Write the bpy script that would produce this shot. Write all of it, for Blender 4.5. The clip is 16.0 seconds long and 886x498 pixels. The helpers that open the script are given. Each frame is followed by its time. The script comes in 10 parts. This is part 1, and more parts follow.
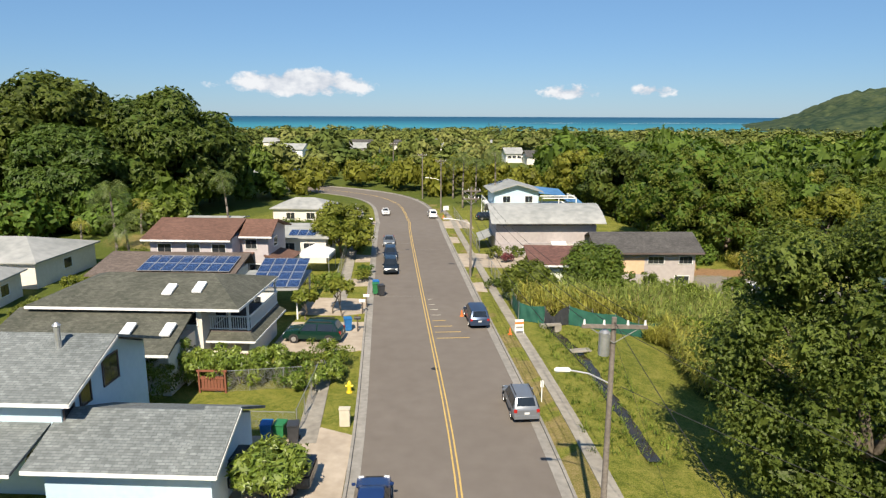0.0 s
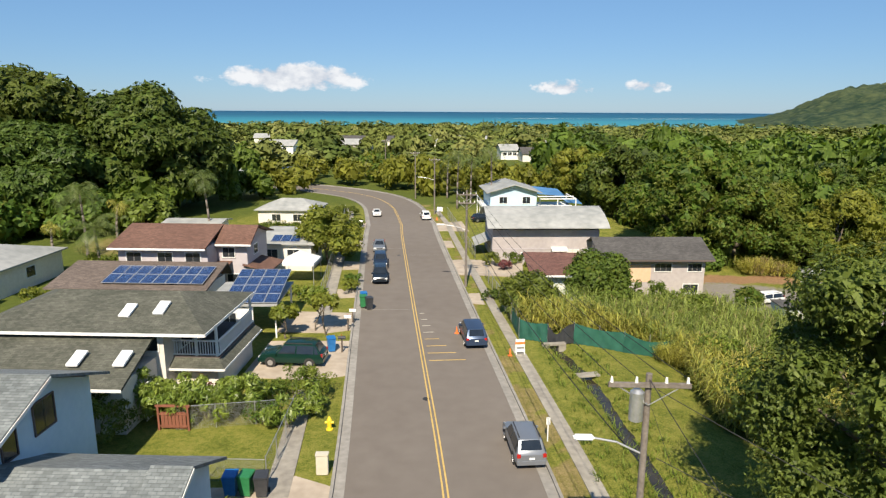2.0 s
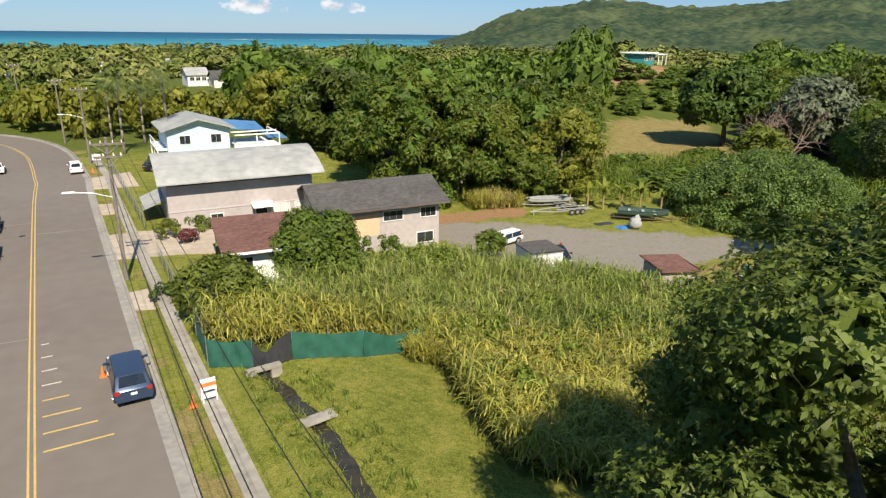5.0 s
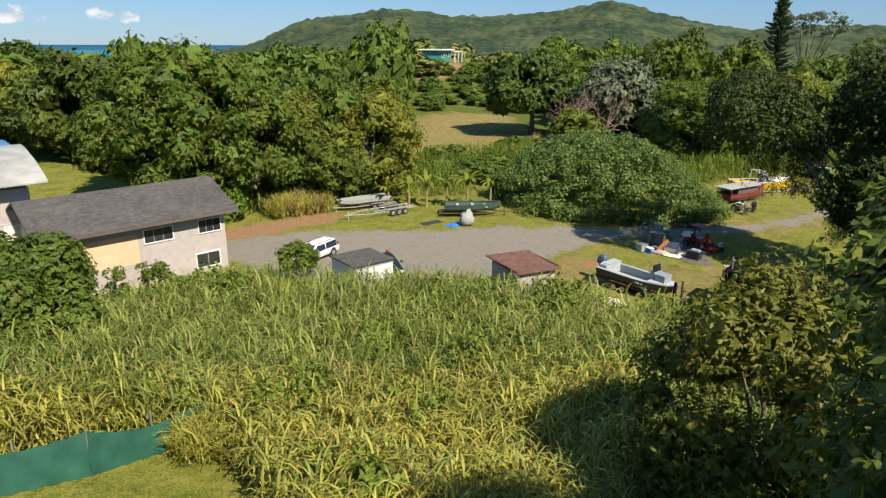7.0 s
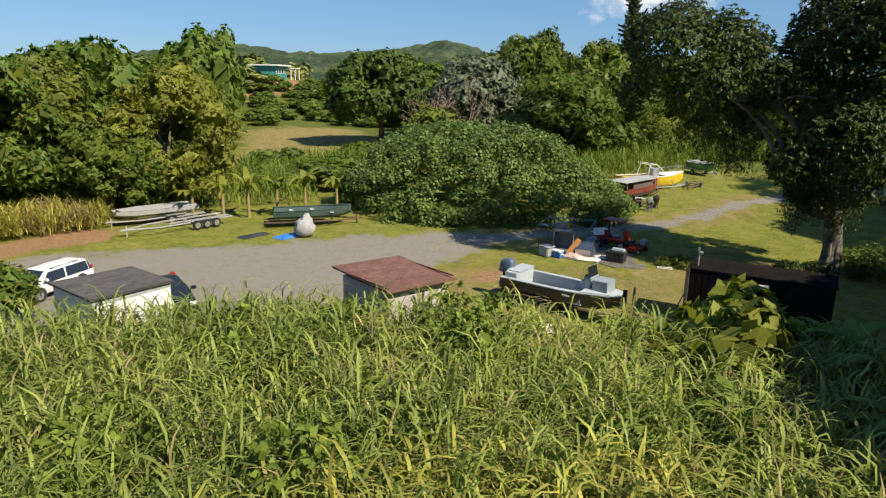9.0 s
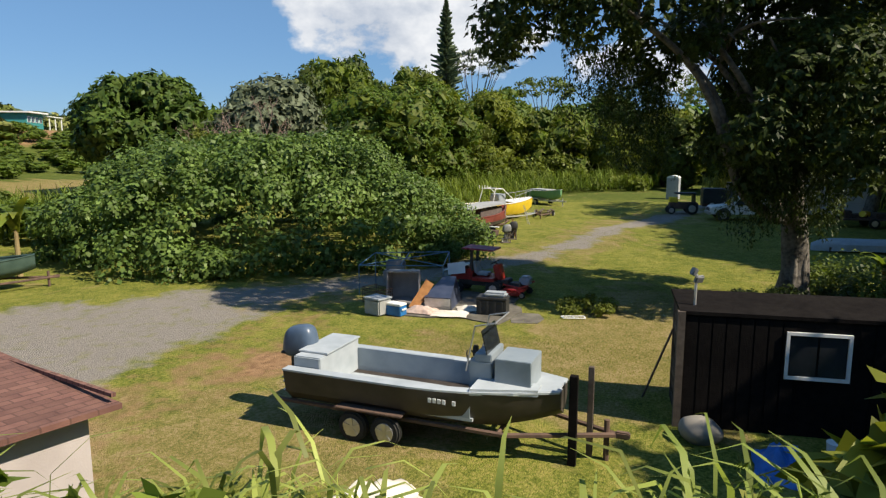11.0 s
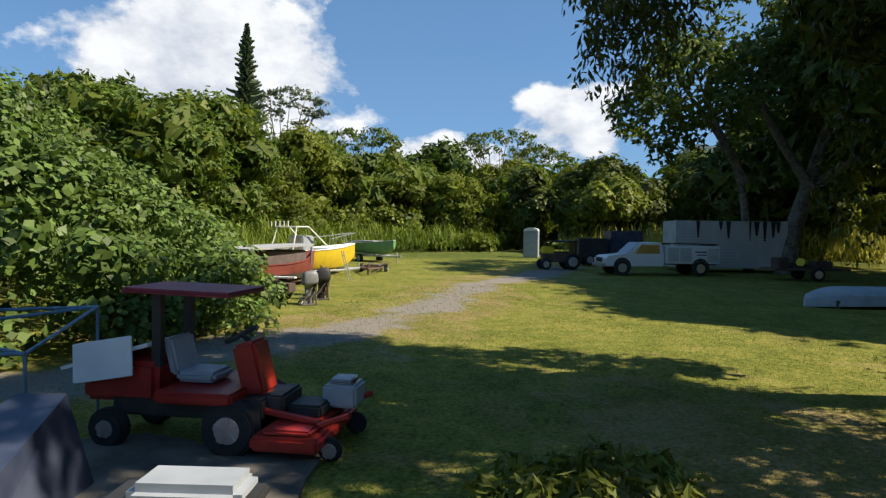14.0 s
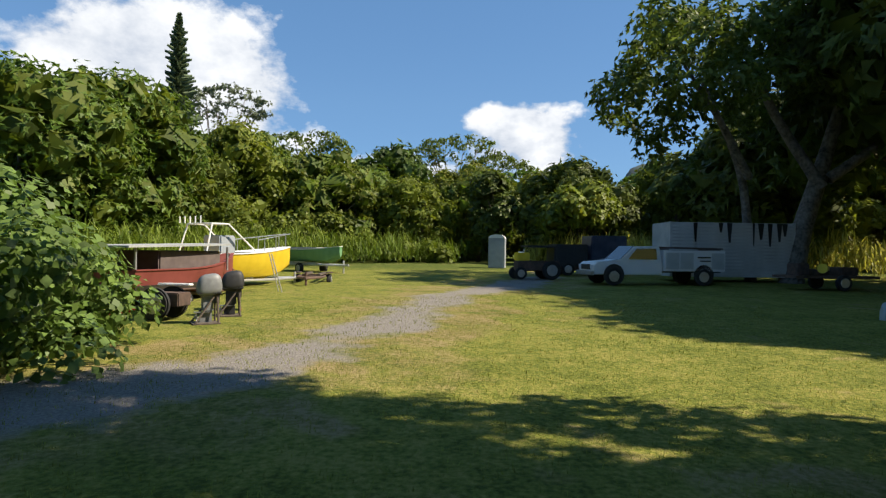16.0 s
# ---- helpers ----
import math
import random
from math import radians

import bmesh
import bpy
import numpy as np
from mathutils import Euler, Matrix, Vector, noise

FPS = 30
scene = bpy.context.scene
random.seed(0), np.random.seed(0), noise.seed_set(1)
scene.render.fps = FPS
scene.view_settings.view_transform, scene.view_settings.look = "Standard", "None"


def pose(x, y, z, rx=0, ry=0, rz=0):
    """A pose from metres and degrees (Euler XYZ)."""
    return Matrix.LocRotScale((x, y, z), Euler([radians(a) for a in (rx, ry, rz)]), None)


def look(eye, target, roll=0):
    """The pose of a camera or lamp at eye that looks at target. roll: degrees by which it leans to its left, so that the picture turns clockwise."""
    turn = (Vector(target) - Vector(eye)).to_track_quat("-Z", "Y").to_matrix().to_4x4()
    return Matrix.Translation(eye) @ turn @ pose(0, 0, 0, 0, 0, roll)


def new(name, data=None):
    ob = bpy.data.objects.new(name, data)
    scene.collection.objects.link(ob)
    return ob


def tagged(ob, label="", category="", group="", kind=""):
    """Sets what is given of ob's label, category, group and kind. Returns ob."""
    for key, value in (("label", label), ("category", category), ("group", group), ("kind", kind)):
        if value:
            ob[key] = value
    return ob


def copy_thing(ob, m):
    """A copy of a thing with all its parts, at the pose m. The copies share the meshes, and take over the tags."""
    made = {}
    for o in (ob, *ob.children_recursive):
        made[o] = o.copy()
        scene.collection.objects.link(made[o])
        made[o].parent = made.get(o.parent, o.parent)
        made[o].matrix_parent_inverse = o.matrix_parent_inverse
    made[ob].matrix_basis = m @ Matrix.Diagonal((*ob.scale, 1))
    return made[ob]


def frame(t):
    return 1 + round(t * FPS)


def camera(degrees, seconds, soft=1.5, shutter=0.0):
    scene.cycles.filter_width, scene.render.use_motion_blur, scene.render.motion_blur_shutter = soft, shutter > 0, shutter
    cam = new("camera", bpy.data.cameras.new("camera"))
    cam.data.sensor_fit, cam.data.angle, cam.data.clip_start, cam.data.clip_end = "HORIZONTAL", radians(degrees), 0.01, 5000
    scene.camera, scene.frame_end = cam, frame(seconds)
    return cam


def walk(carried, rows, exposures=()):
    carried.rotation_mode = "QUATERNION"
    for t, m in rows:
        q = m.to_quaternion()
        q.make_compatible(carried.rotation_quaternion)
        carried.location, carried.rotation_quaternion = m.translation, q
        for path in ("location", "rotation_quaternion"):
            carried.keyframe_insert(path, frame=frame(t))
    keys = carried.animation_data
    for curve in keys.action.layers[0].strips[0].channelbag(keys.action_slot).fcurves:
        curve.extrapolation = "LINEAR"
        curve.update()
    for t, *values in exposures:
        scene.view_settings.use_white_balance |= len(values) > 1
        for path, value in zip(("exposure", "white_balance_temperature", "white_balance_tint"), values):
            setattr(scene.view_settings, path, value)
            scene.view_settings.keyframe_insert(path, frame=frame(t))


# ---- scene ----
cam = camera(68.5, 16.0, soft=1.3)
PATH = [
    (0, (1.921, 0.147, 16.791), (1.84, 2.103, 16.38), 0.2),
    (0.5, (1.893, 1.254, 16.882), (1.814, 3.21, 16.47), 0.2),
    (1, (1.869, 2.386, 16.901), (1.792, 4.342, 16.49), 0.2),
    (1.5, (1.83, 3.622, 16.967), (1.758, 5.577, 16.555), 0.3),
    (2, (1.794, 5.014, 17.014), (1.731, 6.967, 16.589), 0.3),
    (2.5, (1.74, 6.829, 17.147), (1.71, 8.776, 16.693), 0.3),
    (3, (1.7, 9.06, 17.299), (1.752, 10.997, 16.803), 0.4),
    (3.5, (2.028, 11.775, 17.311), (2.229, 13.689, 16.766), 0.4),
    (4, (2.75, 14.799, 17.117), (3.161, 16.66, 16.51), 0.4),
    (4.5, (3.758, 17.858, 16.627), (4.342, 19.662, 15.992), 0.5),
    (5, (5.189, 20.972, 15.878), (5.946, 22.71, 15.242), 0.7),
    (7.5, (12.976, 33.633, 10.905), (14.299, 35.01, 10.31), 0.4),
    (8, (15.577, 36.428, 9.26), (16.972, 37.739, 8.681), 0.6),
    (8.5, (18.263, 38.821, 7.702), (19.74, 40.055, 7.16), 0.7),
    (9, (21.231, 41.23, 6.449), (22.804, 42.361, 5.955), 0.9),
    (11.5, (38.2, 49.35, 1.6), (40.105, 49.897, 1.343), -0.1),
    (12, (41.55, 50.25, 0.86), (43.493, 50.68, 0.657), 0.2),
    (12.5, (44.788, 50.98, 0.177), (46.756, 51.31, 0.043), 0.6),
    (13, (47.318, 51.385, -0.139), (49.301, 51.629, -0.24), 0.7),
    (13.5, (49.359, 51.631, -0.38), (51.348, 51.822, -0.455), 0.8),
    (14, (51.124, 51.809, -0.651), (53.118, 51.951, -0.699), 0.8),
    (14.5, (52.582, 51.943, -0.852), (54.579, 52.047, -0.881), 0.8),
    (15, (54.087, 52.093, -1.051), (56.086, 52.161, -1.059), 0.8),
    (15.5, (55.607, 52.3, -1.19), (57.607, 52.33, -1.185), 0.8),
    (16, (57.067, 52.428, -1.325), (59.067, 52.422, -1.317), 0.8),
]
walk(cam, [(t, look(eye, target, roll)) for t, eye, target, roll in PATH], exposures=[(0, 0.6), (7.5, 0.66), (11.5, 0.60), (13.5, 0.70), (16, 0.78)])

# ---- light ----
SUN_TO = Vector((-0.05, -0.69, 0.72)).normalized()      # towards the sun
sun = new("sun", bpy.data.lights.new("sun", "SUN"))
sun.data.energy, sun.data.angle, sun.data.color = 5.1, radians(0.6), (1.0, 0.885, 0.71)
sun.rotation_euler = (-SUN_TO).to_track_quat("-Z", "Y").to_euler()

world = bpy.data.worlds.new("sky")
scene.world = world
world.use_nodes = True
wn, wl = world.node_tree.nodes, world.node_tree.links
wn.clear()


def wnode(kind, **props):
    n = wn.new(kind)
    for k, v in props.items():
        if k == "sky_type":
            n.sky_type = v
        elif k == "operation":
            n.operation = v
        elif k == "blend":
            n.blend_type = v
    return n


def wval(node, **kw):
    for k, v in kw.items():
        node.inputs[k.replace("_", " ")].default_value = v
    return node


w_out, w_bg = wnode("ShaderNodeOutputWorld"), wnode("ShaderNodeBackground")
w_sky = wnode("ShaderNodeTexSky", sky_type="NISHITA")
w_sky.sun_disc = False
w_sky.sun_elevation = math.asin(SUN_TO.z)
w_sky.sun_rotation = math.atan2(SUN_TO.x, SUN_TO.y)
w_sky.altitude, w_sky.air_density, w_sky.dust_density, w_sky.ozone_density = 20, 1.0, 0.0, 3.0
w_co = wnode("ShaderNodeTexCoord")


def cloud_bank(az, el, wide, tall, seed, scale, cut):
    """A soft mask round one direction, broken up by noise: one bank of cumulus."""
    a, e = radians(az), radians(el)
    d = Vector((math.sin(a) * math.cos(e), math.cos(a) * math.cos(e), math.sin(e)))
    side = Vector((math.cos(a), -math.sin(a), 0))
    up = side.cross(d)
    if up.z < 0:
        up = -up
    dots = []
    for axis, size in ((side, wide), (up, tall)):
        dp = wnode("ShaderNodeVectorMath", operation="DOT_PRODUCT")
        wl.new(w_co.outputs["Generated"], dp.inputs[0])
        dp.inputs[1].default_value = axis
        off = wnode("ShaderNodeMath", operation="SUBTRACT")
        wl.new(dp.outputs["Value"], off.inputs[0])
        off.inputs[1].default_value = axis.dot(d)
        dv = wnode("ShaderNodeMath", operation="DIVIDE")
        wl.new(off.outputs[0], dv.inputs[0])
        dv.inputs[1].default_value = math.sin(radians(size))
        sq = wnode("ShaderNodeMath", operation="POWER")
        ab = wnode("ShaderNodeMath", operation="ABSOLUTE")
        wl.new(dv.outputs[0], ab.inputs[0])
        wl.new(ab.outputs[0], sq.inputs[0])
        sq.inputs[1].default_value = 2.0
        dots.append(sq)
    r2 = wnode("ShaderNodeMath", operation="ADD")
    wl.new(dots[0].outputs[0], r2.inputs[0])
    wl.new(dots[1].outputs[0], r2.inputs[1])
    front = wnode("ShaderNodeVectorMath", operation="DOT_PRODUCT")
    wl.new(w_co.outputs["Generated"], front.inputs[0])
    front.inputs[1].default_value = d
    ahead = wnode("ShaderNodeMath", operation="GREATER_THAN")
    wl.new(front.outputs["Value"], ahead.inputs[0])
    ahead.inputs[1].default_value = 0.3
    mp = wnode("ShaderNodeMapping")
    wl.new(w_co.outputs["Generated"], mp.inputs["Vector"])
    mp.inputs["Location"].default_value = (seed, seed * 0.7, 0)
    mp.inputs["Scale"].default_value = (1, 1, 1.6)
    nz = wnode("ShaderNodeTexNoise")
    wval(nz, Scale=scale, Detail=9.0, Roughness=0.58)
    wl.new(mp.outputs[0], nz.inputs["Vector"])
    amp = wnode("ShaderNodeMath", operation="MULTIPLY_ADD")
    wl.new(nz.outputs["Fac"], amp.inputs[0])
    amp.inputs[1].default_value, amp.inputs[2].default_value = 3.0, -1.5
    body = wnode("ShaderNodeMath", operation="SUBTRACT")
    wl.new(amp.outputs[0], body.inputs[0])
    wl.new(r2.outputs[0], body.inputs[1])
    rg = wnode("ShaderNodeMapRange")
    wl.new(body.outputs[0], rg.inputs["Value"])
    rg.inputs["From Min"].default_value, rg.inputs["From Max"].default_value = cut, cut + 0.4
    mul = wnode("ShaderNodeMath", operation="MULTIPLY")
    wl.new(rg.outputs[0], mul.inputs[0])
    wl.new(ahead.outputs[0], mul.inputs[1])
    return mul, nz


banks = [  # azimuth, elevation, half width, half height, seed, grain, cut
    (-14.3, 2.4, 7.4, 1.4, 0.3, 24, -0.62),
    (8.5, 1.7, 3.4, 0.8, 1.7, 34, -0.5),
    (15.0, 1.8, 2.6, 0.7, 2.6, 34, -0.45),
    (66.4, 12.8, 13.0, 7.8, 3.1, 9, -0.85),
    (97.0, 9.6, 7.0, 4.4, 4.4, 11, -0.7),
    (86.0, 6.5, 7.0, 2.4, 5.2, 12, -0.75),
    (125.0, 18.0, 10.0, 6.0, 7.2, 8, -0.6),
]
w_tone = wnode("ShaderNodeMix", blend="MULTIPLY")
w_tone.data_type = "RGBA"
w_tone.inputs["Factor"].default_value = 1.0
w_sep = wnode("ShaderNodeSeparateXYZ")
wl.new(w_co.outputs["Generated"], w_sep.inputs[0])
w_ramp = wnode("ShaderNodeValToRGB")      # the lower sky is a milky blue, not white
w_ramp.color_ramp.elements[0].position, w_ramp.color_ramp.elements[1].position = 0.0, 0.22
w_ramp.color_ramp.elements[0].color, w_ramp.color_ramp.elements[1].color = (0.41, 0.53, 0.71, 1), (0.62, 0.68, 0.74, 1)
wl.new(w_sep.outputs["Z"], w_ramp.inputs["Fac"])
wl.new(w_ramp.outputs["Color"], w_tone.inputs["B"])
wl.new(w_sky.outputs["Color"], w_tone.inputs["A"])
w_air = wnode("ShaderNodeMix", blend="ADD")      # humid air lightens the blue
w_air.data_type = "RGBA"
w_air.inputs["Factor"].default_value = 1.0
w_air.inputs["B"].default_value = (0.6, 1.5, 2.9, 1)
wl.new(w_tone.outputs["Result"], w_air.inputs["A"])
last = w_air.outputs["Result"]
for bank in banks:
    mask, nz = cloud_bank(*bank)
    mix = wnode("ShaderNodeMix")
    mix.data_type = "RGBA"
    wl.new(mask.outputs[0], mix.inputs["Factor"])
    wl.new(last, mix.inputs["A"])
    ramp = wnode("ShaderNodeValToRGB")
    ramp.color_ramp.elements[0].position, ramp.color_ramp.elements[1].position = 0.36, 0.62
    ramp.color_ramp.elements[0].color, ramp.color_ramp.elements[1].color = (5.6, 6.3, 7.5, 1), (10.2, 10.4, 10.7, 1)
    wl.new(nz.outputs["Fac"], ramp.inputs["Fac"])
    wl.new(ramp.outputs["Color"], mix.inputs["B"])
    last = mix.outputs["Result"]
wl.new(last, w_bg.inputs["Color"])
w_bg.inputs["Strength"].default_value = 0.058
wl.new(w_bg.outputs[0], w_out.inputs["Surface"])

# ---- materials ----
def material(name, low, high, rough=0.7, metal=0.0, grain=8.0, coarse=0.6, bump=0.0, bump_scale=40.0, island=0.0,
             leaf=0.0, spread=(0.35, 0.65), coords="Object", random_ob=0.0, spec=0.5, hue=0.0):
    """Two base colours mixed by noise at two scales, with fine relief. island: brightness spread from piece to piece; leaf: share of light let through."""
    m = bpy.data.materials.new(name)
    m.use_nodes = True
    n, l = m.node_tree.nodes, m.node_tree.links
    bsdf = n["Principled BSDF"]
    tc = n.new("ShaderNodeTexCoord")
    src = tc.outputs[coords]
    if coords == "World":
        src = None
    n1, n2 = n.new("ShaderNodeTexNoise"), n.new("ShaderNodeTexNoise")
    for node, s in ((n1, grain), (n2, coarse)):
        node.inputs["Scale"].default_value, node.inputs["Detail"].default_value = s, 5.0
        l.new(src, node.inputs["Vector"])
    add = n.new("ShaderNodeMath")
    add.operation = "MULTIPLY_ADD"
    l.new(n1.outputs["Fac"], add.inputs[0])
    add.inputs[1].default_value = 0.5
    half = n.new("ShaderNodeMath")
    half.operation = "MULTIPLY"
    l.new(n2.outputs["Fac"], half.inputs[0])
    half.inputs[1].default_value = 0.5
    l.new(half.outputs[0], add.inputs[2])
    ramp = n.new("ShaderNodeValToRGB")
    ramp.color_ramp.elements[0].position, ramp.color_ramp.elements[1].position = spread
    ramp.color_ramp.elements[0].color, ramp.color_ramp.elements[1].color = (*low, 1), (*high, 1)
    l.new(add.outputs[0], ramp.inputs["Fac"])
    color = ramp.outputs["Color"]
    if island or random_ob or hue:
        hsv = n.new("ShaderNodeHueSaturation")
        l.new(color, hsv.inputs["Color"])
        if island or hue:
            geo = n.new("ShaderNodeNewGeometry")
            rnd = geo.outputs["Random Per Island"]
        else:
            rnd = n.new("ShaderNodeObjectInfo").outputs["Random"]
        amount = island or random_ob
        mr = n.new("ShaderNodeMapRange")
        l.new(rnd, mr.inputs["Value"])
        mr.inputs["To Min"].default_value, mr.inputs["To Max"].default_value = 1 - amount, 1 + amount
        l.new(mr.outputs[0], hsv.inputs["Value"])
        if hue:
            mh = n.new("ShaderNodeMapRange")
            oi = n.new("ShaderNodeObjectInfo")
            l.new(oi.outputs["Random"], mh.inputs["Value"])
            mh.inputs["To Min"].default_value, mh.inputs["To Max"].default_value = 0.5 - hue, 0.5 + hue
            l.new(mh.outputs[0], hsv.inputs["Hue"])
        color = hsv.outputs["Color"]
    l.new(color, bsdf.inputs["Base Color"])
    bsdf.inputs["Roughness"].default_value, bsdf.inputs["Metallic"].default_value = rough, metal
    bsdf.inputs["Specular IOR Level"].default_value = spec
    if bump:
        bp, n3 = n.new("ShaderNodeBump"), n.new("ShaderNodeTexNoise")
        n3.inputs["Scale"].default_value, n3.inputs["Detail"].default_value = bump_scale, 4.0
        l.new(src, n3.inputs["Vector"])
        l.new(n3.outputs["Fac"], bp.inputs["Height"])
        bp.inputs["Strength"].default_value, bp.inputs["Distance"].default_value = bump, 0.02
        l.new(bp.outputs["Normal"], bsdf.inputs["Normal"])
    if leaf:
        tr, mx = n.new("ShaderNodeBsdfTranslucent"), n.new("ShaderNodeMixShader")
        bright = n.new("ShaderNodeHueSaturation")
        bright.inputs["Value"].default_value, bright.inputs["Saturation"].default_value = 1.5, 1.1
        l.new(color, bright.inputs["Color"])
        l.new(bright.outputs["Color"], tr.inputs["Color"])
        mx.inputs["Fac"].default_value = leaf
        out = n["Material Output"]
        l.new(bsdf.outputs[0], mx.inputs[1])
        l.new(tr.outputs[0], mx.inputs[2])
        l.new(mx.outputs[0], out.inputs["Surface"])
    return m


M = {}
M["asphalt"] = material("asphalt", (0.150, 0.130, 0.112), (0.180, 0.158, 0.137), 0.92, grain=0.9, coarse=0.07, bump=0.06, bump_scale=40, spec=0.2)
M["concrete"] = material("concrete", (0.22, 0.20, 0.172), (0.36, 0.335, 0.285), 0.9, grain=2.5, coarse=0.4, bump=0.15, spec=0.2)
M["drive"] = material("warm weathered driveway concrete", (0.33, 0.275, 0.215), (0.47, 0.40, 0.32), 0.9, grain=1.6, coarse=0.35, bump=0.12, spec=0.2)
M["kerb"] = material("kerb concrete", (0.21, 0.198, 0.178), (0.33, 0.31, 0.28), 0.9, grain=3, coarse=0.3, bump=0.15, spec=0.2)
M["yellow_line"] = material("yellow road paint", (0.46, 0.31, 0.085), (0.58, 0.40, 0.13), 0.7, grain=4, coarse=0.5)
M["white_line"] = material("worn white paint", (0.40, 0.36, 0.28), (0.62, 0.58, 0.50), 0.8, grain=5, coarse=0.6)
LEAF = dict(grain=1.2, coarse=0.25, island=0.34, spec=0.2)
M["leaf_dark"] = material("dark leaves", (0.040, 0.066, 0.013), (0.112, 0.150, 0.027), 0.5, leaf=0.26, hue=0.02, **LEAF)
# Backlit gloom is put into this leaf colour, darker than leaf_dark.
M["leaf_shade"] = material("leaves darkened as in shade", (0.026, 0.042, 0.010), (0.074, 0.098, 0.020), 0.5, leaf=0.2, **LEAF)
M["leaf_pine"] = material("blue-green pine needles", (0.070, 0.100, 0.052), (0.140, 0.175, 0.098), 0.6, leaf=0.15, **LEAF)
M["leaf_near"] = material("drooping leaves", (0.052, 0.082, 0.015), (0.150, 0.188, 0.038), 0.5, leaf=0.32, **LEAF)
M["leaf_mid"] = material("green leaves", (0.062, 0.098, 0.015), (0.160, 0.206, 0.034), 0.5, leaf=0.32, hue=0.026, **LEAF)
M["leaf_olive"] = material("olive-yellow leaves", (0.085, 0.100, 0.016), (0.205, 0.205, 0.040), 0.5, leaf=0.3, **LEAF)
M["leaf_light"] = material("yellow-green leaves", (0.112, 0.140, 0.018), (0.245, 0.262, 0.044), 0.5, leaf=0.34, hue=0.02, **LEAF)
M["leaf_grey"] = material("grey-green leaves", (0.085, 0.108, 0.060), (0.155, 0.180, 0.110), 0.6, leaf=0.2, **LEAF)
M["leaf_thicket"] = material("glossy thicket leaves", (0.060, 0.104, 0.022), (0.145, 0.212, 0.048), 0.48, leaf=0.26, grain=1.4, coarse=0.3, island=0.4, spec=0.25)
# Greyer and yellower than near leaves: distance haze put into the colour.
M["far_leaf"] = material("far woods", (0.060, 0.090, 0.020), (0.175, 0.195, 0.048), 0.7, grain=0.06, coarse=0.012, island=0.3, spread=(0.38, 0.62), spec=0.1)
M["far_pale"] = material("far yellow-green woods", (0.115, 0.135, 0.036), (0.235, 0.240, 0.075), 0.7, grain=0.06, coarse=0.012, island=0.3, spread=(0.38, 0.62), spec=0.1)
M["bark"] = material("bark", (0.07, 0.055, 0.04), (0.19, 0.16, 0.12), 0.95, grain=6, coarse=1, bump=0.8, bump_scale=18)
M["bark_grey"] = material("pale grey bark", (0.03, 0.026, 0.021), (0.21, 0.19, 0.16), 0.95, grain=7, coarse=1.6, bump=1.0, bump_scale=9)
M["cane"] = material("cane grass blades", (0.200, 0.210, 0.034), (0.46, 0.42, 0.100), 0.5, grain=0.5, coarse=0.11, island=0.5, leaf=0.36, spread=(0.3, 0.7), spec=0.25)
M["cane_green"] = material("green cane grass blades", (0.130, 0.180, 0.036), (0.33, 0.365, 0.092), 0.5, grain=0.5, coarse=0.11, island=0.5, leaf=0.36, spread=(0.3, 0.7), spec=0.25)
M["cane_dry"] = material("dry grass stalks", (0.24, 0.18, 0.08), (0.42, 0.33, 0.16), 0.7, grain=0.8, coarse=0.2, island=0.35, leaf=0.2)
M["lawn_blade"] = material("lawn grass blades", (0.110, 0.140, 0.020), (0.25, 0.245, 0.055), 0.6, grain=0.6, coarse=0.2, island=0.4, leaf=0.3, spec=0.15)
M["weed"] = material("green weeds", (0.085, 0.130, 0.018), (0.19, 0.24, 0.040), 0.55, grain=0.8, coarse=0.2, island=0.4, leaf=0.28, spec=0.15)

# ---- building helpers ----
def obj(name, verts, faces, mat, parent=None, smooth=False):
    me = bpy.data.meshes.new(name)
    me.from_pydata(verts, [], faces)
    me.update()
    ob = new(name, me)
    if mat:
        me.materials.append(mat)
    if smooth:
        me.shade_smooth()
    if parent:
        ob.parent = parent
    return ob


def part(name, bm, mat, parent=None, label="", smooth=False):
    me = bpy.data.meshes.new(name)
    bm.to_mesh(me)
    bm.free()
    ob = new(name, me)
    me.materials.append(mat)
    if smooth:
        me.shade_smooth()
    if parent:
        ob.parent = parent
    if label:
        ob["label"] = label
    return ob


def thing(name, label, category, at=(0, 0, 0), turn=0.0, group="", kind=""):
    ob = new(name)
    ob.empty_display_size = 0.2
    ob.location, ob.rotation_euler = at, (0, 0, radians(turn))
    return tagged(ob, label, category, group, kind)


def box(bm, x0, x1, y0, y1, z0, z1, bevel=0.0, m=None):
    before = set(bm.verts)
    r = bmesh.ops.create_cube(bm, size=1.0)
    for v in r["verts"]:
        v.co = Vector(((x0 + x1) / 2 + v.co.x * (x1 - x0), (y0 + y1) / 2 + v.co.y * (y1 - y0), (z0 + z1) / 2 + v.co.z * (z1 - z0)))
    if bevel:
        es = list({e for v in r["verts"] for e in v.link_edges})
        bmesh.ops.bevel(bm, geom=es, offset=bevel, segments=2, affect="EDGES")
    if m:
        fresh = [v for v in bm.verts if v not in before]
        bmesh.ops.transform(bm, matrix=m, verts=fresh)
    return bm


def boxes(*rows, bevel=0.0):
    bm = bmesh.new()
    for row in rows:
        box(bm, *row, bevel=bevel)
    return bm


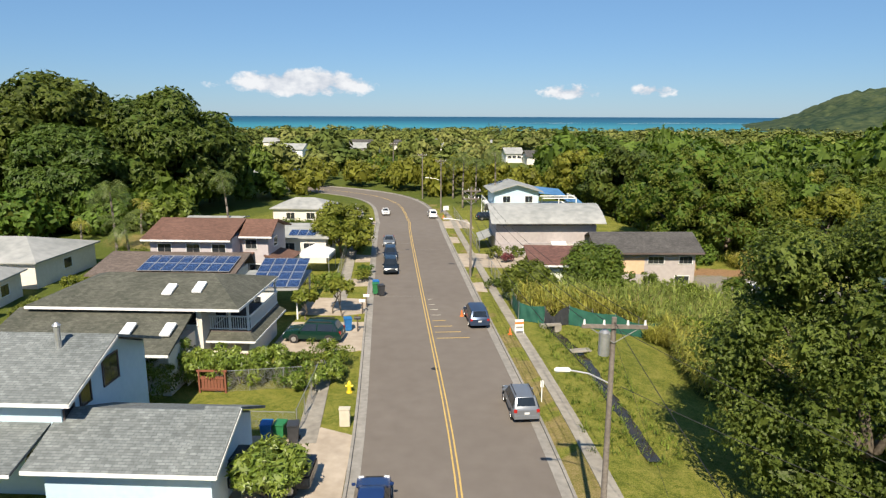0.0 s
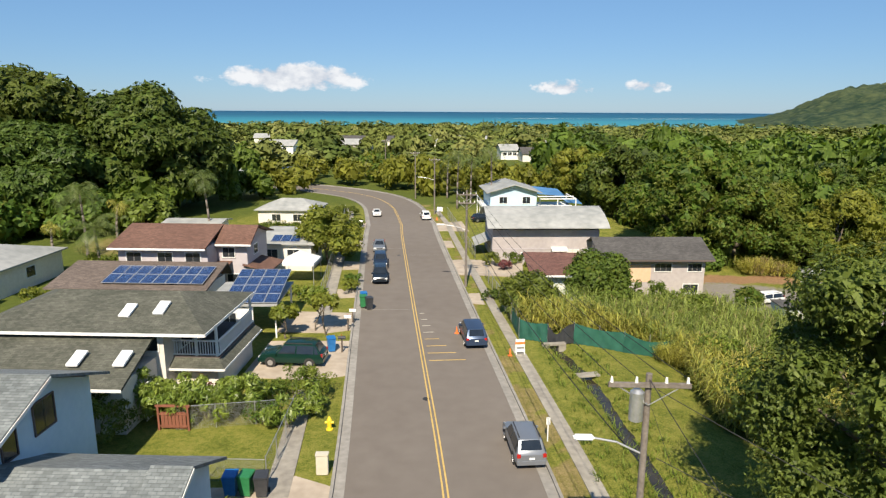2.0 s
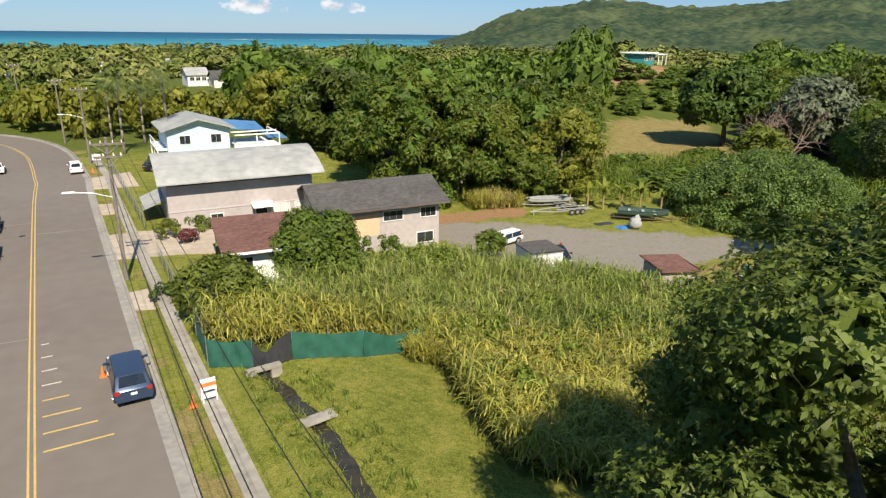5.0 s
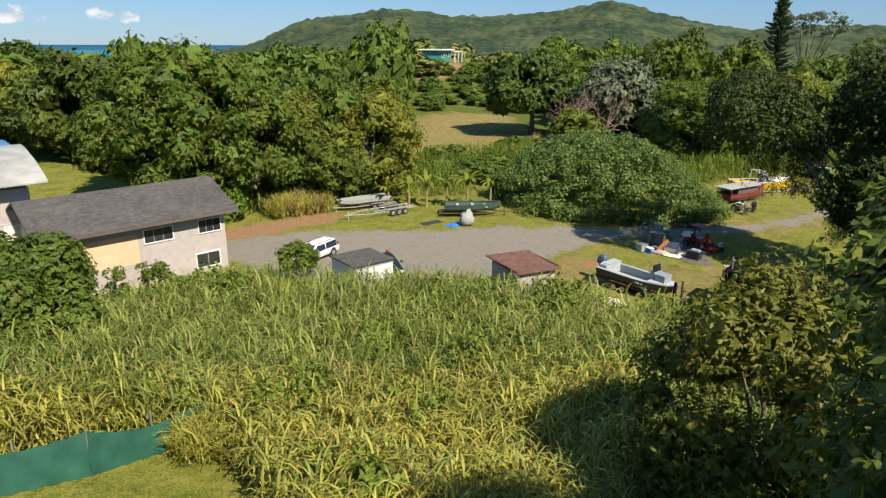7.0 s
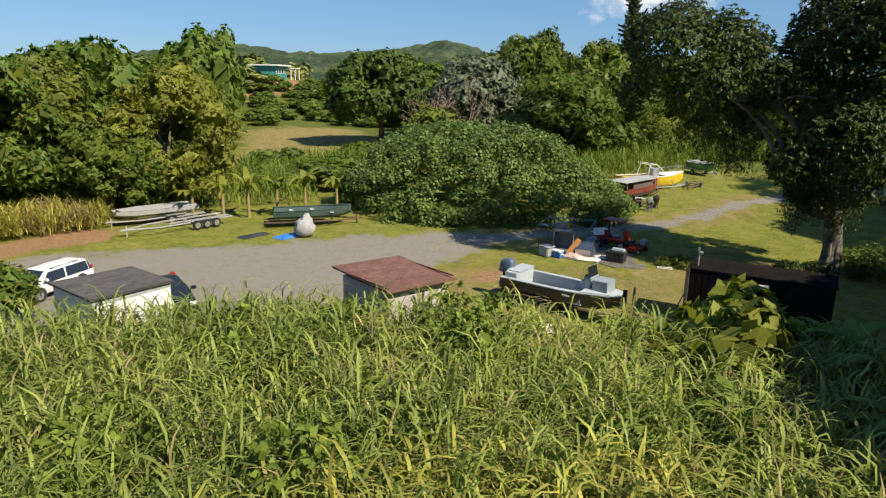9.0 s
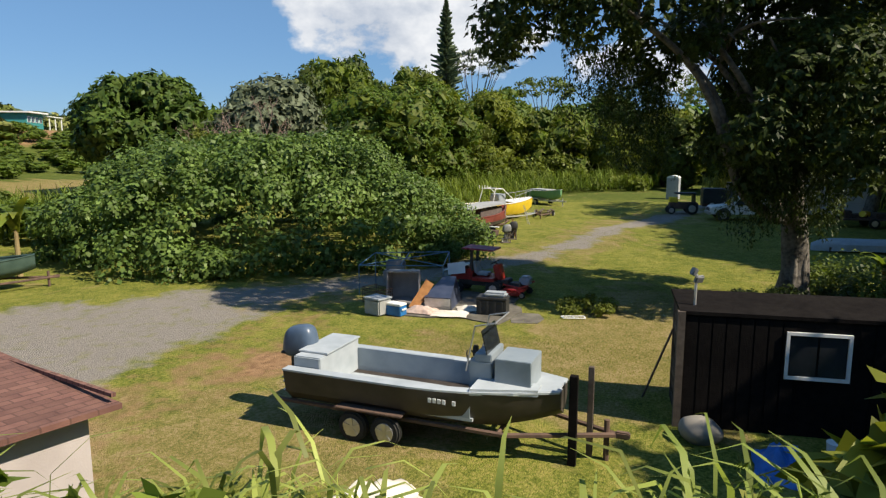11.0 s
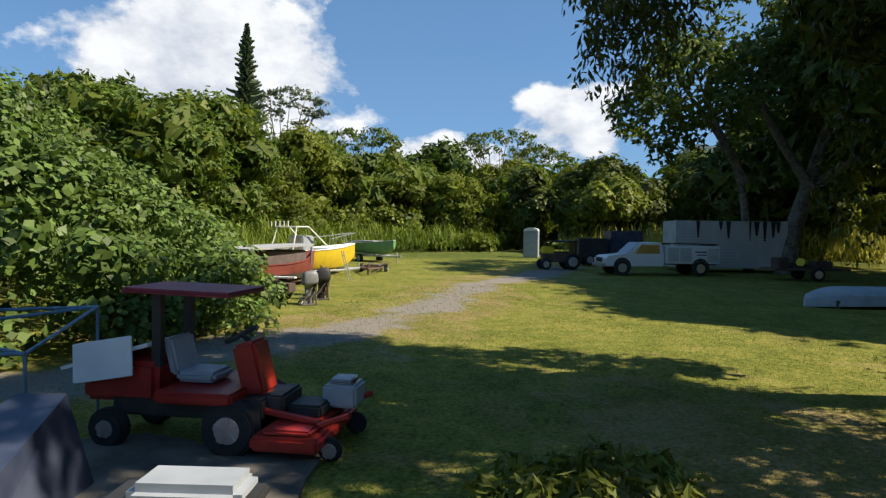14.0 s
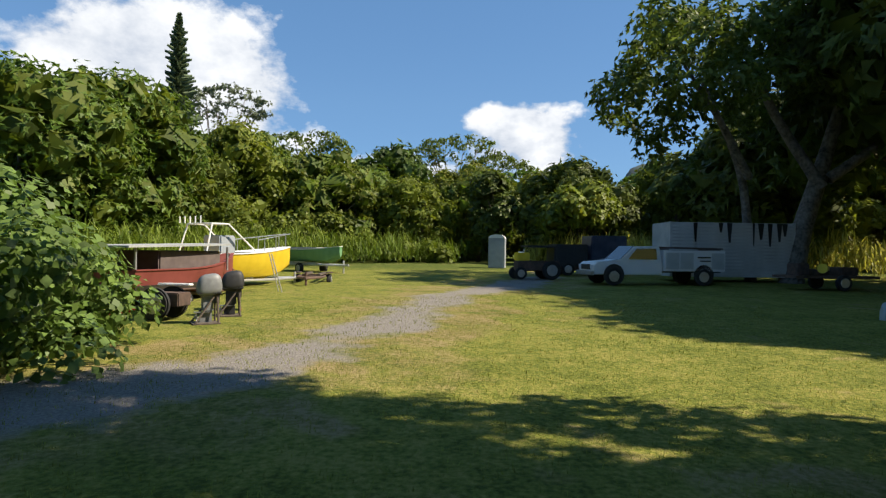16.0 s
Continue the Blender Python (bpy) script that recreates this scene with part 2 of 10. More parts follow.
def tube(bm, a, b, r, r2=None, seg=10, cap=True):
    a, b = Vector(a), Vector(b)
    d = b - a
    m = Matrix.Translation((a + b) / 2) @ d.to_track_quat("Z", "Y").to_matrix().to_4x4()
    bmesh.ops.create_cone(bm, cap_ends=cap, segments=seg, radius1=r, radius2=r if r2 is None else r2, depth=d.length, matrix=m)
    return bm


def poly(bm, pts):
    return bm.faces.new([bm.verts.new(p) for p in pts])


def slab(bm, pts, t):
    """A flat or sloped polygon with thickness t downwards."""
    top = [bm.verts.new(p) for p in pts]
    low = [bm.verts.new((p[0], p[1], p[2] - t)) for p in pts]
    bm.faces.new(top)
    bm.faces.new(low[::-1])
    for i in range(len(pts)):
        j = (i + 1) % len(pts)
        bm.faces.new((top[i], low[i], low[j], top[j]))
    return bm


def clean(bm):
    bmesh.ops.recalc_face_normals(bm, faces=bm.faces[:])
    return bm


def sstep(a, b, x):
    t = np.clip((x - a) / (b - a), 0, 1)
    return t * t * (3 - 2 * t)


# ---- ground ----
ROAD_Y = [-60, 26, 33, 49, 75, 105, 117, 124, 130, 134.5, 140, 146, 152]
ROAD_X = [6.5, 1.85, 1.0, -1.15, -4.5, -8.3, -10.5, -12.8, -15.8, -19.3, -26, -36, -52]


def road_x(y):
    return np.interp(y, ROAD_Y, ROAD_X)


def ground_z(x, y):
    x, y = np.asarray(x, float), np.asarray(y, float)
    d = x - road_x(np.minimum(y, 130))
    lot = -2.8 - 0.019 * np.clip(x - 33, 0, 14) + 0.017 * np.clip(x - 62, 0, 45)
    z = lot * sstep(9, 26, d)
    z = z * (1 - 0.75 * sstep(78, 100, y) * (1 - sstep(24, 36, x)))
    far = sstep(180, 1100, np.hypot(x, y))
    z = z * (1 - far) - 15.0 * far
    ditch = np.exp(-((x - ditch_x(y)) / 0.55) ** 2) * sstep(28, 31, y) * (1 - sstep(52, 53, y))
    rise = 9.5 * np.exp(-((x - 143) / 45) ** 2 - ((y - 186) / 30) ** 2)
    return z - 0.75 * ditch + rise


def ditch_x(y):
    return np.interp(y, [28, 36, 40, 44, 46, 50, 53], [11.6, 11.0, 10.6, 10.3, 10.0, 8.9, 8.4])


def gz(x, y):
    return float(ground_z(x, y))


def spaced(lo, hi, a, b, step, grow=1.25):
    mid = list(np.arange(a, b + 1e-6, step))
    s, p = step, a
    left = []
    while p > lo:
        s *= grow
        p -= s
        left.append(max(p, lo))
    s, p = step, b
    right = []
    while p < hi:
        s *= grow
        p += s
        right.append(min(p, hi))
    return np.array(left[::-1] + mid + right)


def sheet(name, xs, ys, zfun, mat):
    gx, gy = np.meshgrid(xs, ys)
    gzv = zfun(gx, gy)
    nx, ny = len(xs), len(ys)
    idx = np.arange(nx * ny).reshape(ny, nx)
    faces = np.stack([idx[:-1, :-1], idx[:-1, 1:], idx[1:, 1:], idx[1:, :-1]], -1).reshape(-1, 4)
    me = bpy.data.meshes.new(name)
    me.vertices.add(nx * ny)
    me.vertices.foreach_set("co", np.stack([gx, gy, gzv], -1).astype(np.float32).ravel())
    me.loops.add(len(faces) * 4)
    me.loops.foreach_set("vertex_index", faces.astype(np.int32).ravel())
    me.polygons.add(len(faces))
    me.polygons.foreach_set("loop_start", np.arange(0, len(faces) * 4, 4, dtype=np.int32))
    me.update(calc_edges=True)
    me.materials.append(mat)
    me.shade_smooth()
    return new(name, me), gx, gy


def fractal(x, y, scale, seed=0.0):
    """Cheap smooth noise on arrays, about -1 to 1."""
    out = np.zeros_like(x)
    for k, (f, a) in enumerate(((1.0, 0.5), (2.1, 0.3), (4.3, 0.2))):
        out += a * (np.sin(x * f / scale * 6.1 + seed + 1.7 * k + 2.1 * np.sin(y * f / scale * 3.7 + k + seed)) * np.cos(y * f / scale * 5.3 - seed * 1.3 + 1.9 * np.sin(x * f / scale * 4.1 + 2 * k)))
    return out


def near_line(x, y, pts):
    """Distance from each place to a polyline."""
    best = np.full(x.shape, 1e9)
    for (x0, y0), (x1, y1) in zip(pts[:-1], pts[1:]):
        dx, dy = x1 - x0, y1 - y0
        t = np.clip(((x - x0) * dx + (y - y0) * dy) / (dx * dx + dy * dy), 0, 1)
        best = np.minimum(best, np.hypot(x - x0 - t * dx, y - y0 - t * dy))
    return best


def inside(x, y, pts):
    x, y = np.asarray(x, float), np.asarray(y, float)
    odd = np.zeros(x.shape, bool)
    for (x0, y0), (x1, y1) in zip(pts, pts[1:] + pts[:1]):
        if y0 != y1:
            odd ^= ((y0 > y) != (y1 > y)) & (x < (x1 - x0) * (y - y0) / (y1 - y0) + x0)
    return odd


# Ground material: lawn, wild grass, bare soil and gravel, chosen by soft-edged zones.
def ground_material():
    m = bpy.data.materials.new("ground")
    m.use_nodes = True
    n, l = m.node_tree.nodes, m.node_tree.links
    bsdf = n["Principled BSDF"]
    tc = n.new("ShaderNodeTexCoord")

    def noise_tex(scale, detail=6.0):
        t = n.new("ShaderNodeTexNoise")
        t.inputs["Scale"].default_value, t.inputs["Detail"].default_value = scale, detail
        l.new(tc.outputs["Object"], t.inputs["Vector"])
        return t.outputs["Fac"]

    def ramp(fac, stops):
        r = n.new("ShaderNodeValToRGB")
        while len(r.color_ramp.elements) < len(stops):
            r.color_ramp.elements.new(0.5)
        for e, (p, c) in zip(r.color_ramp.elements, stops):
            e.position, e.color = p, (*c, 1)
        l.new(fac, r.inputs["Fac"])
        return r.outputs["Color"]

    def mix(fac, a, b):
        x = n.new("ShaderNodeMix")
        x.data_type = "RGBA"
        l.new(fac, x.inputs["Factor"])
        l.new(a, x.inputs["A"])
        l.new(b, x.inputs["B"])
        return x.outputs["Result"]

    def zone(name, soft=0.35):
        at = n.new("ShaderNodeAttribute")
        at.attribute_name = name
        add = n.new("ShaderNodeMath")
        add.operation = "MULTIPLY_ADD"
        l.new(noise_tex(2.2), add.inputs[0])
        add.inputs[1].default_value = soft * 2
        l.new(at.outputs["Fac"], add.inputs[2])
        mr = n.new("ShaderNodeMapRange")
        l.new(add.outputs[0], mr.inputs["Value"])
        mr.inputs["From Min"].default_value, mr.inputs["From Max"].default_value = 0.35 + soft, 0.65 + soft
        return mr.outputs[0]

    two = n.new("ShaderNodeMath")
    two.operation = "ADD"
    l.new(noise_tex(14.0, 8), two.inputs[0])
    mid = n.new("ShaderNodeMath")
    mid.operation = "ADD"
    l.new(noise_tex(0.7), mid.inputs[0])
    l.new(noise_tex(3.2, 4), mid.inputs[1])
    half = n.new("ShaderNodeMath")
    half.operation = "MULTIPLY"
    l.new(mid.outputs[0], half.inputs[0])
    half.inputs[1].default_value = 0.5
    l.new(half.outputs[0], two.inputs[1])
    halved = n.new("ShaderNodeMath")
    halved.operation = "MULTIPLY"
    l.new(two.outputs[0], halved.inputs[0])
    halved.inputs[1].default_value = 0.5
    lawn = ramp(halved.outputs[0], [(0.40, (0.080, 0.100, 0.014)), (0.5, (0.170, 0.185, 0.030)), (0.60, (0.275, 0.245, 0.062))])
    dry = ramp(halved.outputs[0], [(0.40, (0.130, 0.128, 0.030)), (0.5, (0.225, 0.185, 0.062)), (0.60, (0.31, 0.235, 0.115))])
    soil = ramp(noise_tex(6.0), [(0.3, (0.20, 0.115, 0.06)), (0.7, (0.34, 0.21, 0.11))])
    gravel = ramp(noise_tex(25.0, 8), [(0.3, (0.17, 0.155, 0.135)), (0.7, (0.31, 0.28, 0.245))])
    wild = ramp(halved.outputs[0], [(0.35, (0.050, 0.072, 0.012)), (0.65, (0.125, 0.150, 0.028))])
    c = mix(zone("wild"), lawn, wild)
    c = mix(zone("dry"), c, dry)
    c = mix(zone("soil"), c, soil)
    c = mix(zone("gravel"), c, gravel)
    l.new(c, bsdf.inputs["Base Color"])
    bsdf.inputs["Roughness"].default_value = 0.95
    bsdf.inputs["Specular IOR Level"].default_value = 0.15
    bp = n.new("ShaderNodeBump")
    l.new(noise_tex(30.0, 8), bp.inputs["Height"])
    bp.inputs["Strength"].default_value, bp.inputs["Distance"].default_value = 0.9, 0.06
    l.new(bp.outputs["Normal"], bsdf.inputs["Normal"])
    return m


M["ground"] = ground_material()
xs = spaced(-4900, 4900, -32, 112, 0.6, 1.12)
ys = spaced(-1500, 1300, 18, 100, 0.6, 1.12)
ground, GX, GY = sheet("ground", xs, ys, ground_z, M["ground"])
tagged(ground, "green and dry-patched grass ground with bare soil", "ground", kind="structure")
LOT = [(27, 79), (29, 66), (33, 62.5), (37, 60.0), (43, 60.4), (48.5, 60.4), (52.5, 61.0), (55.5, 61.6), (58.5, 61.5), (56, 65.5), (52, 69.5), (44, 73.5), (38, 77.5), (33, 79.5)]
DRIVE = [(55, 62.5), (61, 58.8), (66.5, 55.2), (72, 53.5), (79, 52.0), (86, 48.5), (95, 46)]
CANE = [(6.5, 52.7), (13.9, 52.2), (17.6, 53.4), (18.2, 50.5), (17.4, 46), (17.0, 40), (22, 38), (29, 38.6), (36, 38.5), (43, 39.5), (44.0, 42.5), (42.0, 46), (40.5, 48.6), (40.3, 50.5), (40.3, 53.0), (37.6, 54.8), (36.6, 57), (33.5, 60.5), (30.4, 62.1), (28, 65), (26, 68), (20, 67.5), (14, 62), (8, 58.5), (5.5, 55.5)]


def put_zone(ob, name, values):
    at = ob.data.attributes.new(name, "FLOAT", "POINT")
    at.data.foreach_set("value", np.clip(values, 0, 1).astype(np.float32).ravel())


wob = fractal(GX, GY, 9.0, 0.4)
far_wild = sstep(95, 140, GY) + sstep(85, 110, GX) + sstep(24, 45, -GX)
put_zone(ground, "wild", np.maximum(far_wild, inside(GX, GY, CANE) * 1.0))
lot_d = near_line(GX, GY, LOT + LOT[:1]) * np.where(inside(GX, GY, LOT), 1, -1)
put_zone(ground, "gravel", np.maximum(0.66 * sstep(-1.6, 1.6, lot_d + 1.6 * wob), (1 - sstep(0.3, 1.9, near_line(GX, GY, DRIVE) + 0.9 * wob)) * 0.75))
dry = 0.75 * (1 - sstep(1.0, 6.5, near_line(GX, GY, [(45, 56.5), (52, 50), (58, 46.5)]) + 2.5 * wob)) + 0.5 * (1 - sstep(1.5, 4.5, near_line(GX, GY, DRIVE) + 2 * wob)) + 0.5 * (fractal(GX, GY, 4.0, 3.1) > 0.34) * (GX > 40)
dry += 0.8 * (1 - sstep(0.6, 1.6, np.abs(GX - road_x(GY) - 6.0))) * (wob > 0.0) * (GY < 125)
dry += 0.9 * (1 - sstep(2, 14, np.hypot(GX + 38, (GY - 84) * 1.2))) + 0.85 * (1 - sstep(5, 15, near_line(GX, GY, [(72, 102), (84, 106), (100, 128)]) + 2 * wob))
put_zone(ground, "dry", dry)
put_zone(ground, "soil", 0.4 * (1 - sstep(1.0, 4.0, near_line(GX, GY, [(40, 59), (46, 58.6), (51, 59.2), (56, 61)]) + 1.8 * wob)) + 0.8 * (1 - sstep(1.0, 3.0, near_line(GX, GY, [(29, 80.5), (40, 81.5)]) + wob)) + 0.36 * (1 - sstep(0.2, 1.6, near_line(GX, GY, [(48, 57.6), (51, 56.6), (53, 54.6)]) + 1.4 * wob)) + 0.35 * (1 - sstep(4, 13, near_line(GX, GY, [(72, 102), (84, 106), (100, 128)]) + 3 * wob)) + 0.9 * (1 - sstep(3, 9, near_line(GX, GY, [(122, 172), (140, 176)]) + 3 * wob)))


# ---- road ----
ROAD_S = list(np.arange(-60, 100, 4.0)) + list(np.arange(100, 152.1, 1.5))
_rx = np.interp(ROAD_S, ROAD_Y, ROAD_X)
for _ in range(6):
    _rx[1:-1] = 0.25 * _rx[:-2] + 0.5 * _rx[1:-1] + 0.25 * _rx[2:]


def road_c(y):
    return float(np.interp(y, ROAD_S, _rx))


def strip(name, o0, o1, z0, z1, mat, y0=-60, y1=152, step=2.0, thick=0.0):
    """A band along the road between two offsets from its centre line."""
    ss = np.arange(y0, y1 + 0.01, min(step, (y1 - y0)))
    bm = bmesh.new()
    rows = []
    for s in ss:
        e = 0.5
        t = Vector((road_c(s + e) - road_c(s - e), 2 * e, 0)).normalized()
        nrm = Vector((t.y, -t.x, 0))
        c = Vector((road_c(s), s, 0))
        row = [c + nrm * o0 + Vector((0, 0, z0)), c + nrm * o1 + Vector((0, 0, z1))]
        if thick:
            row += [c + nrm * o1 + Vector((0, 0, z1 - thick)), c + nrm * o0 + Vector((0, 0, z0 - thick))]
        rows.append([bm.verts.new(p) for p in row])
    for a, b in zip(rows[:-1], rows[1:]):
        k = len(a)
        for i in range(k if thick else 1):
            bm.faces.new((a[i], a[(i + 1) % k], b[(i + 1) % k], b[i]))
    if thick:
        bm.faces.new(rows[0])
        bm.faces.new(rows[-1][::-1])
    clean(bm)
    return part(name, bm, mat)


tagged(strip("road", -4.55, 4.55, 0.02, 0.02, M["asphalt"]), "worn grey asphalt two-lane road", "road", kind="structure")
for side, nm in ((-1, "gutter"), (1, "gutter")):
    tagged(strip(nm, *sorted((side * 4.55, side * 5.05)), 0.03, 0.03, M["kerb"], thick=0.1), "pale concrete gutter pan beside the road", "gutter", kind="structure")
    tagged(strip("kerb", *sorted((side * 5.05, side * 5.2)), 0.15, 0.15, M["kerb"], thick=0.3), "concrete kerb along the road", "kerb", kind="structure")
for o in (-0.15, 0.07):
    tagged(strip("centre_line", o, o + 0.085, 0.026, 0.026, M["yellow_line"]), "double yellow centre line on the road", "road marking", kind="structure")
tagged(strip("pavement", 6.5, 7.3, 0.06, 0.06, M["concrete"], thick=0.2, y1=112), "narrow concrete footpath beside the verge", "pavement", kind="structure")

# ---- sea and hills ----
def sea_material():
    m = bpy.data.materials.new("sea")
    m.use_nodes = True
    n, l = m.node_tree.nodes, m.node_tree.links
    b = n["Principled BSDF"]
    tc, sp = n.new("ShaderNodeTexCoord"), n.new("ShaderNodeSeparateXYZ")
    l.new(tc.outputs["Object"], sp.inputs[0])
    mp, nz = n.new("ShaderNodeMapping"), n.new("ShaderNodeTexNoise")
    mp.inputs["Scale"].default_value = (0.0012, 0.004, 1)
    l.new(tc.outputs["Object"], mp.inputs[0])
    l.new(mp.outputs[0], nz.inputs["Vector"])
    nz.inputs["Scale"].default_value, nz.inputs["Detail"].default_value = 1.0, 6
    ad = n.new("ShaderNodeMath")
    ad.operation = "MULTIPLY_ADD"
    l.new(nz.outputs["Fac"], ad.inputs[0])
    ad.inputs[1].default_value = 900
    l.new(sp.outputs["Y"], ad.inputs[2])
    mr = n.new("ShaderNodeMapRange")
    l.new(ad.outputs[0], mr.inputs["Value"])
    mr.inputs["From Min"].default_value, mr.inputs["From Max"].default_value = 1500, 4300
    rp = n.new("ShaderNodeValToRGB")
    for p, c in ((0.0, (0.05, 0.27, 0.31)), (0.28, (0.028, 0.17, 0.24)), (0.5, (0.014, 0.098, 0.165)), (1.0, (0.011, 0.072, 0.14))):
        e = rp.color_ramp.elements.new(p) if p not in (0.0, 1.0) else rp.color_ramp.elements[0 if p == 0 else -1]
        e.color = (*c, 1)
    l.new(mr.outputs[0], rp.inputs["Fac"])
    l.new(rp.outputs["Color"], b.inputs["Base Color"])
    b.inputs["Roughness"].default_value = 0.6
    b.inputs["Specular IOR Level"].default_value = 0.2
    return m


M["sea"] = sea_material()
M["surf"] = material("white surf", (0.55, 0.6, 0.6), (0.8, 0.82, 0.82), 0.8, grain=0.02, coarse=0.01)
sea, _, _ = sheet("water", np.linspace(-4900, 4900, 60), np.linspace(1190, 4995, 40), lambda x, y: -15.1 + 0 * x, M["sea"])
sea.location.z = 0.35
tagged(sea, "blue sea with a turquoise reef flat", "sea", kind="structure")
rng = random.Random(4)
bm = bmesh.new()
for k in range(46):
    x = rng.uniform(150, 2100)
    y = 2050 + 0.12 * x + rng.uniform(-60, 60)
    w, d = rng.uniform(25, 120), rng.uniform(2, 7)
    poly(bm, [(x - w, y - d, -14.65), (x + w, y - d * 0.6, -14.65), (x + w * 0.8, y + d, -14.65), (x - w * 0.7, y + d * 0.7, -14.65)])
tagged(part("surf", clean(bm), M["surf"]), "broken white surf lines on the reef", "surf", kind="stuff")

# Distance haze is mixed into both hill colours as a blue cast.
M["hill"] = material("wooded hillside with painted haze", (0.022, 0.042, 0.026), (0.080, 0.100, 0.046), 0.9, grain=0.075, coarse=0.007, spread=(0.42, 0.6), spec=0.05, bump=1.0, bump_scale=0.05)
M["far_hill"] = material("far blue-green mountain", (0.022, 0.042, 0.044), (0.060, 0.085, 0.066), 0.95, grain=0.02, coarse=0.004)


def ridge(name, profile, dist, depth, mat, base=-18.0, rough=9.0, seed=1, steps=420):
    """A ridge seen from the street: its crest heights by compass bearing."""
    az = np.linspace(profile[0][0], profile[-1][0], steps)
    el = np.interp(az, [p[0] for p in profile], [p[1] for p in profile])
    cols = 26
    verts, faces = [], []
    for i, (a, e) in enumerate(zip(az, el)):
        for j in range(cols):
            u = j / (cols - 1)
            d = dist - depth * (1 - u)
            crest = 16 + dist * math.tan(radians(e))
            h = base + max(crest - base, 0) * u ** 0.8
            x, y = d * math.sin(radians(a)), d * math.cos(radians(a))
            k = math.sin(u * math.pi) * 0.9 + 0.1
            h += rough * k * (noise.noise((x / 130, y / 130, seed)) + 0.6 * noise.noise((x / 48, y / 48, seed + 3))) * min(1, (crest - base) / 60)
            h += 7.0 * noise.noise((x / 17, y / 21, seed)) * min(1, (crest - base) / 30)
            verts.append((x, y, h))
    for i in range(steps - 1):
        for j in range(cols - 1):
            a = i * cols + j
            faces.append((a, a + 1, a + cols + 1, a + cols))
    return obj(name, verts, faces, mat, smooth=True)


RIDGE = [(18, -1.4), (20.9, -1.0), (24.0, -0.5), (25.6, 0.0), (26.6, 0.5), (28.7, 1.5), (31, 1.85), (33, 2.0), (35.5, 2.5), (38, 2.4), (41, 2.0), (44.5, 2.0), (49, 2.3), (53.7, 3.2), (56, 2.6), (58.3, 2.0), (61, 1.4), (64, 1.0), (69, 1.3), (76, 1.0), (84, 0.4)]
tagged(ridge("hill", RIDGE, 2100, 900, M["hill"], rough=16), "green wooded headland ridge in the distance", "hill", kind="structure")
FAR = [(102.0, 2.0), (103.4, 4.2), (104.6, 6.4), (105.6, 7.2), (106.8, 7.0), (110, 7.0), (115, 6.5), (120, 7.2), (122, 7.8), (126, 8.4), (135, 9.0), (150, 8), (170, 7), (200, 7.5), (240, 6.5), (262, 3.0)]
tagged(ridge("mountain", FAR, 3300, 1500, M["far_hill"], rough=60, seed=7, steps=160), "hazy green mountain behind the trees", "mountain", kind="structure")


# ---- trees ----
def leaf_mesh(name, centers, radii, per, size, rng, flat=0.6, mat=None, droop=0.0, aspect=0.5, ruffle=0.55, tri=False, up=0.35):
    """Many small pointed leaves on the shells of clumps. droop turns the leaf tips down."""
    v, f = [], []
    n = 0
    P, R = np.repeat(np.array(centers), per, 0), np.repeat(np.array(radii), per)
    k = len(P)
    d = rng.normal(size=(k, 3))
    d[:, 2] = d[:, 2] * 0.8 + 0.25
    d /= np.linalg.norm(d, axis=1)[:, None]
    rad = R * rng.uniform(0.55, 1.05, k) ** 0.7
    pos = P + d * rad[:, None] * np.array([1, 1, flat])
    nrm = d + rng.normal(scale=ruffle, size=(k, 3)) + np.array([0, 0, up])
    nrm /= np.linalg.norm(nrm, axis=1)[:, None]
    tip = rng.normal(size=(k, 3)) + d * 0.8 - np.array([0, 0, droop])
    tip -= (tip * nrm).sum(1)[:, None] * nrm
    tip /= np.linalg.norm(tip, axis=1)[:, None] + 1e-9
    side = np.cross(nrm, tip)
    L = size * rng.uniform(0.7, 1.35, k)[:, None]
    W = L * aspect
    a, b = pos - tip * L * 0.5, pos + tip * L * 0.5
    c = pos - tip * L * 0.08
    if tri:
        return np.stack([a + side * W * 0.5, b, a - side * W * 0.5], 1)
    quad = np.stack([a, c + side * W * 0.5 - nrm * W * 0.12, b, c - side * W * 0.5 - nrm * W * 0.12], 1)
    return quad


def quads_to_object(name, quads, mat, parent=None):
    k, n = quads.shape[:2]
    me = bpy.data.meshes.new(name)
    me.vertices.add(k * n)
    me.vertices.foreach_set("co", quads.reshape(-1).astype(np.float32))
    me.loops.add(k * n)
    me.loops.foreach_set("vertex_index", np.arange(k * n, dtype=np.int32))
    me.polygons.add(k)
    me.polygons.foreach_set("loop_start", np.arange(0, k * n, n, dtype=np.int32))
    me.update(calc_edges=True)
    me.materials.append(mat)
    ob = new(name, me)
    if parent:
        ob.parent = parent
    return ob


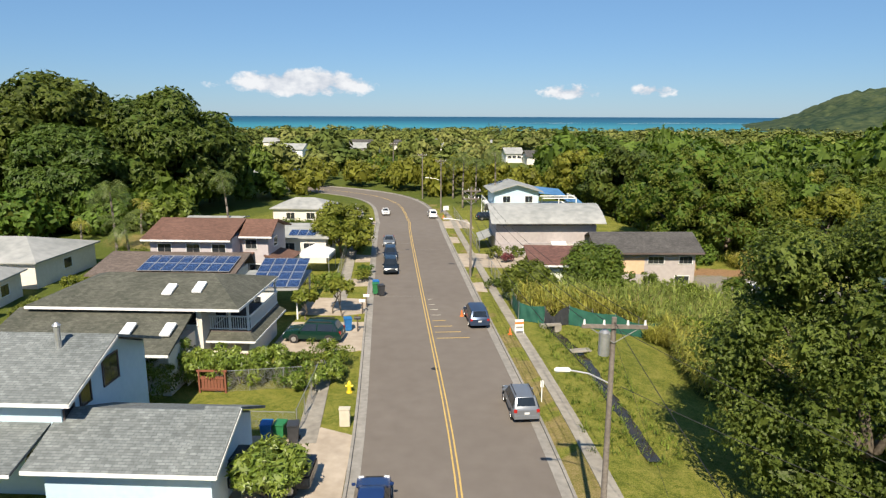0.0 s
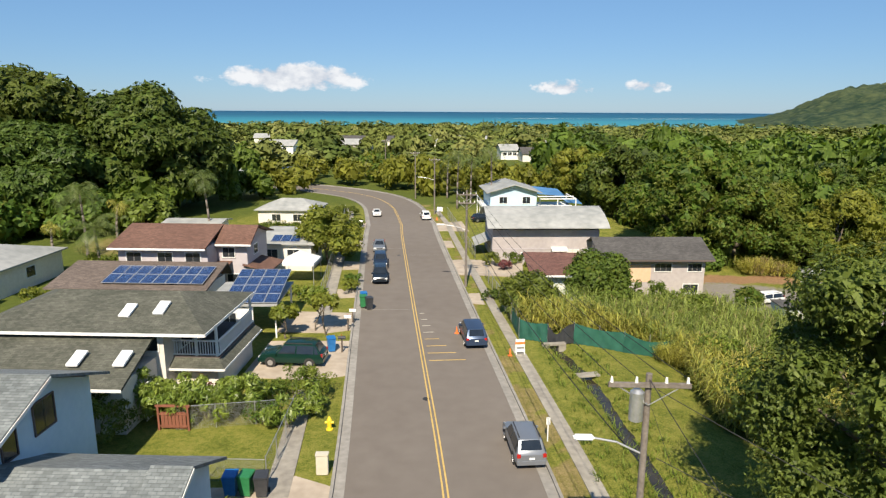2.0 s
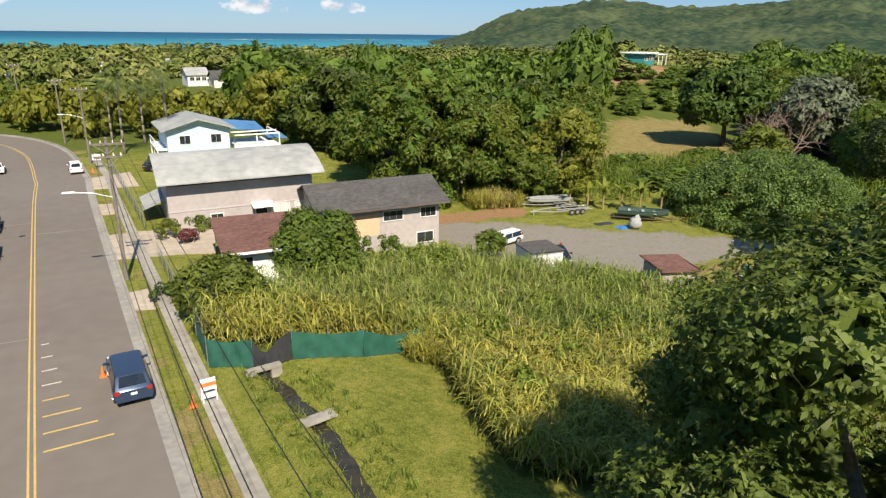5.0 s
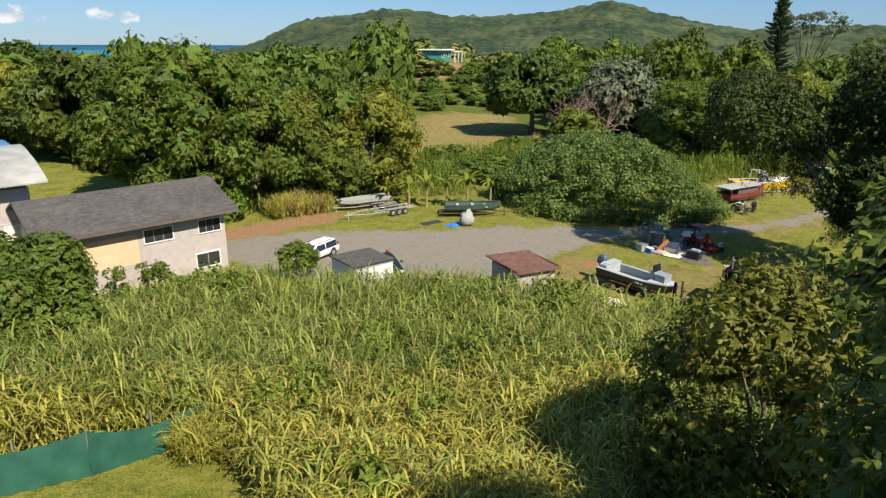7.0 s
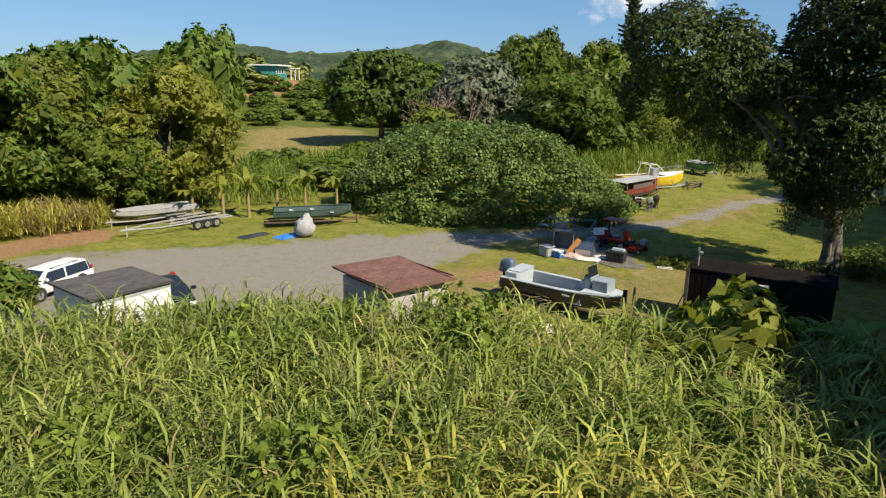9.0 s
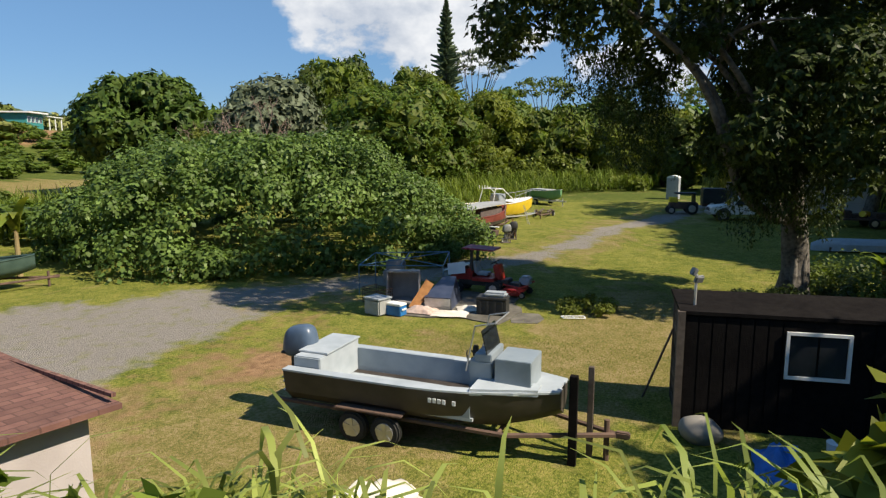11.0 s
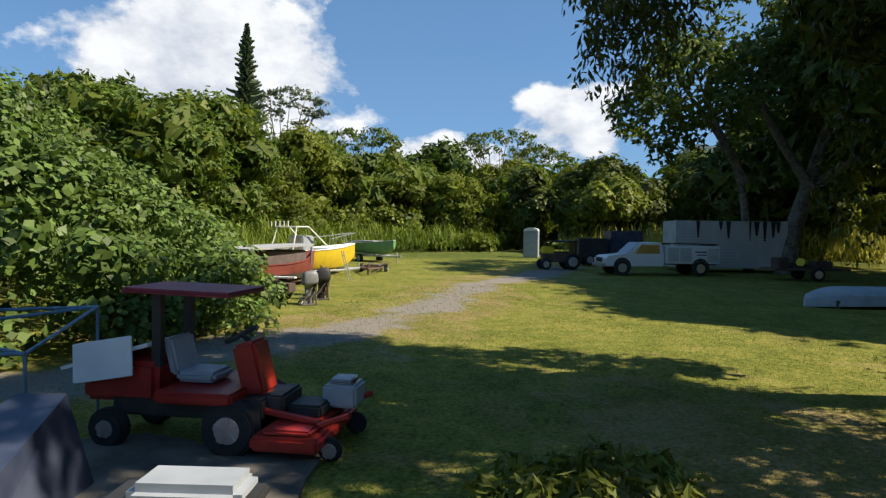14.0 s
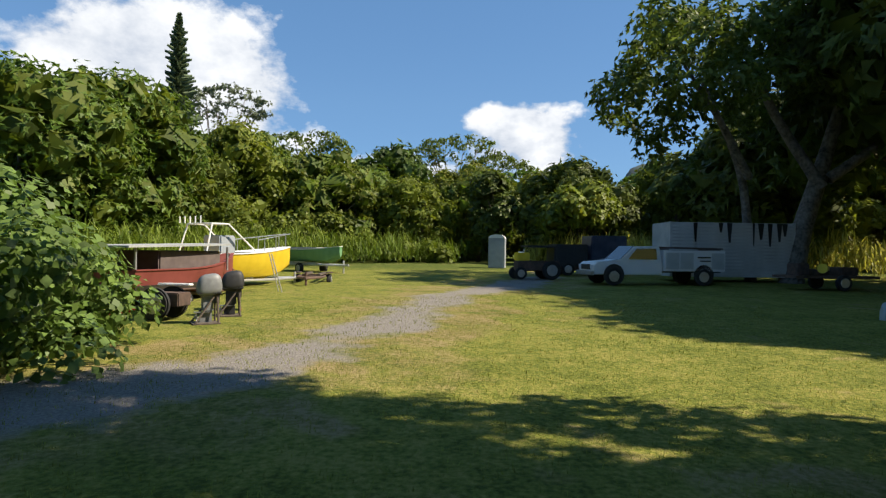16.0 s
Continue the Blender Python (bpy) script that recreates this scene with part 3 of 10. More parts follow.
def icosphere():
    """An icosahedron split once, as 80 triangles."""
    g = (1 + 5 ** 0.5) / 2
    v = np.array([(-1, g, 0), (1, g, 0), (-1, -g, 0), (1, -g, 0), (0, -1, g), (0, 1, g), (0, -1, -g), (0, 1, -g), (g, 0, -1), (g, 0, 1), (-g, 0, -1), (-g, 0, 1)])
    v = v / np.linalg.norm(v[0])
    near = 1.06
    tri = [(a, b, c) for a in range(12) for b in range(a + 1, 12) for c in range(b + 1, 12)
           if np.linalg.norm(v[a] - v[b]) < near and np.linalg.norm(v[b] - v[c]) < near and np.linalg.norm(v[a] - v[c]) < near]
    base = np.array([[v[a], v[b], v[c]] for a, b, c in tri])
    ab, bc, ca = [base[:, i] + base[:, (i + 1) % 3] for i in range(3)]
    ab, bc, ca = [m / np.linalg.norm(m, axis=1)[:, None] for m in (ab, bc, ca)]
    fine = np.concatenate([np.stack(q, 1) for q in ((base[:, 0], ab, ca), (ab, base[:, 1], bc), (ca, bc, base[:, 2]), (ab, bc, ca))])
    return base, fine


ICO, ICO_FINE = icosphere()


def lobes_over(rng, n, rx, ry, rz, zc, size, under=0.35, tight=0.72):
    """Centres and radii of the rounded masses that make up a crown."""
    R = (rx * ry * rz) ** (1 / 3)
    c, r = [], []
    tries = 0
    gap = 1.5 / math.sqrt(n)
    while len(c) < n and tries < 4000:
        tries += 1
        d = rng.normal(size=3)
        d /= np.linalg.norm(d)
        if d[2] < -under:
            continue
        if any(np.linalg.norm(d - e) < gap * (1 - tries / 4500) for e, _ in c):
            continue
        c.append((d, rng.uniform(tight - 0.1, tight + 0.12)))
        r.append(R * size * rng.uniform(0.75, 1.3))
    pts = np.array([d * f * np.array([rx, ry, rz]) for d, f in c]) + np.array([0, 0, zc])
    return pts, np.array(r)


def tufts(rng, cen, rad, mid, count, leaf, aspect, ruffle=0.3, droop=0.3, tri=False, per=5, flat=0.9, floor=None, shaggy=0.14):
    """Leaves in small rosettes over the outer faces of the crown's rounded masses."""
    need = max(1, count // per)
    w = rad ** 2 / (rad ** 2).sum()
    pos, nrm = [], []
    have = 0
    for _ in range(8):
        k = need * 2
        i = rng.choice(len(cen), k, p=w)
        d = rng.normal(size=(k, 3))
        d /= np.linalg.norm(d, axis=1)[:, None]
        p = cen[i] + d * (rad[i] * rng.uniform(1 - shaggy, 1 + shaggy * 0.6, k))[:, None] * np.array([1, 1, flat])
        out = cen[i] - mid
        out = out / (np.linalg.norm(out, axis=1)[:, None] + 1e-6)
        ok = (d * out).sum(1) > -0.35
        for j in range(len(cen)):
            near = np.linalg.norm((p - cen[j]) / np.array([1, 1, flat]), axis=1) < rad[j] * 0.84
            ok &= ~(near & (i != j))
        if floor is not None:
            ok &= p[:, 2] > floor
        pos.append(p[ok])
        nrm.append(d[ok])
        have += ok.sum()
        if have >= need:
            break
    p, d = np.concatenate(pos)[:need], np.concatenate(nrm)[:need]
    p, d = np.repeat(p, per, 0), np.repeat(d, per, 0)
    k = len(p)
    n = d + rng.normal(scale=ruffle, size=(k, 3)) + np.array([0, 0, 0.3])
    n /= np.linalg.norm(n, axis=1)[:, None]
    t = rng.normal(size=(k, 3)) + d * 0.35 - np.array([0, 0, droop])
    t -= (t * n).sum(1)[:, None] * n
    t /= np.linalg.norm(t, axis=1)[:, None] + 1e-9
    L = leaf * rng.uniform(0.65, 1.3, k)[:, None]
    side = np.cross(n, t)
    W = L * aspect * 0.5
    a, b = p - t * L * 0.12, p + t * L * 0.88
    c = p + t * L * 0.32
    if tri:
        return np.stack([a + side * W, b, a - side * W], 1)
    return np.stack([a, c + side * W - n * W * 0.3, b, c - side * W - n * W * 0.3], 1)


def cores(rng, cen, rad, form, share=0.8, flat=0.9):
    """Large loose leaves inside each rounded mass, which close the crown."""
    out = []
    for c, r in zip(cen, rad):
        q = form * share * np.array([1, 1, flat])
        m = q.mean(1, keepdims=True)
        q = m * rng.uniform(0.85, 1.08, (len(q), 1, 1)) + (q - m) * rng.uniform(0.9, 1.5, (len(q), 1, 1)) + rng.normal(scale=0.13, size=q.shape)
        out.append(q * r + c)
    return np.concatenate(out)


def bough(bm, pts, seg=10):
    """One smooth tapering limb through points (x, y, z, radius)."""
    P = [Vector(p[:3]) for p in pts]
    fine = []
    for i in range(len(P) - 1):
        a, b, c, d = P[max(i - 1, 0)], P[i], P[i + 1], P[min(i + 2, len(P) - 1)]
        for k in range(5):
            t = k / 5
            q = 0.5 * ((2 * b) + (c - a) * t + (2 * a - 5 * b + 4 * c - d) * t * t + (3 * b - a - 3 * c + d) * t ** 3)
            fine.append((q, pts[i][3] * (1 - t) + pts[i + 1][3] * t))
    fine.append((P[-1], pts[-1][3]))
    rows = []
    for i, (q, r) in enumerate(fine):
        d = (fine[min(i + 1, len(fine) - 1)][0] - fine[max(i - 1, 0)][0]).normalized()
        u = d.cross(Vector((0.3, 1, 0.1))).normalized()
        w = d.cross(u)
        rows.append([bm.verts.new(q + (u * math.cos(6.2832 * k / seg) + w * math.sin(6.2832 * k / seg)) * r * (1 + 0.09 * math.sin(3 * 6.2832 * k / seg + i * 0.3))) for k in range(seg)])
    for a, b in zip(rows[:-1], rows[1:]):
        for k in range(seg):
            bm.faces.new((a[k], a[(k + 1) % seg], b[(k + 1) % seg], b[k]))


def limbs(bm, rng, height, zc, trunk_r, tips, bend=0.4):
    """A tapering trunk that forks into limbs reaching the given tips."""
    fork = Vector((rng.normal() * bend, rng.normal() * bend, height * 0.42))
    mid = Vector((fork.x * 0.4 + rng.normal() * 0.1, fork.y * 0.4, height * 0.2))
    tube(bm, (0, 0, -0.3), mid, trunk_r * 1.15, trunk_r * 0.85, 10)
    tube(bm, mid, fork, trunk_r * 0.86, trunk_r * 0.66, 10)
    for t in tips:
        t = Vector(t)
        m1 = fork.lerp(t, 0.5) + Vector((rng.normal() * 0.3, rng.normal() * 0.3, 0.35))
        tube(bm, fork - (m1 - fork).normalized() * trunk_r * 0.4, m1, trunk_r * 0.5, trunk_r * 0.3, 7)
        tube(bm, m1, t, trunk_r * 0.31, trunk_r * 0.1, 6)


def make_tree(label, leafmat, at, seed, height=9.0, rx=4.0, ry=4.0, clumps=60, per=60, size=0.3, trunk=0.22, flat=0.85, droop=0.3, low=0.35, lobe=None,
              clump_r=0.27, aspect=0.5, hollow=0.45, under=0.35, group="", category="tree", tips=7, name="tree", barkmat=None, ruffle=0.34, tri=False, shaggy=0.24, core=0.76):
    """A tree: forked trunk, rounded leaf masses, and leaves in rosettes over them. lobe: size of a mass as a share of the crown's radius."""
    rng = np.random.default_rng(seed)
    t = thing(name, label, category, at, group=group)
    rz = height * (1 - low) / 2
    zc = height - rz
    lobe = lobe or min(0.46, clump_r * 1.7)
    n = int(min(60, max(7, 3.4 / lobe ** 2)))
    cen, rad = lobes_over(rng, n, rx, ry, rz, zc, lobe, under)
    mid = np.array([0, 0, zc - rz * 0.25])
    quads_to_object("crown", tufts(rng, cen, rad, mid, clumps * per, size * 1.15, aspect, ruffle, droop, tri, flat=flat, floor=0.1, shaggy=shaggy), leafmat, t)
    if core:
        quads_to_object("inner_foliage", cores(rng, cen, rad, ICO_FINE if rx > 5.5 else ICO, core, flat), leafmat, t)
    bm = bmesh.new()
    pick = rng.choice(len(cen), min(tips, len(cen)), replace=False)
    limbs(bm, rng, zc, zc, trunk, [tuple(cen[i] * 0.9 + np.array([0, 0, zc]) * 0.1) for i in pick])
    part("trunk", bm, barkmat or M["bark"], t, smooth=True)
    return t


def woods(name, label, spots, mat, seed, per_tree=170, leaf=0.34):
    """Far trees that nobody could count, as one mesh."""
    rng = np.random.default_rng(seed)
    forms = []
    for k in range(6):
        cen, rad = lobes_over(rng, 9, 1, 1, 0.75, 0.72, 0.5, 0.5)
        mid = np.array([0, 0, 0.5])
        forms.append(np.concatenate([tufts(rng, cen, rad, mid, per_tree, leaf, 0.9, 0.3, 0.2, True), cores(rng, cen, rad, ICO, 0.78)]) if per_tree > 100 else tufts(rng, cen, rad, mid, per_tree, leaf, 0.9, 0.3, 0.2, True))
    out = []
    for x, y, r, h in spots:
        f = forms[rng.integers(6)]
        a = rng.uniform(0, 6.283)
        ca, sa = math.cos(a), math.sin(a)
        q = f.copy()
        qx, qy = q[..., 0] * ca - q[..., 1] * sa, q[..., 0] * sa + q[..., 1] * ca
        q = np.stack([qx * r + x, qy * r + y, q[..., 2] * h * 0.68 + gz(x, y)], -1)
        out.append(q)
    ob = quads_to_object(name, np.concatenate(out), mat)
    return tagged(ob, label, "woods", kind="stuff")


def scatter(rng, n, x0, x1, y0, y1, keep, gap):
    pts = []
    tries = 0
    while len(pts) < n and tries < n * 40:
        tries += 1
        x, y = rng.uniform(x0, x1), rng.uniform(y0, y1)
        if keep(x, y) and all((x - a) ** 2 + (y - b) ** 2 > gap * gap for a, b in pts[-160:]):
            pts.append((x, y))
    return pts


FAR_HOMES = ((-68, 250), (-42, 262), (-50, 300), (-14, 318), (4, 322), (-27, 300), (28, 232), (17, 240), (40, 330), (-95, 330), (75, 380))


def clear_of_roofs(x, y):
    return all(not (abs(x - a) < 11 and b - 42 < y < b + 10) for a, b in FAR_HOMES)


rng = np.random.default_rng(11)
far = []
for x, y in scatter(rng, 560, -330, 420, 160, 420, lambda x, y: abs(x) < y * 0.95 + 60 and not (90 < x < 116 and 110 < y < 145) and not (6 < x < 30 and 160 < y < 205) and math.hypot(x - 143, y - 182) > 17 and not (38.3 < math.degrees(math.atan2(x - 17, y - 38)) < 44 and y < 200) and clear_of_roofs(x, y), 7.5):
    far.append((x, y, rng.uniform(4, 7.5), rng.uniform(4, 9)))
woods("far_woods", "dense green woods beyond the houses", [f for i, f in enumerate(far) if i % 3], M["far_leaf"], 3, 260, 0.24)
woods("far_woods", "yellow-green trees among the woods beyond the houses", far[::3], M["far_pale"], 13, 260, 0.24)
far = []
for x, y in scatter(rng, 640, -700, 1000, 420, 1190, lambda x, y: abs(x) < y * 1.0, 12):
    far.append((x, y, rng.uniform(6, 12), rng.uniform(5, 9)))
woods("far_woods", "dense green woods reaching down to the shore", [f for i, f in enumerate(far) if i % 3], M["far_leaf"], 4, 96, 0.42)
woods("far_woods", "yellow-green trees near the shore", far[::3], M["far_pale"], 14, 96, 0.42)

# ---- trees of the neighbourhood ----
def tree_at(x, y, **kw):
    return make_tree(at=(x, y, gz(x, y)), **kw)


BROAD = "broad-leaved green tree with a dense rounded crown"
kinds = [
    tree_at(40, 112, label="dark green mango tree with a dense domed crown", leafmat=M["leaf_dark"], seed=21, height=11, rx=6.2, ry=6.2, clumps=130, per=46, size=0.38, tri=True, trunk=0.35, lobe=0.27, low=0.0, under=0.85, aspect=0.62),
    tree_at(52, 118, label=BROAD, leafmat=M["leaf_mid"], seed=22, height=10, rx=4.9, ry=4.9, clumps=115, per=46, size=0.32, tri=True, trunk=0.28, lobe=0.28, low=0.0, under=0.85, aspect=0.62),
    tree_at(64, 122, label="yellow-green tree with a loose feathery crown", leafmat=M["leaf_light"], seed=23, height=10.5, rx=4.5, ry=4.5, clumps=110, per=46, size=0.36, tri=True, trunk=0.25, lobe=0.28, low=0.0, droop=1.4, under=0.85, aspect=0.4, shaggy=0.34),
    tree_at(34, 126, label=BROAD, leafmat=M["leaf_mid"], seed=24, height=8.0, rx=4.1, ry=4.1, clumps=95, per=40, size=0.30, tri=True, trunk=0.22, clump_r=0.22, low=0.0, under=0.85, aspect=0.75, hollow=0.65),
]
kinds.append(tree_at(126, 60, label=BROAD, leafmat=M["leaf_mid"], seed=25, height=10, rx=4.9, ry=4.9, clumps=130, per=80, size=0.24, tri=True, trunk=0.28, lobe=0.25, low=0.0, under=0.85, aspect=0.6, shaggy=0.3, core=0.68))
kinds.append(tree_at(124, 50, label="yellow-green tree with a loose feathery crown", leafmat=M["leaf_light"], seed=26, height=10.5, rx=4.5, ry=4.5, clumps=130, per=80, size=0.22, tri=True, trunk=0.25, lobe=0.24, low=0.0, droop=1.0, under=0.85, aspect=0.55, shaggy=0.36, core=0.66))
for k in kinds:
    k["group"] = "trees behind the houses"


def grove(spots, seed, lo=0.8, hi=1.25):
    rng = np.random.default_rng(seed)
    for x, y, which in spots:
        s = rng.uniform(lo, hi)
        c = copy_thing(kinds[which], pose(x, y, gz(x, y) - 0.2, 0, 0, rng.uniform(0, 360)))
        c.scale = (s * rng.uniform(0.9, 1.15), s * rng.uniform(0.9, 1.15), s)


rng = np.random.default_rng(5)


def open_ground(x, y):
    if inside(x, y, LOT) or near_line(np.array(x), np.array(y), LOT + LOT[:1]) < 8:
        return False
    if x < 24 and y < 128 or x < 40 and y < 88:
        return False
    if 88 < x < 116 and 110 < y < 144 or math.hypot(x - 143, y - 182) < 16:
        return False
    a = math.degrees(math.atan2(x - 17, y - 38))
    wide = math.degrees(math.asin(min(1.0, 6.5 / max(7.0, math.hypot(x - 17, y - 38)))))
    if 39 - wide < a < 48 + wide:
        return False
    if math.hypot(x - 95, y - 106) < 9 or math.hypot(x - 99, y - 92) < 9 or math.hypot(x - 90, y - 88.5) < 6:
        return False
    if y < 84 and x < 112:
        return False
    return True


def mid_woods(label, spots, seed, mat, h0, h1, r0, r1):
    r_ = np.random.default_rng(seed)
    woods("woods", label, [(x, y, r_.uniform(r0, r1), r_.uniform(h0, h1)) for x, y in spots], M[mat], seed, 640, 0.15)


spots = [(x, y, int(rng.choice([0, 1, 1, 2, 3]))) for x, y in scatter(rng, 60, 22, 160, 84, 146, lambda x, y: open_ground(x, y) and x - 5 < (y - 20) * 2.0, 7.2)]
grove([p for p in spots if p[1] > 96 or p[0] > 72], 6, 0.85, 1.2)
mid_woods("dense woods behind the houses", scatter(rng, 60, 24, 190, 138, 172, open_ground, 7.5), 201, "leaf_mid", 9, 15, 5, 8)
mid_woods("low green bushes round the brown field", [(x, y) for x, y in scatter(rng, 60, 60, 150, 84, 176, lambda x, y: 39 < math.degrees(math.atan2(x - 17, y - 38)) < 49 and not (64 < x < 116 and 96 < y < 142) and math.hypot(x - 143, y - 182) > 12, 5.0)], 202, "leaf_mid", 1.6, 2.6, 2.5, 4.0)
def set_tree(x, y, which, h, r, turn):
    c = copy_thing(kinds[which], pose(x, y, gz(x, y) - 0.2, 0, 0, turn))
    h0, r0 = ((11, 6.2), (10, 4.9), (10.5, 4.5), (8, 4.1), (10, 4.9), (10.5, 4.5))[which]
    c.scale = (r / r0, r / r0, h / h0)


for k, (x, y, which, h, r) in enumerate(((37, 89, 4, 11.4, 5.6), (41.8, 91, 4, 11.6, 5.2), (46.6, 94, 1, 13.2, 6.0), (49, 86.5, 5, 11.6, 5.0), (44, 86, 4, 7.0, 4.0),
                                         (107, 89, 1, 16.5, 6.5), (115, 89.5, 0, 16.4, 6.5), (112, 80, 1, 15.5, 6.0), (119, 82, 0, 15.0, 5.5), (104, 90, 0, 14, 5.0), (124, 72, 1, 14, 6.0))):
    set_tree(x, y, which, h, r, 47 * k)
tree_at(31, 90.5, label="large bright-leaved mango tree behind the dark-roofed house", leafmat=M["leaf_mid"], seed=27, height=15.0, rx=8.0, ry=7.4, clumps=200, per=90, size=0.34, tri=True, trunk=0.4, lobe=0.24, low=0.0, under=0.85, aspect=0.4, droop=0.8, shaggy=0.26, core=0.72)
# behind the lawn with the boats
grove([(x, y, int(rng.choice([4, 4, 5, 1, 0] if x < 126 else [0, 1, 1, 2, 3]))) for x, y in scatter(rng, 34, 113, 140, 6, 90, lambda x, y: True, 6.0)], 7, 0.8, 1.12)
mid_woods("dense woods behind the lawn", scatter(rng, 40, 136, 175, 0, 96, lambda x, y: True, 7.0), 203, "leaf_mid", 8, 11.5, 4.5, 6.5)
grove([(x, y, int(rng.choice([4, 5, 4]))) for x, y in scatter(rng, 18, 86, 118, 69, 88, lambda x, y: math.degrees(math.atan2(x - 13, y - 33.6)) > 60.5, 5.0)], 17, 0.9, 1.2)
# round the starting place and behind the walk
mid_woods("dense woods behind the start of the street", scatter(rng, 24, 30, 110, -30, 8, lambda x, y: True, 8.0), 204, "leaf_mid", 8, 12, 4.5, 6.5)
grove([(x, y, int(rng.choice([0, 1, 2, 3]))) for x, y in scatter(rng, 12, 100, 125, 8, 30, lambda x, y: True, 5.0)], 18, 0.8, 1.1)
mid_woods("trees and bushes between the far gardens", scatter(rng, 64, -120, -14, 92, 170, lambda x, y: abs(x - road_c(min(y, 150))) > 24 and (x < -36 or y > 116) and math.hypot(x + 42, y - 148) > 8, 6.5), 205, "leaf_mid", 5, 9, 3, 5)
mid_woods("small garden trees beyond the bend", scatter(rng, 30, -40, 24, 132, 168, lambda x, y: abs(x - road_c(min(y, 150))) > 11 and math.hypot(x + 42, y - 148) > 9 and not (0 < x < 24 and y > 150), 5.0), 206, "leaf_light", 4, 7, 2.2, 3.6)

# the great dark trees on the bank
for x, y, h, r, sd in ((-67, 105, 23.0, 13.5, 31), (-88, 96, 25.0, 14, 32), (-49, 109, 19.6, 13.5, 33), (-106, 104, 25, 15, 34), (-57, 93, 15.5, 8, 36), (-76, 86, 15, 9, 37)):
    tree_at(x, y, label="huge dark spreading tree with a domed crown on the bank", leafmat=M["leaf_dark"], seed=sd, height=h, rx=r, ry=r, clumps=300, per=80, size=0.62, tri=True, trunk=0.9, lobe=0.24, low=0.0, under=0.75, aspect=0.7, group="great dark trees")
for x, y, h, r, sd in ((-58, 84, 6, 5, 136), (-66, 78, 6, 5, 137), (-50, 90, 6, 5, 138), (-76, 74, 7, 6, 139), (-42, 92, 5, 4, 140)):
    tree_at(x, y, label="dense shrubby tree at the foot of the bank", leafmat=M["leaf_mid"], seed=sd, height=h, rx=r, ry=r, clumps=70, per=40, size=0.7, trunk=0.3, clump_r=0.25, low=0.0, under=0.8, hollow=0.6, aspect=0.6, group="trees at the bank's foot")

# the trees beside the path of the flight
tree_at(19.9, 27.6, label="tall leafy tree with drooping yellow-tipped leaves at the lawn's edge", leafmat=M["leaf_near"], seed=41, ruffle=0.5, height=15.8, rx=7.3, ry=6.4, clumps=330, per=290, size=0.155, trunk=0.4, lobe=0.22, low=0.0, droop=1.3, aspect=0.46, under=0.85, shaggy=0.3, core=0.56)
tree_at(28.4, 37.4, label="leafy yellow-green tree beside the cane grass", leafmat=M["leaf_olive"], seed=42, ruffle=0.6, height=9.8, rx=3.9, ry=3.6, clumps=260, per=120, size=0.17, trunk=0.22, lobe=0.24, low=0.0, droop=1.0, aspect=0.42, under=0.85, shaggy=0.45, core=0.6)
# the great tree on the lawn, with sprays hanging low
BX, BY = 60.9, 44.1
BZ = gz(BX, BY)
big = thing("tree", "great dark tree with a thick grey trunk and hanging foliage", "tree", (BX, BY, BZ))
rg = np.random.default_rng(430)
cen, rad = [], []
for mx, my, mz, wx, wy, wz, n_ in ((56.6, 51.2, 7.6, 3.9, 3.4, 2.6, 26), (58.9, 44.6, 3.6, 2.5, 3.0, 3.2, 22), (58.4, 48.4, 6.8, 2.8, 2.4, 2.2, 9), (60.6, 44.0, 8.8, 3.6, 3.4, 2.8, 20), (62.2, 46.4, 6.6, 2.6, 2.4, 2.4, 12), (59.4, 43.6, 9.8, 4.0, 3.4, 2.6, 22), (62.2, 43.3, 4.5, 1.9, 2.2, 2.2, 10)):
    c_, r_ = lobes_over(rg, n_, wx, wy, wz, 0, 0.36, 0.9, 0.74)
    cen += [p + np.array([mx - BX, my - BY, mz - BZ]) for p in c_]
    rad += list(r_)
cen, rad = np.array(cen), np.array(rad)
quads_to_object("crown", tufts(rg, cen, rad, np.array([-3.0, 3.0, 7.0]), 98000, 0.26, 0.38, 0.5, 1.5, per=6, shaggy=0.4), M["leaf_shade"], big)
bm = bmesh.new()
bough(bm, [(0, 0, -0.4, 0.82), (0.05, 0.05, 0.25, 0.58), (0.12, 0.0, 1.2, 0.46), (0.05, 0.1, 2.6, 0.43), (0.1, 0.2, 3.8, 0.36), (0.3, 0.3, 6.0, 0.25)], 18)
for a in (0.4, 1.7, 2.9, 4.1, 5.3):      # root flares
    bough(bm, [(math.cos(a) * 1.0, math.sin(a) * 1.0, -0.25, 0.1), (math.cos(a) * 0.55, math.sin(a) * 0.55, 0.12, 0.17), (math.cos(a) * 0.34, math.sin(a) * 0.34, 0.7, 0.14), (math.cos(a) * 0.3, math.sin(a) * 0.3, 1.7, 0.08)], 8)
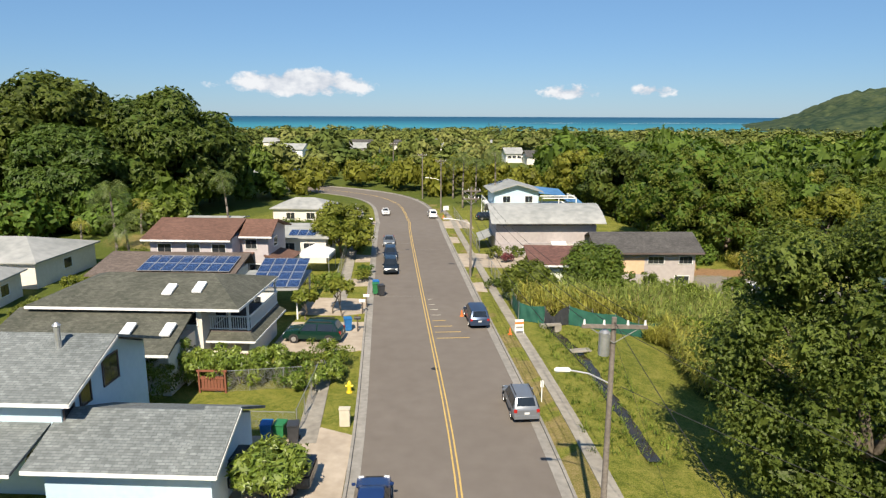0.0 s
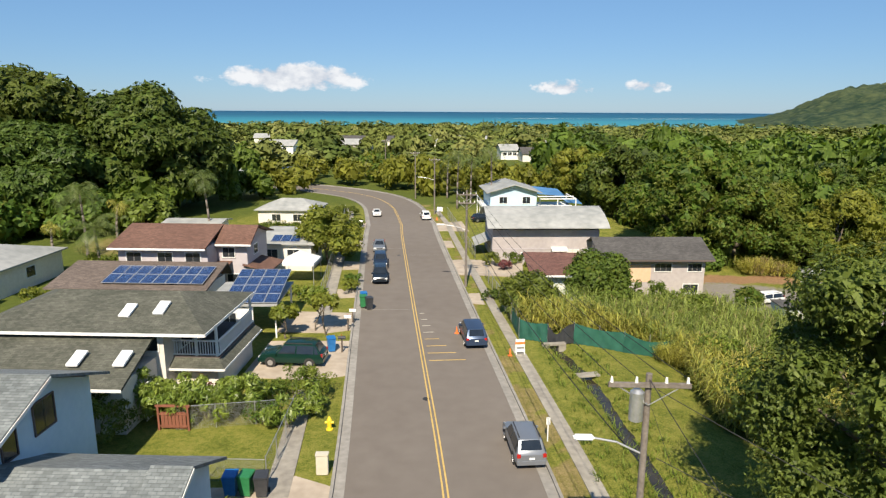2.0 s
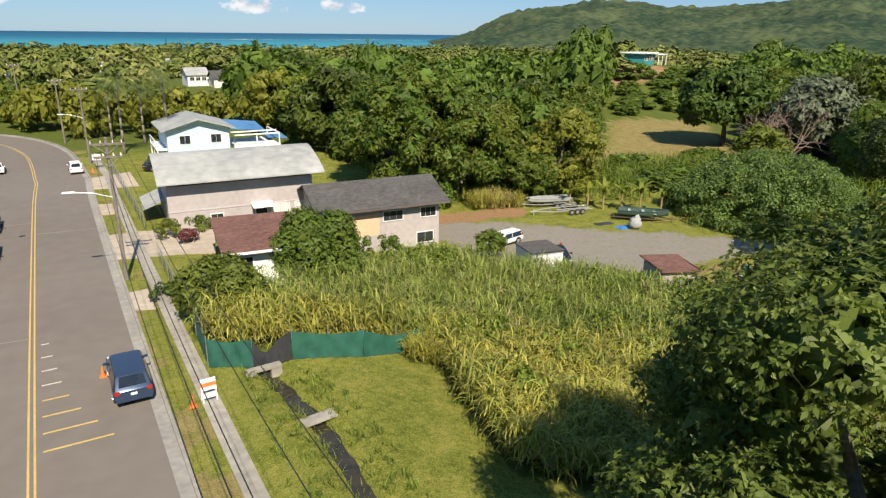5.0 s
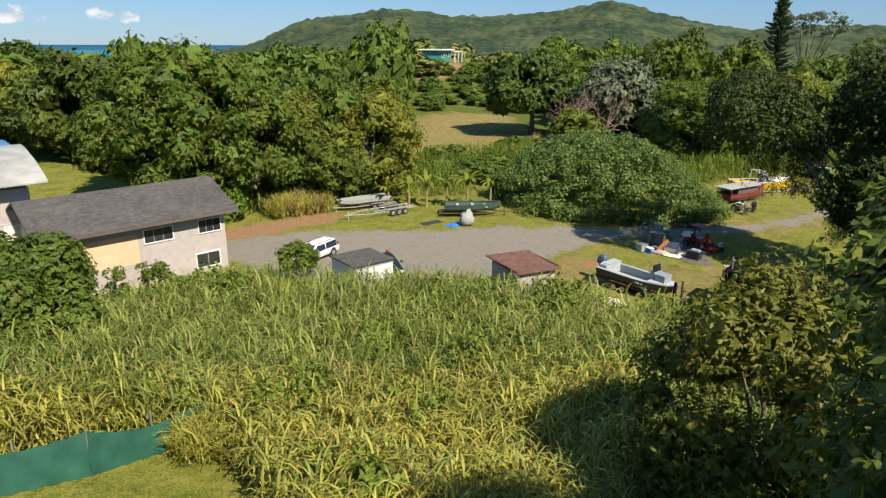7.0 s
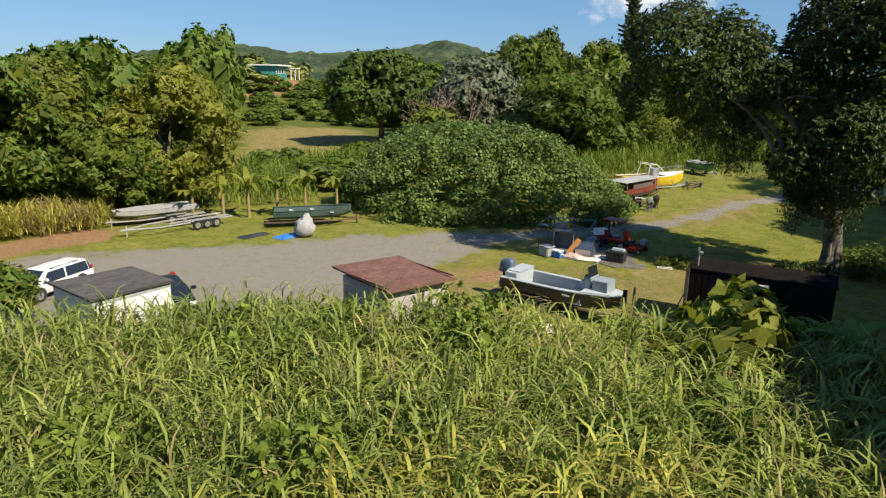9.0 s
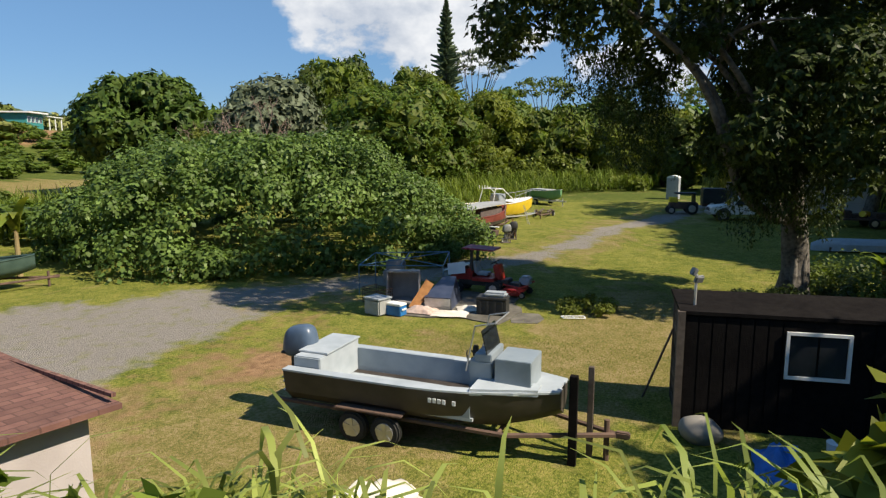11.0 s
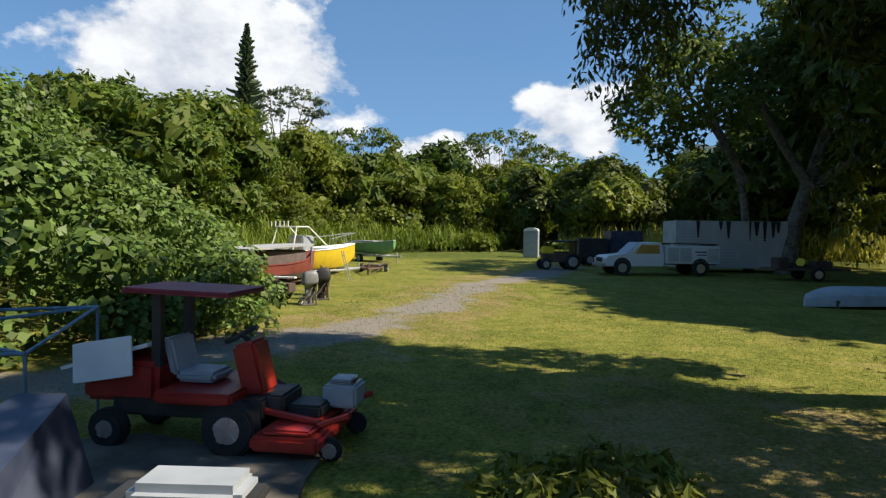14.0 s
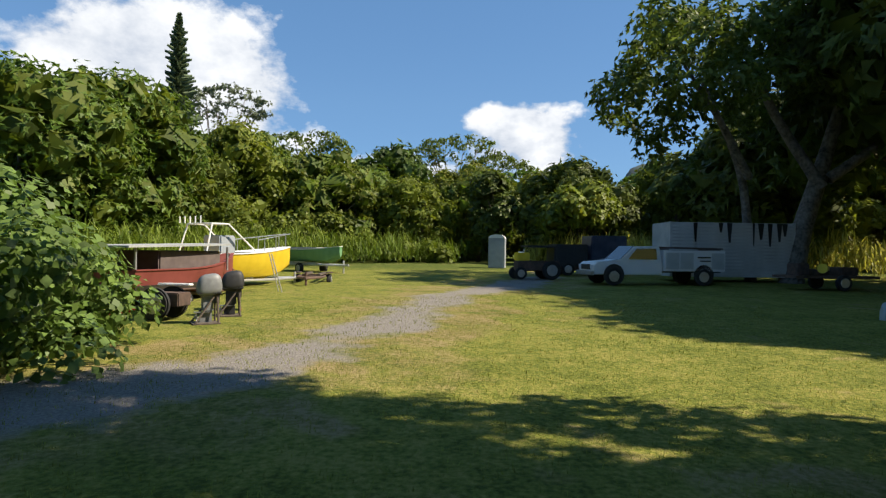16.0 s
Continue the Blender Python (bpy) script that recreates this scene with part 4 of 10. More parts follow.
for bx, by, bz_, r in ((-1.4, 0.6, 6.6, 0.26), (0.8, 0.6, 7.4, 0.30), (-0.8, 3.0, 8.4, 0.20), (-3.0, 3.2, 8.8, 0.17), (-5.4, 6.4, 10.0, 0.15), (-3.4, 5.6, 9.6, 0.14)):
    b = Vector((bx, by, bz_))
    bough(bm, [(0.0, 0.15, 2.8, r * 1.0), (bx * 0.3, by * 0.3 + 0.1, 3.9, r), (bx * 0.62, by * 0.58, bz_ * 0.78, r * 0.75), (bx, by, bz_, r * 0.45)], 9)
    for _ in range(5):
        e = b + Vector((rg.normal() * 1.4 - 0.4, rg.normal() * 1.2 + 0.4, rg.uniform(-0.4, 2.4)))
        m_ = b.lerp(e, 0.5) + Vector((0, 0, 0.25))
        bough(bm, [(*b, r * 0.45), (*m_, r * 0.28), (*e, 0.02)], 6)
part("trunk", bm, M["bark_grey"], big, smooth=True)
sprays = []
for k in range(62):      # strands under the crown: one curtain over the lawn, one round the trunk
    if k % 2:
        x = rg.uniform(56.6, 63.6)
        y = 51.2 - (x - 56.2) * 0.3 + rg.normal() * 0.55
        low_z = np.interp(x, [56.6, 58, 62, 63.6], [3.6, 2.2, 1.4, 2.8]) + rg.uniform(0, 1.5)
    else:
        x = rg.uniform(57.6, 61.6)
        y = rg.uniform(43.0, 46.4)
        low_z = rg.uniform(-0.7, 1.2)
    for z in np.arange(low_z, 5.6, 0.3):
        sprays.append((x - BX + rg.normal() * 0.2, y - BY + rg.normal() * 0.2, z - BZ))
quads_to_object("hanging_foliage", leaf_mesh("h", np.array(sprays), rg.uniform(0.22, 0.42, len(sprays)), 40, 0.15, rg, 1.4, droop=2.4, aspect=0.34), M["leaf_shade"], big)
# Most of these trees stand out of view, added only to cast shade.
for x, y, h, r, sd in ((83, 29.5, 20, 8.5, 601), (91, 27.5, 19, 8, 602), (39.5, 31.5, 13, 5.0, 608), (43.5, 34, 13, 5.5, 609), (70, 32.0, 11, 5.5, 610), (44, 31, 11, 6.5, 603), (50, 33, 11, 6.2, 604), (57, 31, 11.5, 6.2, 605), (72, 30, 17, 7.5, 606), (103, 31, 12, 6.5, 607)):
    tree_at(x, y, label="dense dark tree added at the lawn's edge, mostly for shade", leafmat=M["leaf_dark"], seed=sd, height=h, rx=r, ry=r * 0.9, clumps=120, per=50, size=0.6, tri=True, trunk=0.45, clump_r=0.2, low=0.12, under=0.65, hollow=0.4, group="dark trees at the lawn's edge")
MX, MY = 88.5, 35.5
pod = thing("tree", "wide feathery monkeypod tree behind the white container", "tree", (MX, MY, gz(MX, MY)))
rg = np.random.default_rng(440)
cen, rad = [], []
for mx, my, mz, wx, wy, wz, n_ in ((-1.0, 5.0, 9.0, 5.5, 4.0, 3.4, 22), (0.5, -2.0, 10.5, 6.0, 6.0, 3.8, 26), (-1.0, -8.0, 8.0, 5.0, 4.0, 3.6, 16), (2.0, 2.0, 14.0, 5.0, 5.0, 2.6, 16)):
    c_, r_ = lobes_over(rg, n_, wx, wy, wz, 0, 0.34, 0.7, 0.76)
    cen += [p + np.array([mx, my, mz]) for p in c_]
    rad += list(r_)
cen, rad = np.array(cen), np.array(rad)
quads_to_object("crown", tufts(rg, cen, rad, np.array([0, 0, 8.0]), 42000, 0.34, 0.42, 0.5, 0.9, per=6, flat=0.7, shaggy=0.4), M["leaf_near"], pod)
bm = bmesh.new()
for path in (((0, 0, -0.4, 0.62), (0.0, -0.5, 2.4, 0.46), (0.0, -1.3, 5.2, 0.38), (0.2, -2.4, 8.6, 0.26), (0.6, -3.6, 12.0, 0.12)), ((0.6, 1.6, -0.3, 0.30), (0.4, 1.9, 2.4, 0.22), (0.0, 2.6, 5.6, 0.18), (-1.2, 5.0, 9.6, 0.08)),
             ((-0.3, -1.3, 4.6, 0.3), (0.6, 0.6, 8.4, 0.22), (1.6, 2.2, 13.0, 0.1)), ((-0.3, -1.6, 5.0, 0.28), (-0.8, -5.0, 7.4, 0.2), (-1.4, -8.5, 9.0, 0.1)), ((-0.7, 2.4, 5.0, 0.2), (-2.4, 4.6, 7.4, 0.14), (-3.6, 6.6, 9.4, 0.06))):
    bough(bm, path, 12)
part("trunk", bm, M["bark_grey"], pod, smooth=True)
# The next two are unseen trees, added so their shade reaches the lawn.
tree_at(80, 24, label="dense dark tree added out of view to shade the lawn", leafmat=M["leaf_dark"], seed=45, height=14, rx=9, ry=7, clumps=150, per=70, size=0.5, trunk=0.5, clump_r=0.18, low=0.15, under=0.6)
tree_at(72, 22, label="dense dark tree added out of view to shade the lawn", leafmat=M["leaf_dark"], seed=46, height=12, rx=7, ry=7, clumps=120, per=70, size=0.5, trunk=0.5, clump_r=0.2, low=0.1, under=0.6)

# dark mango with a bare trunk, its grey-green neighbour and a dead tree
tree_at(95, 106, label="dark mango tree with a short bare trunk beside the field", leafmat=M["leaf_dark"], seed=47, height=13, rx=7.5, ry=7, clumps=110, per=50, size=0.7, trunk=0.5, clump_r=0.2, low=0.16, under=0.45)
tree_at(99, 92, label="grey-green tree with a smooth feathery dome", leafmat=M["leaf_grey"], seed=48, height=12, rx=7, ry=6.5, clumps=110, per=55, size=0.6, trunk=0.35, clump_r=0.22, low=0.0, under=0.6, hollow=0.75)
t = thing("dead_tree", "bare brown dead tree with fine branches", "tree", (90, 88.5, gz(90, 88.5)))
rg = np.random.default_rng(77)
bm = bmesh.new()
M["dead"] = material("dead brown twigs", (0.17, 0.115, 0.09), (0.30, 0.22, 0.18), 0.95, grain=3, coarse=0.6)


def twig(a, d, ln, r, depth):
    b = a + d * ln
    tube(bm, a, b, r, r * 0.6, 5, cap=False)
    if depth:
        for _ in range(3):
            e = (d + Vector(rg.normal(size=3)) * 0.55 + Vector((0, 0, 0.12))).normalized()
            twig(a.lerp(b, rg.uniform(0.6, 1.0)), e, ln * rg.uniform(0.6, 0.8), r * 0.58, depth - 1)


for k in range(6):
    a = k * 1.05
    twig(Vector((0, 0, 0.8)), Vector((math.cos(a) * 0.7, math.sin(a) * 0.7, 0.75)).normalized(), 3.0, 0.1, 4)
tube(bm, (0, 0, -0.3), (0, 0, 1.2), 0.25, 0.18, 8)
part("branch", bm, M["dead"], t)
t.scale = (1.3, 1.3, 1.3)


# Cook pines and flat-topped albizias
def cook_pine(x, y, h, label, seed, z=None, tiers=34, r=2.0):
    rng = np.random.default_rng(seed)
    t = thing("pine_tree", label, "pine", (x, y, gz(x, y) if z is None else z), group="pines")
    part("trunk", tube(bmesh.new(), (0, 0, -0.3), (0, 0, h * 0.98), 0.22 * h / 20, 0.03, 8), M["bark"], t)
    quads = []
    for i in range(tiers):
        u = i / tiers
        zz = h * (0.12 + 0.87 * u)
        rr = r * (1 - u) ** 0.8 * rng.uniform(0.85, 1.1) + 0.12
        for k in range(5):
            a = k * 1.257 + i * 0.7 + rng.normal() * 0.2
            d = np.array([math.cos(a), math.sin(a), 0])
            s = np.array([-d[1], d[0], 0])
            L = rr * rng.uniform(0.6, 1.1)
            for j in range(4):
                f0, f1 = j / 4, (j + 1) / 4
                a0, a1 = d * L * f0 + [0, 0, zz - 0.16 * L * f0 + 0.3 * L * f0 ** 2], d * L * f1 + [0, 0, zz - 0.16 * L * f1 + 0.3 * L * f1 ** 2]
                w = (0.09 + 0.07 * r / 2) * (1.0 if j < 3 else 0.7)
                quads.append(np.array([a0 - s * w, a0 + s * w, a1 + s * w * 0.8, a1 - s * w * 0.8]))
                quads.append(np.array([a0 + [0, 0, w], a1 + [0, 0, w * 0.8], a1 - [0, 0, w * 0.8], a0 - [0, 0, w]]))
    quads_to_object("needles", np.array(quads), M["leaf_pine"], t)
    return t


cook_pine(126.0, 80.5, 26.3, "tall slender Cook pine rising over the woods", 90, tiers=72, r=4.3)
for i, (x, y, h) in enumerate(((16, 520, 15), (25, 522, 14), (92, 540, 13), (98, 540, 14), (135, 545, 12), (190, 700, 12), (-55, 540, 9))):
    cook_pine(x, y, h, "distant slender pine near the shore", 91 + i, tiers=16, r=2.4)
for i, (x, y, h, r) in enumerate(((134, 78, 20.5, 6.0), (140, 69, 16.2, 6.0), (142, 50.5, 16.2, 7.0), (150, 44, 15, 5.5))):
    tree_at(x, y, label="flat-topped albizia tree with layered feathery branches", leafmat=M["leaf_grey"] if i == 0 else M["leaf_near"], seed=95 + i, height=h, rx=r, ry=r, clumps=90, per=36, size=0.34, trunk=0.2, lobe=0.2, low=0.72, flat=0.3, under=0.6, tips=14, shaggy=0.7, core=0, group="albizia trees")
tree_at(109, 41.5, label="small light-green tree on the edge of the lawn", leafmat=M["leaf_light"], seed=99, height=6.4, rx=3.2, ry=3.0, clumps=60, per=60, size=0.4, trunk=0.15, clump_r=0.24, low=0.3, under=0.5)
tree_at(115, 47.8, label="column of dark creeper over a dead trunk", leafmat=M["leaf_dark"], seed=98, height=9.0, rx=1.7, ry=1.7, clumps=70, per=50, size=0.4, trunk=0.3, clump_r=0.4, low=0.0, under=0.95, hollow=0.7)


# thicket beside the lot
def thicket(name, label, outline_pts, height, leafmat, seed, clumps, per, size, category="shrub", slope=0.75):
    rng = np.random.default_rng(seed)
    xs_, ys_ = [p[0] for p in outline_pts], [p[1] for p in outline_pts]
    c, r = [], []
    edge = outline_pts + outline_pts[:1]
    while len(c) < clumps:
        x, y = rng.uniform(min(xs_), max(xs_)), rng.uniform(min(ys_), max(ys_))
        if not inside(x, y, outline_pts):
            continue
        d = float(near_line(np.array(x), np.array(y), edge))
        top = height * min(1.0, 0.34 + 0.7 * (d / (height * slope)) ** 0.65) * (1 + 0.1 * math.sin(x * 1.1) * math.cos(y * 0.9)) * (1 - 0.72 * math.exp(-((x - 69.3) ** 2 + (y - 58.6) ** 2) / 12))
        z = top * (rng.uniform(0.05, 1.0) if d < height * 0.4 else rng.uniform(0.75, 1.0))
        c.append((x, y, gz(x, y) + z))
        r.append(rng.uniform(0.6, 1.1))
    t = thing(name, label, category, (0, 0, 0))
    o = np.array([np.mean(xs_), np.mean(ys_), gz(np.mean(xs_), np.mean(ys_))])
    t.location = o
    c, r = np.array(c) - o, np.array(r)
    seeds = c[rng.choice(len(c), max(2, clumps // 60), replace=False)]
    near = np.argmin(np.linalg.norm(c[:, None, :2] - seeds[None, :, :2], axis=2), 1)
    for b in range(len(seeds)):      # the bushes that have grown into one another
        m_ = near == b
        if m_.any():
            fine = c[m_].mean(0)[0] + o[0] > 63 and c[m_].mean(0)[1] + o[1] < 64 and size < 0.3      # small leaves of the bushes beside the track
            quads_to_object("bush", leaf_mesh("t", c[m_], r[m_], int(per * 2.2) if fine else per, size * (0.62 if fine else 0.9), rng, 0.85, aspect=0.8, droop=0.4, up=0.5, ruffle=0.42), leafmat, t)
    return t


THICKET = [(55.2, 71), (56.8, 65.6), (59.2, 61.4), (61.6, 59.2), (65.0, 57.5), (67.5, 57.2), (69.8, 59.8), (72.5, 64.5), (78, 70), (76, 80), (66, 82), (58, 78)]
thicket("thicket", "dense glossy dark-green thicket beside the gravel lot", THICKET, 5.5, M["leaf_thicket"], 51, 820, 130, 0.24, slope=1.05)
thicket("undergrowth", "tangle of shrubs at the foot of the woods", [(111, 50), (113, 66), (104, 72), (90, 72), (88, 70), (102, 66), (109, 58)], 3.6, M["leaf_mid"], 52, 150, 60, 0.4)
thicket("undergrowth", "low dark shrubs at the great tree's foot", [(59.4, 41.5), (60.6, 43.6), (63.6, 44.0), (65.0, 42.4), (63.5, 40.0), (60.5, 39.8)], 0.6, M["leaf_near"], 53, 50, 60, 0.16)
thicket("undergrowth", "tangle of shrubs along the lot's far edge", [(26, 83), (34, 84.5), (36, 90), (30, 93), (25, 90)], 3.2, M["leaf_mid"], 54, 90, 60, 0.36)
thicket("undergrowth", "tangle of dark shrubs under the near trees", [(22, 31.5), (33, 30), (42, 33), (48, 38), (44, 39), (36, 38.5), (28, 37), (22, 36)], 2.6, M["leaf_near"], 55, 260, 80, 0.22)

# ---- cane grass ----
def blades(rng, base, height, lean, length, width, seg=4, curl=1.0):
    """Arching blades as strips: base points (k, 3) -> quads."""
    k = len(base)
    a = rng.uniform(0, 2 * math.pi, k)
    out = np.stack([np.cos(a), np.sin(a), np.zeros(k)], -1)
    side = np.stack([-np.sin(a), np.cos(a), np.zeros(k)], -1)
    th = lean
    p = base.copy()
    rows = []
    step = length / seg
    for i in range(seg + 1):
        w = width * (0.55 + 0.45 * math.sin(min(1, (i + 0.6) / seg * 1.1) * math.pi)) if i < seg else width * 0.08
        rows.append((p - side * (w * 0.5)[:, None] if not np.isscalar(w) else p - side * w * 0.5, p + side * (w * 0.5)[:, None] if not np.isscalar(w) else p + side * w * 0.5))
        p = p + (out * np.sin(th)[:, None] + np.array([0, 0, 1]) * np.cos(th)[:, None]) * step[:, None]
        th = np.minimum(th + curl * rng.uniform(0.25, 0.6, k), 2.6)
    q = [np.stack([rows[i][0], rows[i][1], rows[i + 1][1], rows[i + 1][0]], 1) for i in range(seg)]
    return q


# strips stay joined, so each blade is one island
def strip_object(name, quads_list, mat):
    """quads_list: for each blade group, a list of segment quads of equal length."""
    seg = len(quads_list)
    k = len(quads_list[0])
    rows = [np.stack([q[:, 0], q[:, 1]], 1) for q in quads_list] + [np.stack([quads_list[-1][:, 3], quads_list[-1][:, 2]], 1)]
    v = np.stack(rows, 1).reshape(-1, 3)
    base = np.arange(k)[:, None] * (2 * (seg + 1))
    f = np.stack([np.concatenate([base + 2 * i, base + 2 * i + 1, base + 2 * i + 3, base + 2 * i + 2], 1) for i in range(seg)], 1).reshape(-1, 4)
    me = bpy.data.meshes.new(name)
    me.vertices.add(len(v))
    me.vertices.foreach_set("co", v.astype(np.float32).ravel())
    me.loops.add(f.size)
    me.loops.foreach_set("vertex_index", f.astype(np.int32).ravel())
    me.polygons.add(len(f))
    me.polygons.foreach_set("loop_start", np.arange(0, f.size, 4, dtype=np.int32))
    me.update(calc_edges=True)
    me.materials.append(mat)
    me.shade_smooth()
    return new(name, me)


def field(name, label, area, stalks, leaves, mat, seed, tall=1.5, blade=(0.5, 1.0), width=(0.022, 0.045), edge_low=0.6, category="grass", curl=1.0, seg=4, low=0.05, spread=0.09):
    rng = np.random.default_rng(seed)
    xs_, ys_ = [p[0] for p in area], [p[1] for p in area]
    pts = np.stack([rng.uniform(min(xs_), max(xs_), stalks * 5), rng.uniform(min(ys_), max(ys_), stalks * 5)], -1)
    pts = pts[inside(pts[:, 0], pts[:, 1], area)][:stalks]
    x, y = np.repeat(pts[:, 0], leaves), np.repeat(pts[:, 1], leaves)
    k = len(x)
    g = ground_z(x, y)
    edge = near_line(x, y, area + area[:1])
    h = tall * (edge_low + (1 - edge_low) * sstep(0, 3, edge)) * (1 + 0.24 * fractal(x, y, 7.0, 2.0)) * np.repeat(rng.uniform(0.75, 1.15, len(pts)), leaves)
    f = rng.uniform(low, 1.0, k) ** 0.8 if tall > 0.05 else np.zeros(k)
    base = np.stack([x + rng.normal(scale=spread, size=k), y + rng.normal(scale=spread, size=k), g + h * f], -1)
    q = blades(rng, base, h, rng.uniform(0.05, 0.8, k), rng.uniform(*blade, k) * (0.8 + 0.3 * f), rng.uniform(*width, k), seg, curl)
    return tagged(strip_object(name, q, mat), label, category, kind="stuff")


CANE_SOUTH = [(17.0, 40), (22, 38), (29, 38.6), (31.5, 40.5), (33.5, 44.5), (31, 48.4), (24, 52), (18, 54.5), (12, 56.5), (6.5, 55.6), (6.5, 52.7), (13.9, 52.2), (17.6, 53.4), (18.2, 50.5), (17.4, 46)]
CANE_NORTH = [(31, 39), (36, 38.5), (43, 39.5), (44.0, 42.5), (42.0, 45), (40.5, 48.6), (40.3, 50.5), (40.3, 53.0), (37.6, 54.8), (36.6, 57), (33.5, 60.5), (30.4, 62.1), (28, 65), (26, 68), (20, 67.5), (14, 62), (8, 58.5), (5.5, 55.5), (12, 54.5), (18, 52), (24, 50), (30, 47), (32.5, 44)]
field("cane_grass", "tall yellow-green cane grass filling the vacant plot", CANE_SOUTH, 2700, 8, M["cane"], 61, tall=2.1, blade=(0.8, 1.5), width=(0.04, 0.085), edge_low=0.92, seg=4, curl=1.7)
field("cane_grass", "tall green cane grass towards the gravel lot", CANE_NORTH, 4100, 8, M["cane_green"], 163, tall=2.0, blade=(0.8, 1.5), width=(0.04, 0.08), edge_low=0.92, seg=3, curl=1.9)
field("cane_grass", "grass spilling over the end of the green fence", [(16.3, 50.9), (18.6, 49.8), (19.2, 53.0), (16.6, 52.2)], 240, 8, M["cane"], 161, tall=1.0, blade=(0.6, 1.1), width=(0.03, 0.06), edge_low=1.0, seg=3, curl=1.3)
field("cane_grass", "broad green blades standing among the cane grass", CANE, 1100, 7, M["cane_green"], 162, tall=2.3, blade=(1.0, 1.7), width=(0.04, 0.075), edge_low=0.9, seg=4, curl=1.9)
field("dry_cane", "dry straw-coloured stalks among the cane grass", CANE, 1700, 5, M["cane_dry"], 62, tall=2.0, width=(0.025, 0.06), seg=3)
field("guinea_grass", "tall green grass along the edge of the woods", [(80, 66), (92, 63), (104, 59), (113, 50), (118, 54), (112, 66), (98, 74), (82, 76)], 2600, 5, M["weed"], 63, tall=1.9, blade=(0.7, 1.4), width=(0.05, 0.09), seg=2, curl=1.6)
field("guinea_grass", "tall green grass behind the container", [(92, 27), (106, 20), (118, 26), (116, 44), (108, 46), (100, 40), (94, 33)], 2200, 5, M["cane"], 64, tall=2.0, blade=(0.7, 1.4), width=(0.05, 0.09), seg=2, curl=1.6)
field("guinea_grass", "tall green grass behind the boat trailers", [(35, 85.5), (48, 85.5), (57, 79), (60, 84), (74, 84), (84, 92), (70, 100), (40, 96)], 2800, 5, M["weed"], 65, tall=1.7, blade=(0.7, 1.4), width=(0.05, 0.09), seg=2, curl=1.6)
field("guinea_grass", "tall green cane standing among the dry reeds", [(36, 82.6), (42.0, 82.4), (43, 85), (36, 86)], 240, 8, M["cane"], 166, tall=2.2, blade=(0.7, 1.3), width=(0.03, 0.06))
field("dry_reeds", "dry brown reeds at the lot's far edge", [(37, 82.8), (41.0, 82.5), (42, 85), (37, 86)], 130, 8, M["cane_dry"], 66, tall=2.1, blade=(0.6, 1.2), width=(0.03, 0.06))
field("lawn_grass", "short lawn grass with worn dry tips", [(53, 48), (60, 44), (76, 43), (80, 50), (76, 56.5), (66, 56.8), (60, 58.5), (56, 58.8), (52, 54)], 12000, 3, M["lawn_blade"], 67, tall=0.02, blade=(0.03, 0.08), width=(0.006, 0.012), seg=1, spread=0.05)
field("lawn_grass", "short lawn grass on the camera's side of the lot", [(46, 46.5), (53, 47), (53, 56), (48, 57), (47, 54), (49, 50)], 6000, 3, M["lawn_blade"], 68, tall=0.02, blade=(0.03, 0.08), width=(0.006, 0.012), seg=1, spread=0.05)
field("creek_weeds", "lush weeds along the creek banks", [(8.2, 30), (13.0, 30), (12.4, 44), (11.4, 50), (7.6, 50.5), (7.8, 44)], 380, 7, M["weed"], 69, tall=0.12, blade=(0.2, 0.55), width=(0.02, 0.05), seg=3)
field("lot_edge_grass", "ragged grass along the edge of the vacant lawn", [(7.9, 30), (16.5, 30), (17.2, 50.5), (8.3, 50.3)], 1500, 4, M["lawn_blade"], 70, tall=0.03, blade=(0.06, 0.2), width=(0.012, 0.03), seg=1)


rg = np.random.default_rng(640)
for k in range(64):      # soft shrubs and vines that have come up through the cane
    x, y = rg.uniform(19, 41), rg.uniform(40, 66)
    if not inside(x, y, CANE) or near_line(np.array(x), np.array(y), CANE + CANE[:1]) < 1.2:
        continue
    h, w = rg.uniform(2.2, 3.1), rg.uniform(0.7, 1.5)
    feathery = rg.uniform() < 0.5
    tree_at(x, y, label="feathery grey-green weed shrub among the cane grass" if feathery else "bright leafy vine heaped over the cane grass", leafmat=M["leaf_mid"] if feathery else M["weed"], seed=640 + k, height=h, rx=w, ry=w, clumps=24, per=44 if feathery else 26,
            size=0.1 if feathery else 0.2, trunk=0.03, lobe=0.42, low=0.3, under=0.6, aspect=0.22 if feathery else 0.7, droop=0.8, ruffle=0.7, shaggy=0.5, core=0, tips=3, name="shrub", category="shrub", group="weed shrubs in the cane")


def banana(x, y, h, seed, mat="weed", group="banana plants"):
    """A banana plant: a fleshy stem and arching torn blades."""
    rng = np.random.default_rng(seed)
    t = thing("banana_plant", "banana plant with broad arching leaves", "banana plant", (x, y, gz(x, y)), group=group)
    part("stem", tube(bmesh.new(), (0, 0, -0.1), (0, 0, h * 0.62), 0.13, 0.08, 9), M["cane_dry"], t)
    for k in range(8):
        base = np.array([[0.0, 0.0, h * 0.55]])
        q = blades(rng, base, None, np.array([rng.uniform(0.15, 0.7)]), np.array([h * rng.uniform(0.55, 0.75)]), np.array([0.42]), 6, 0.75)
        ob = strip_object("leaf", q, M[mat])
        ob.parent = t
    return t


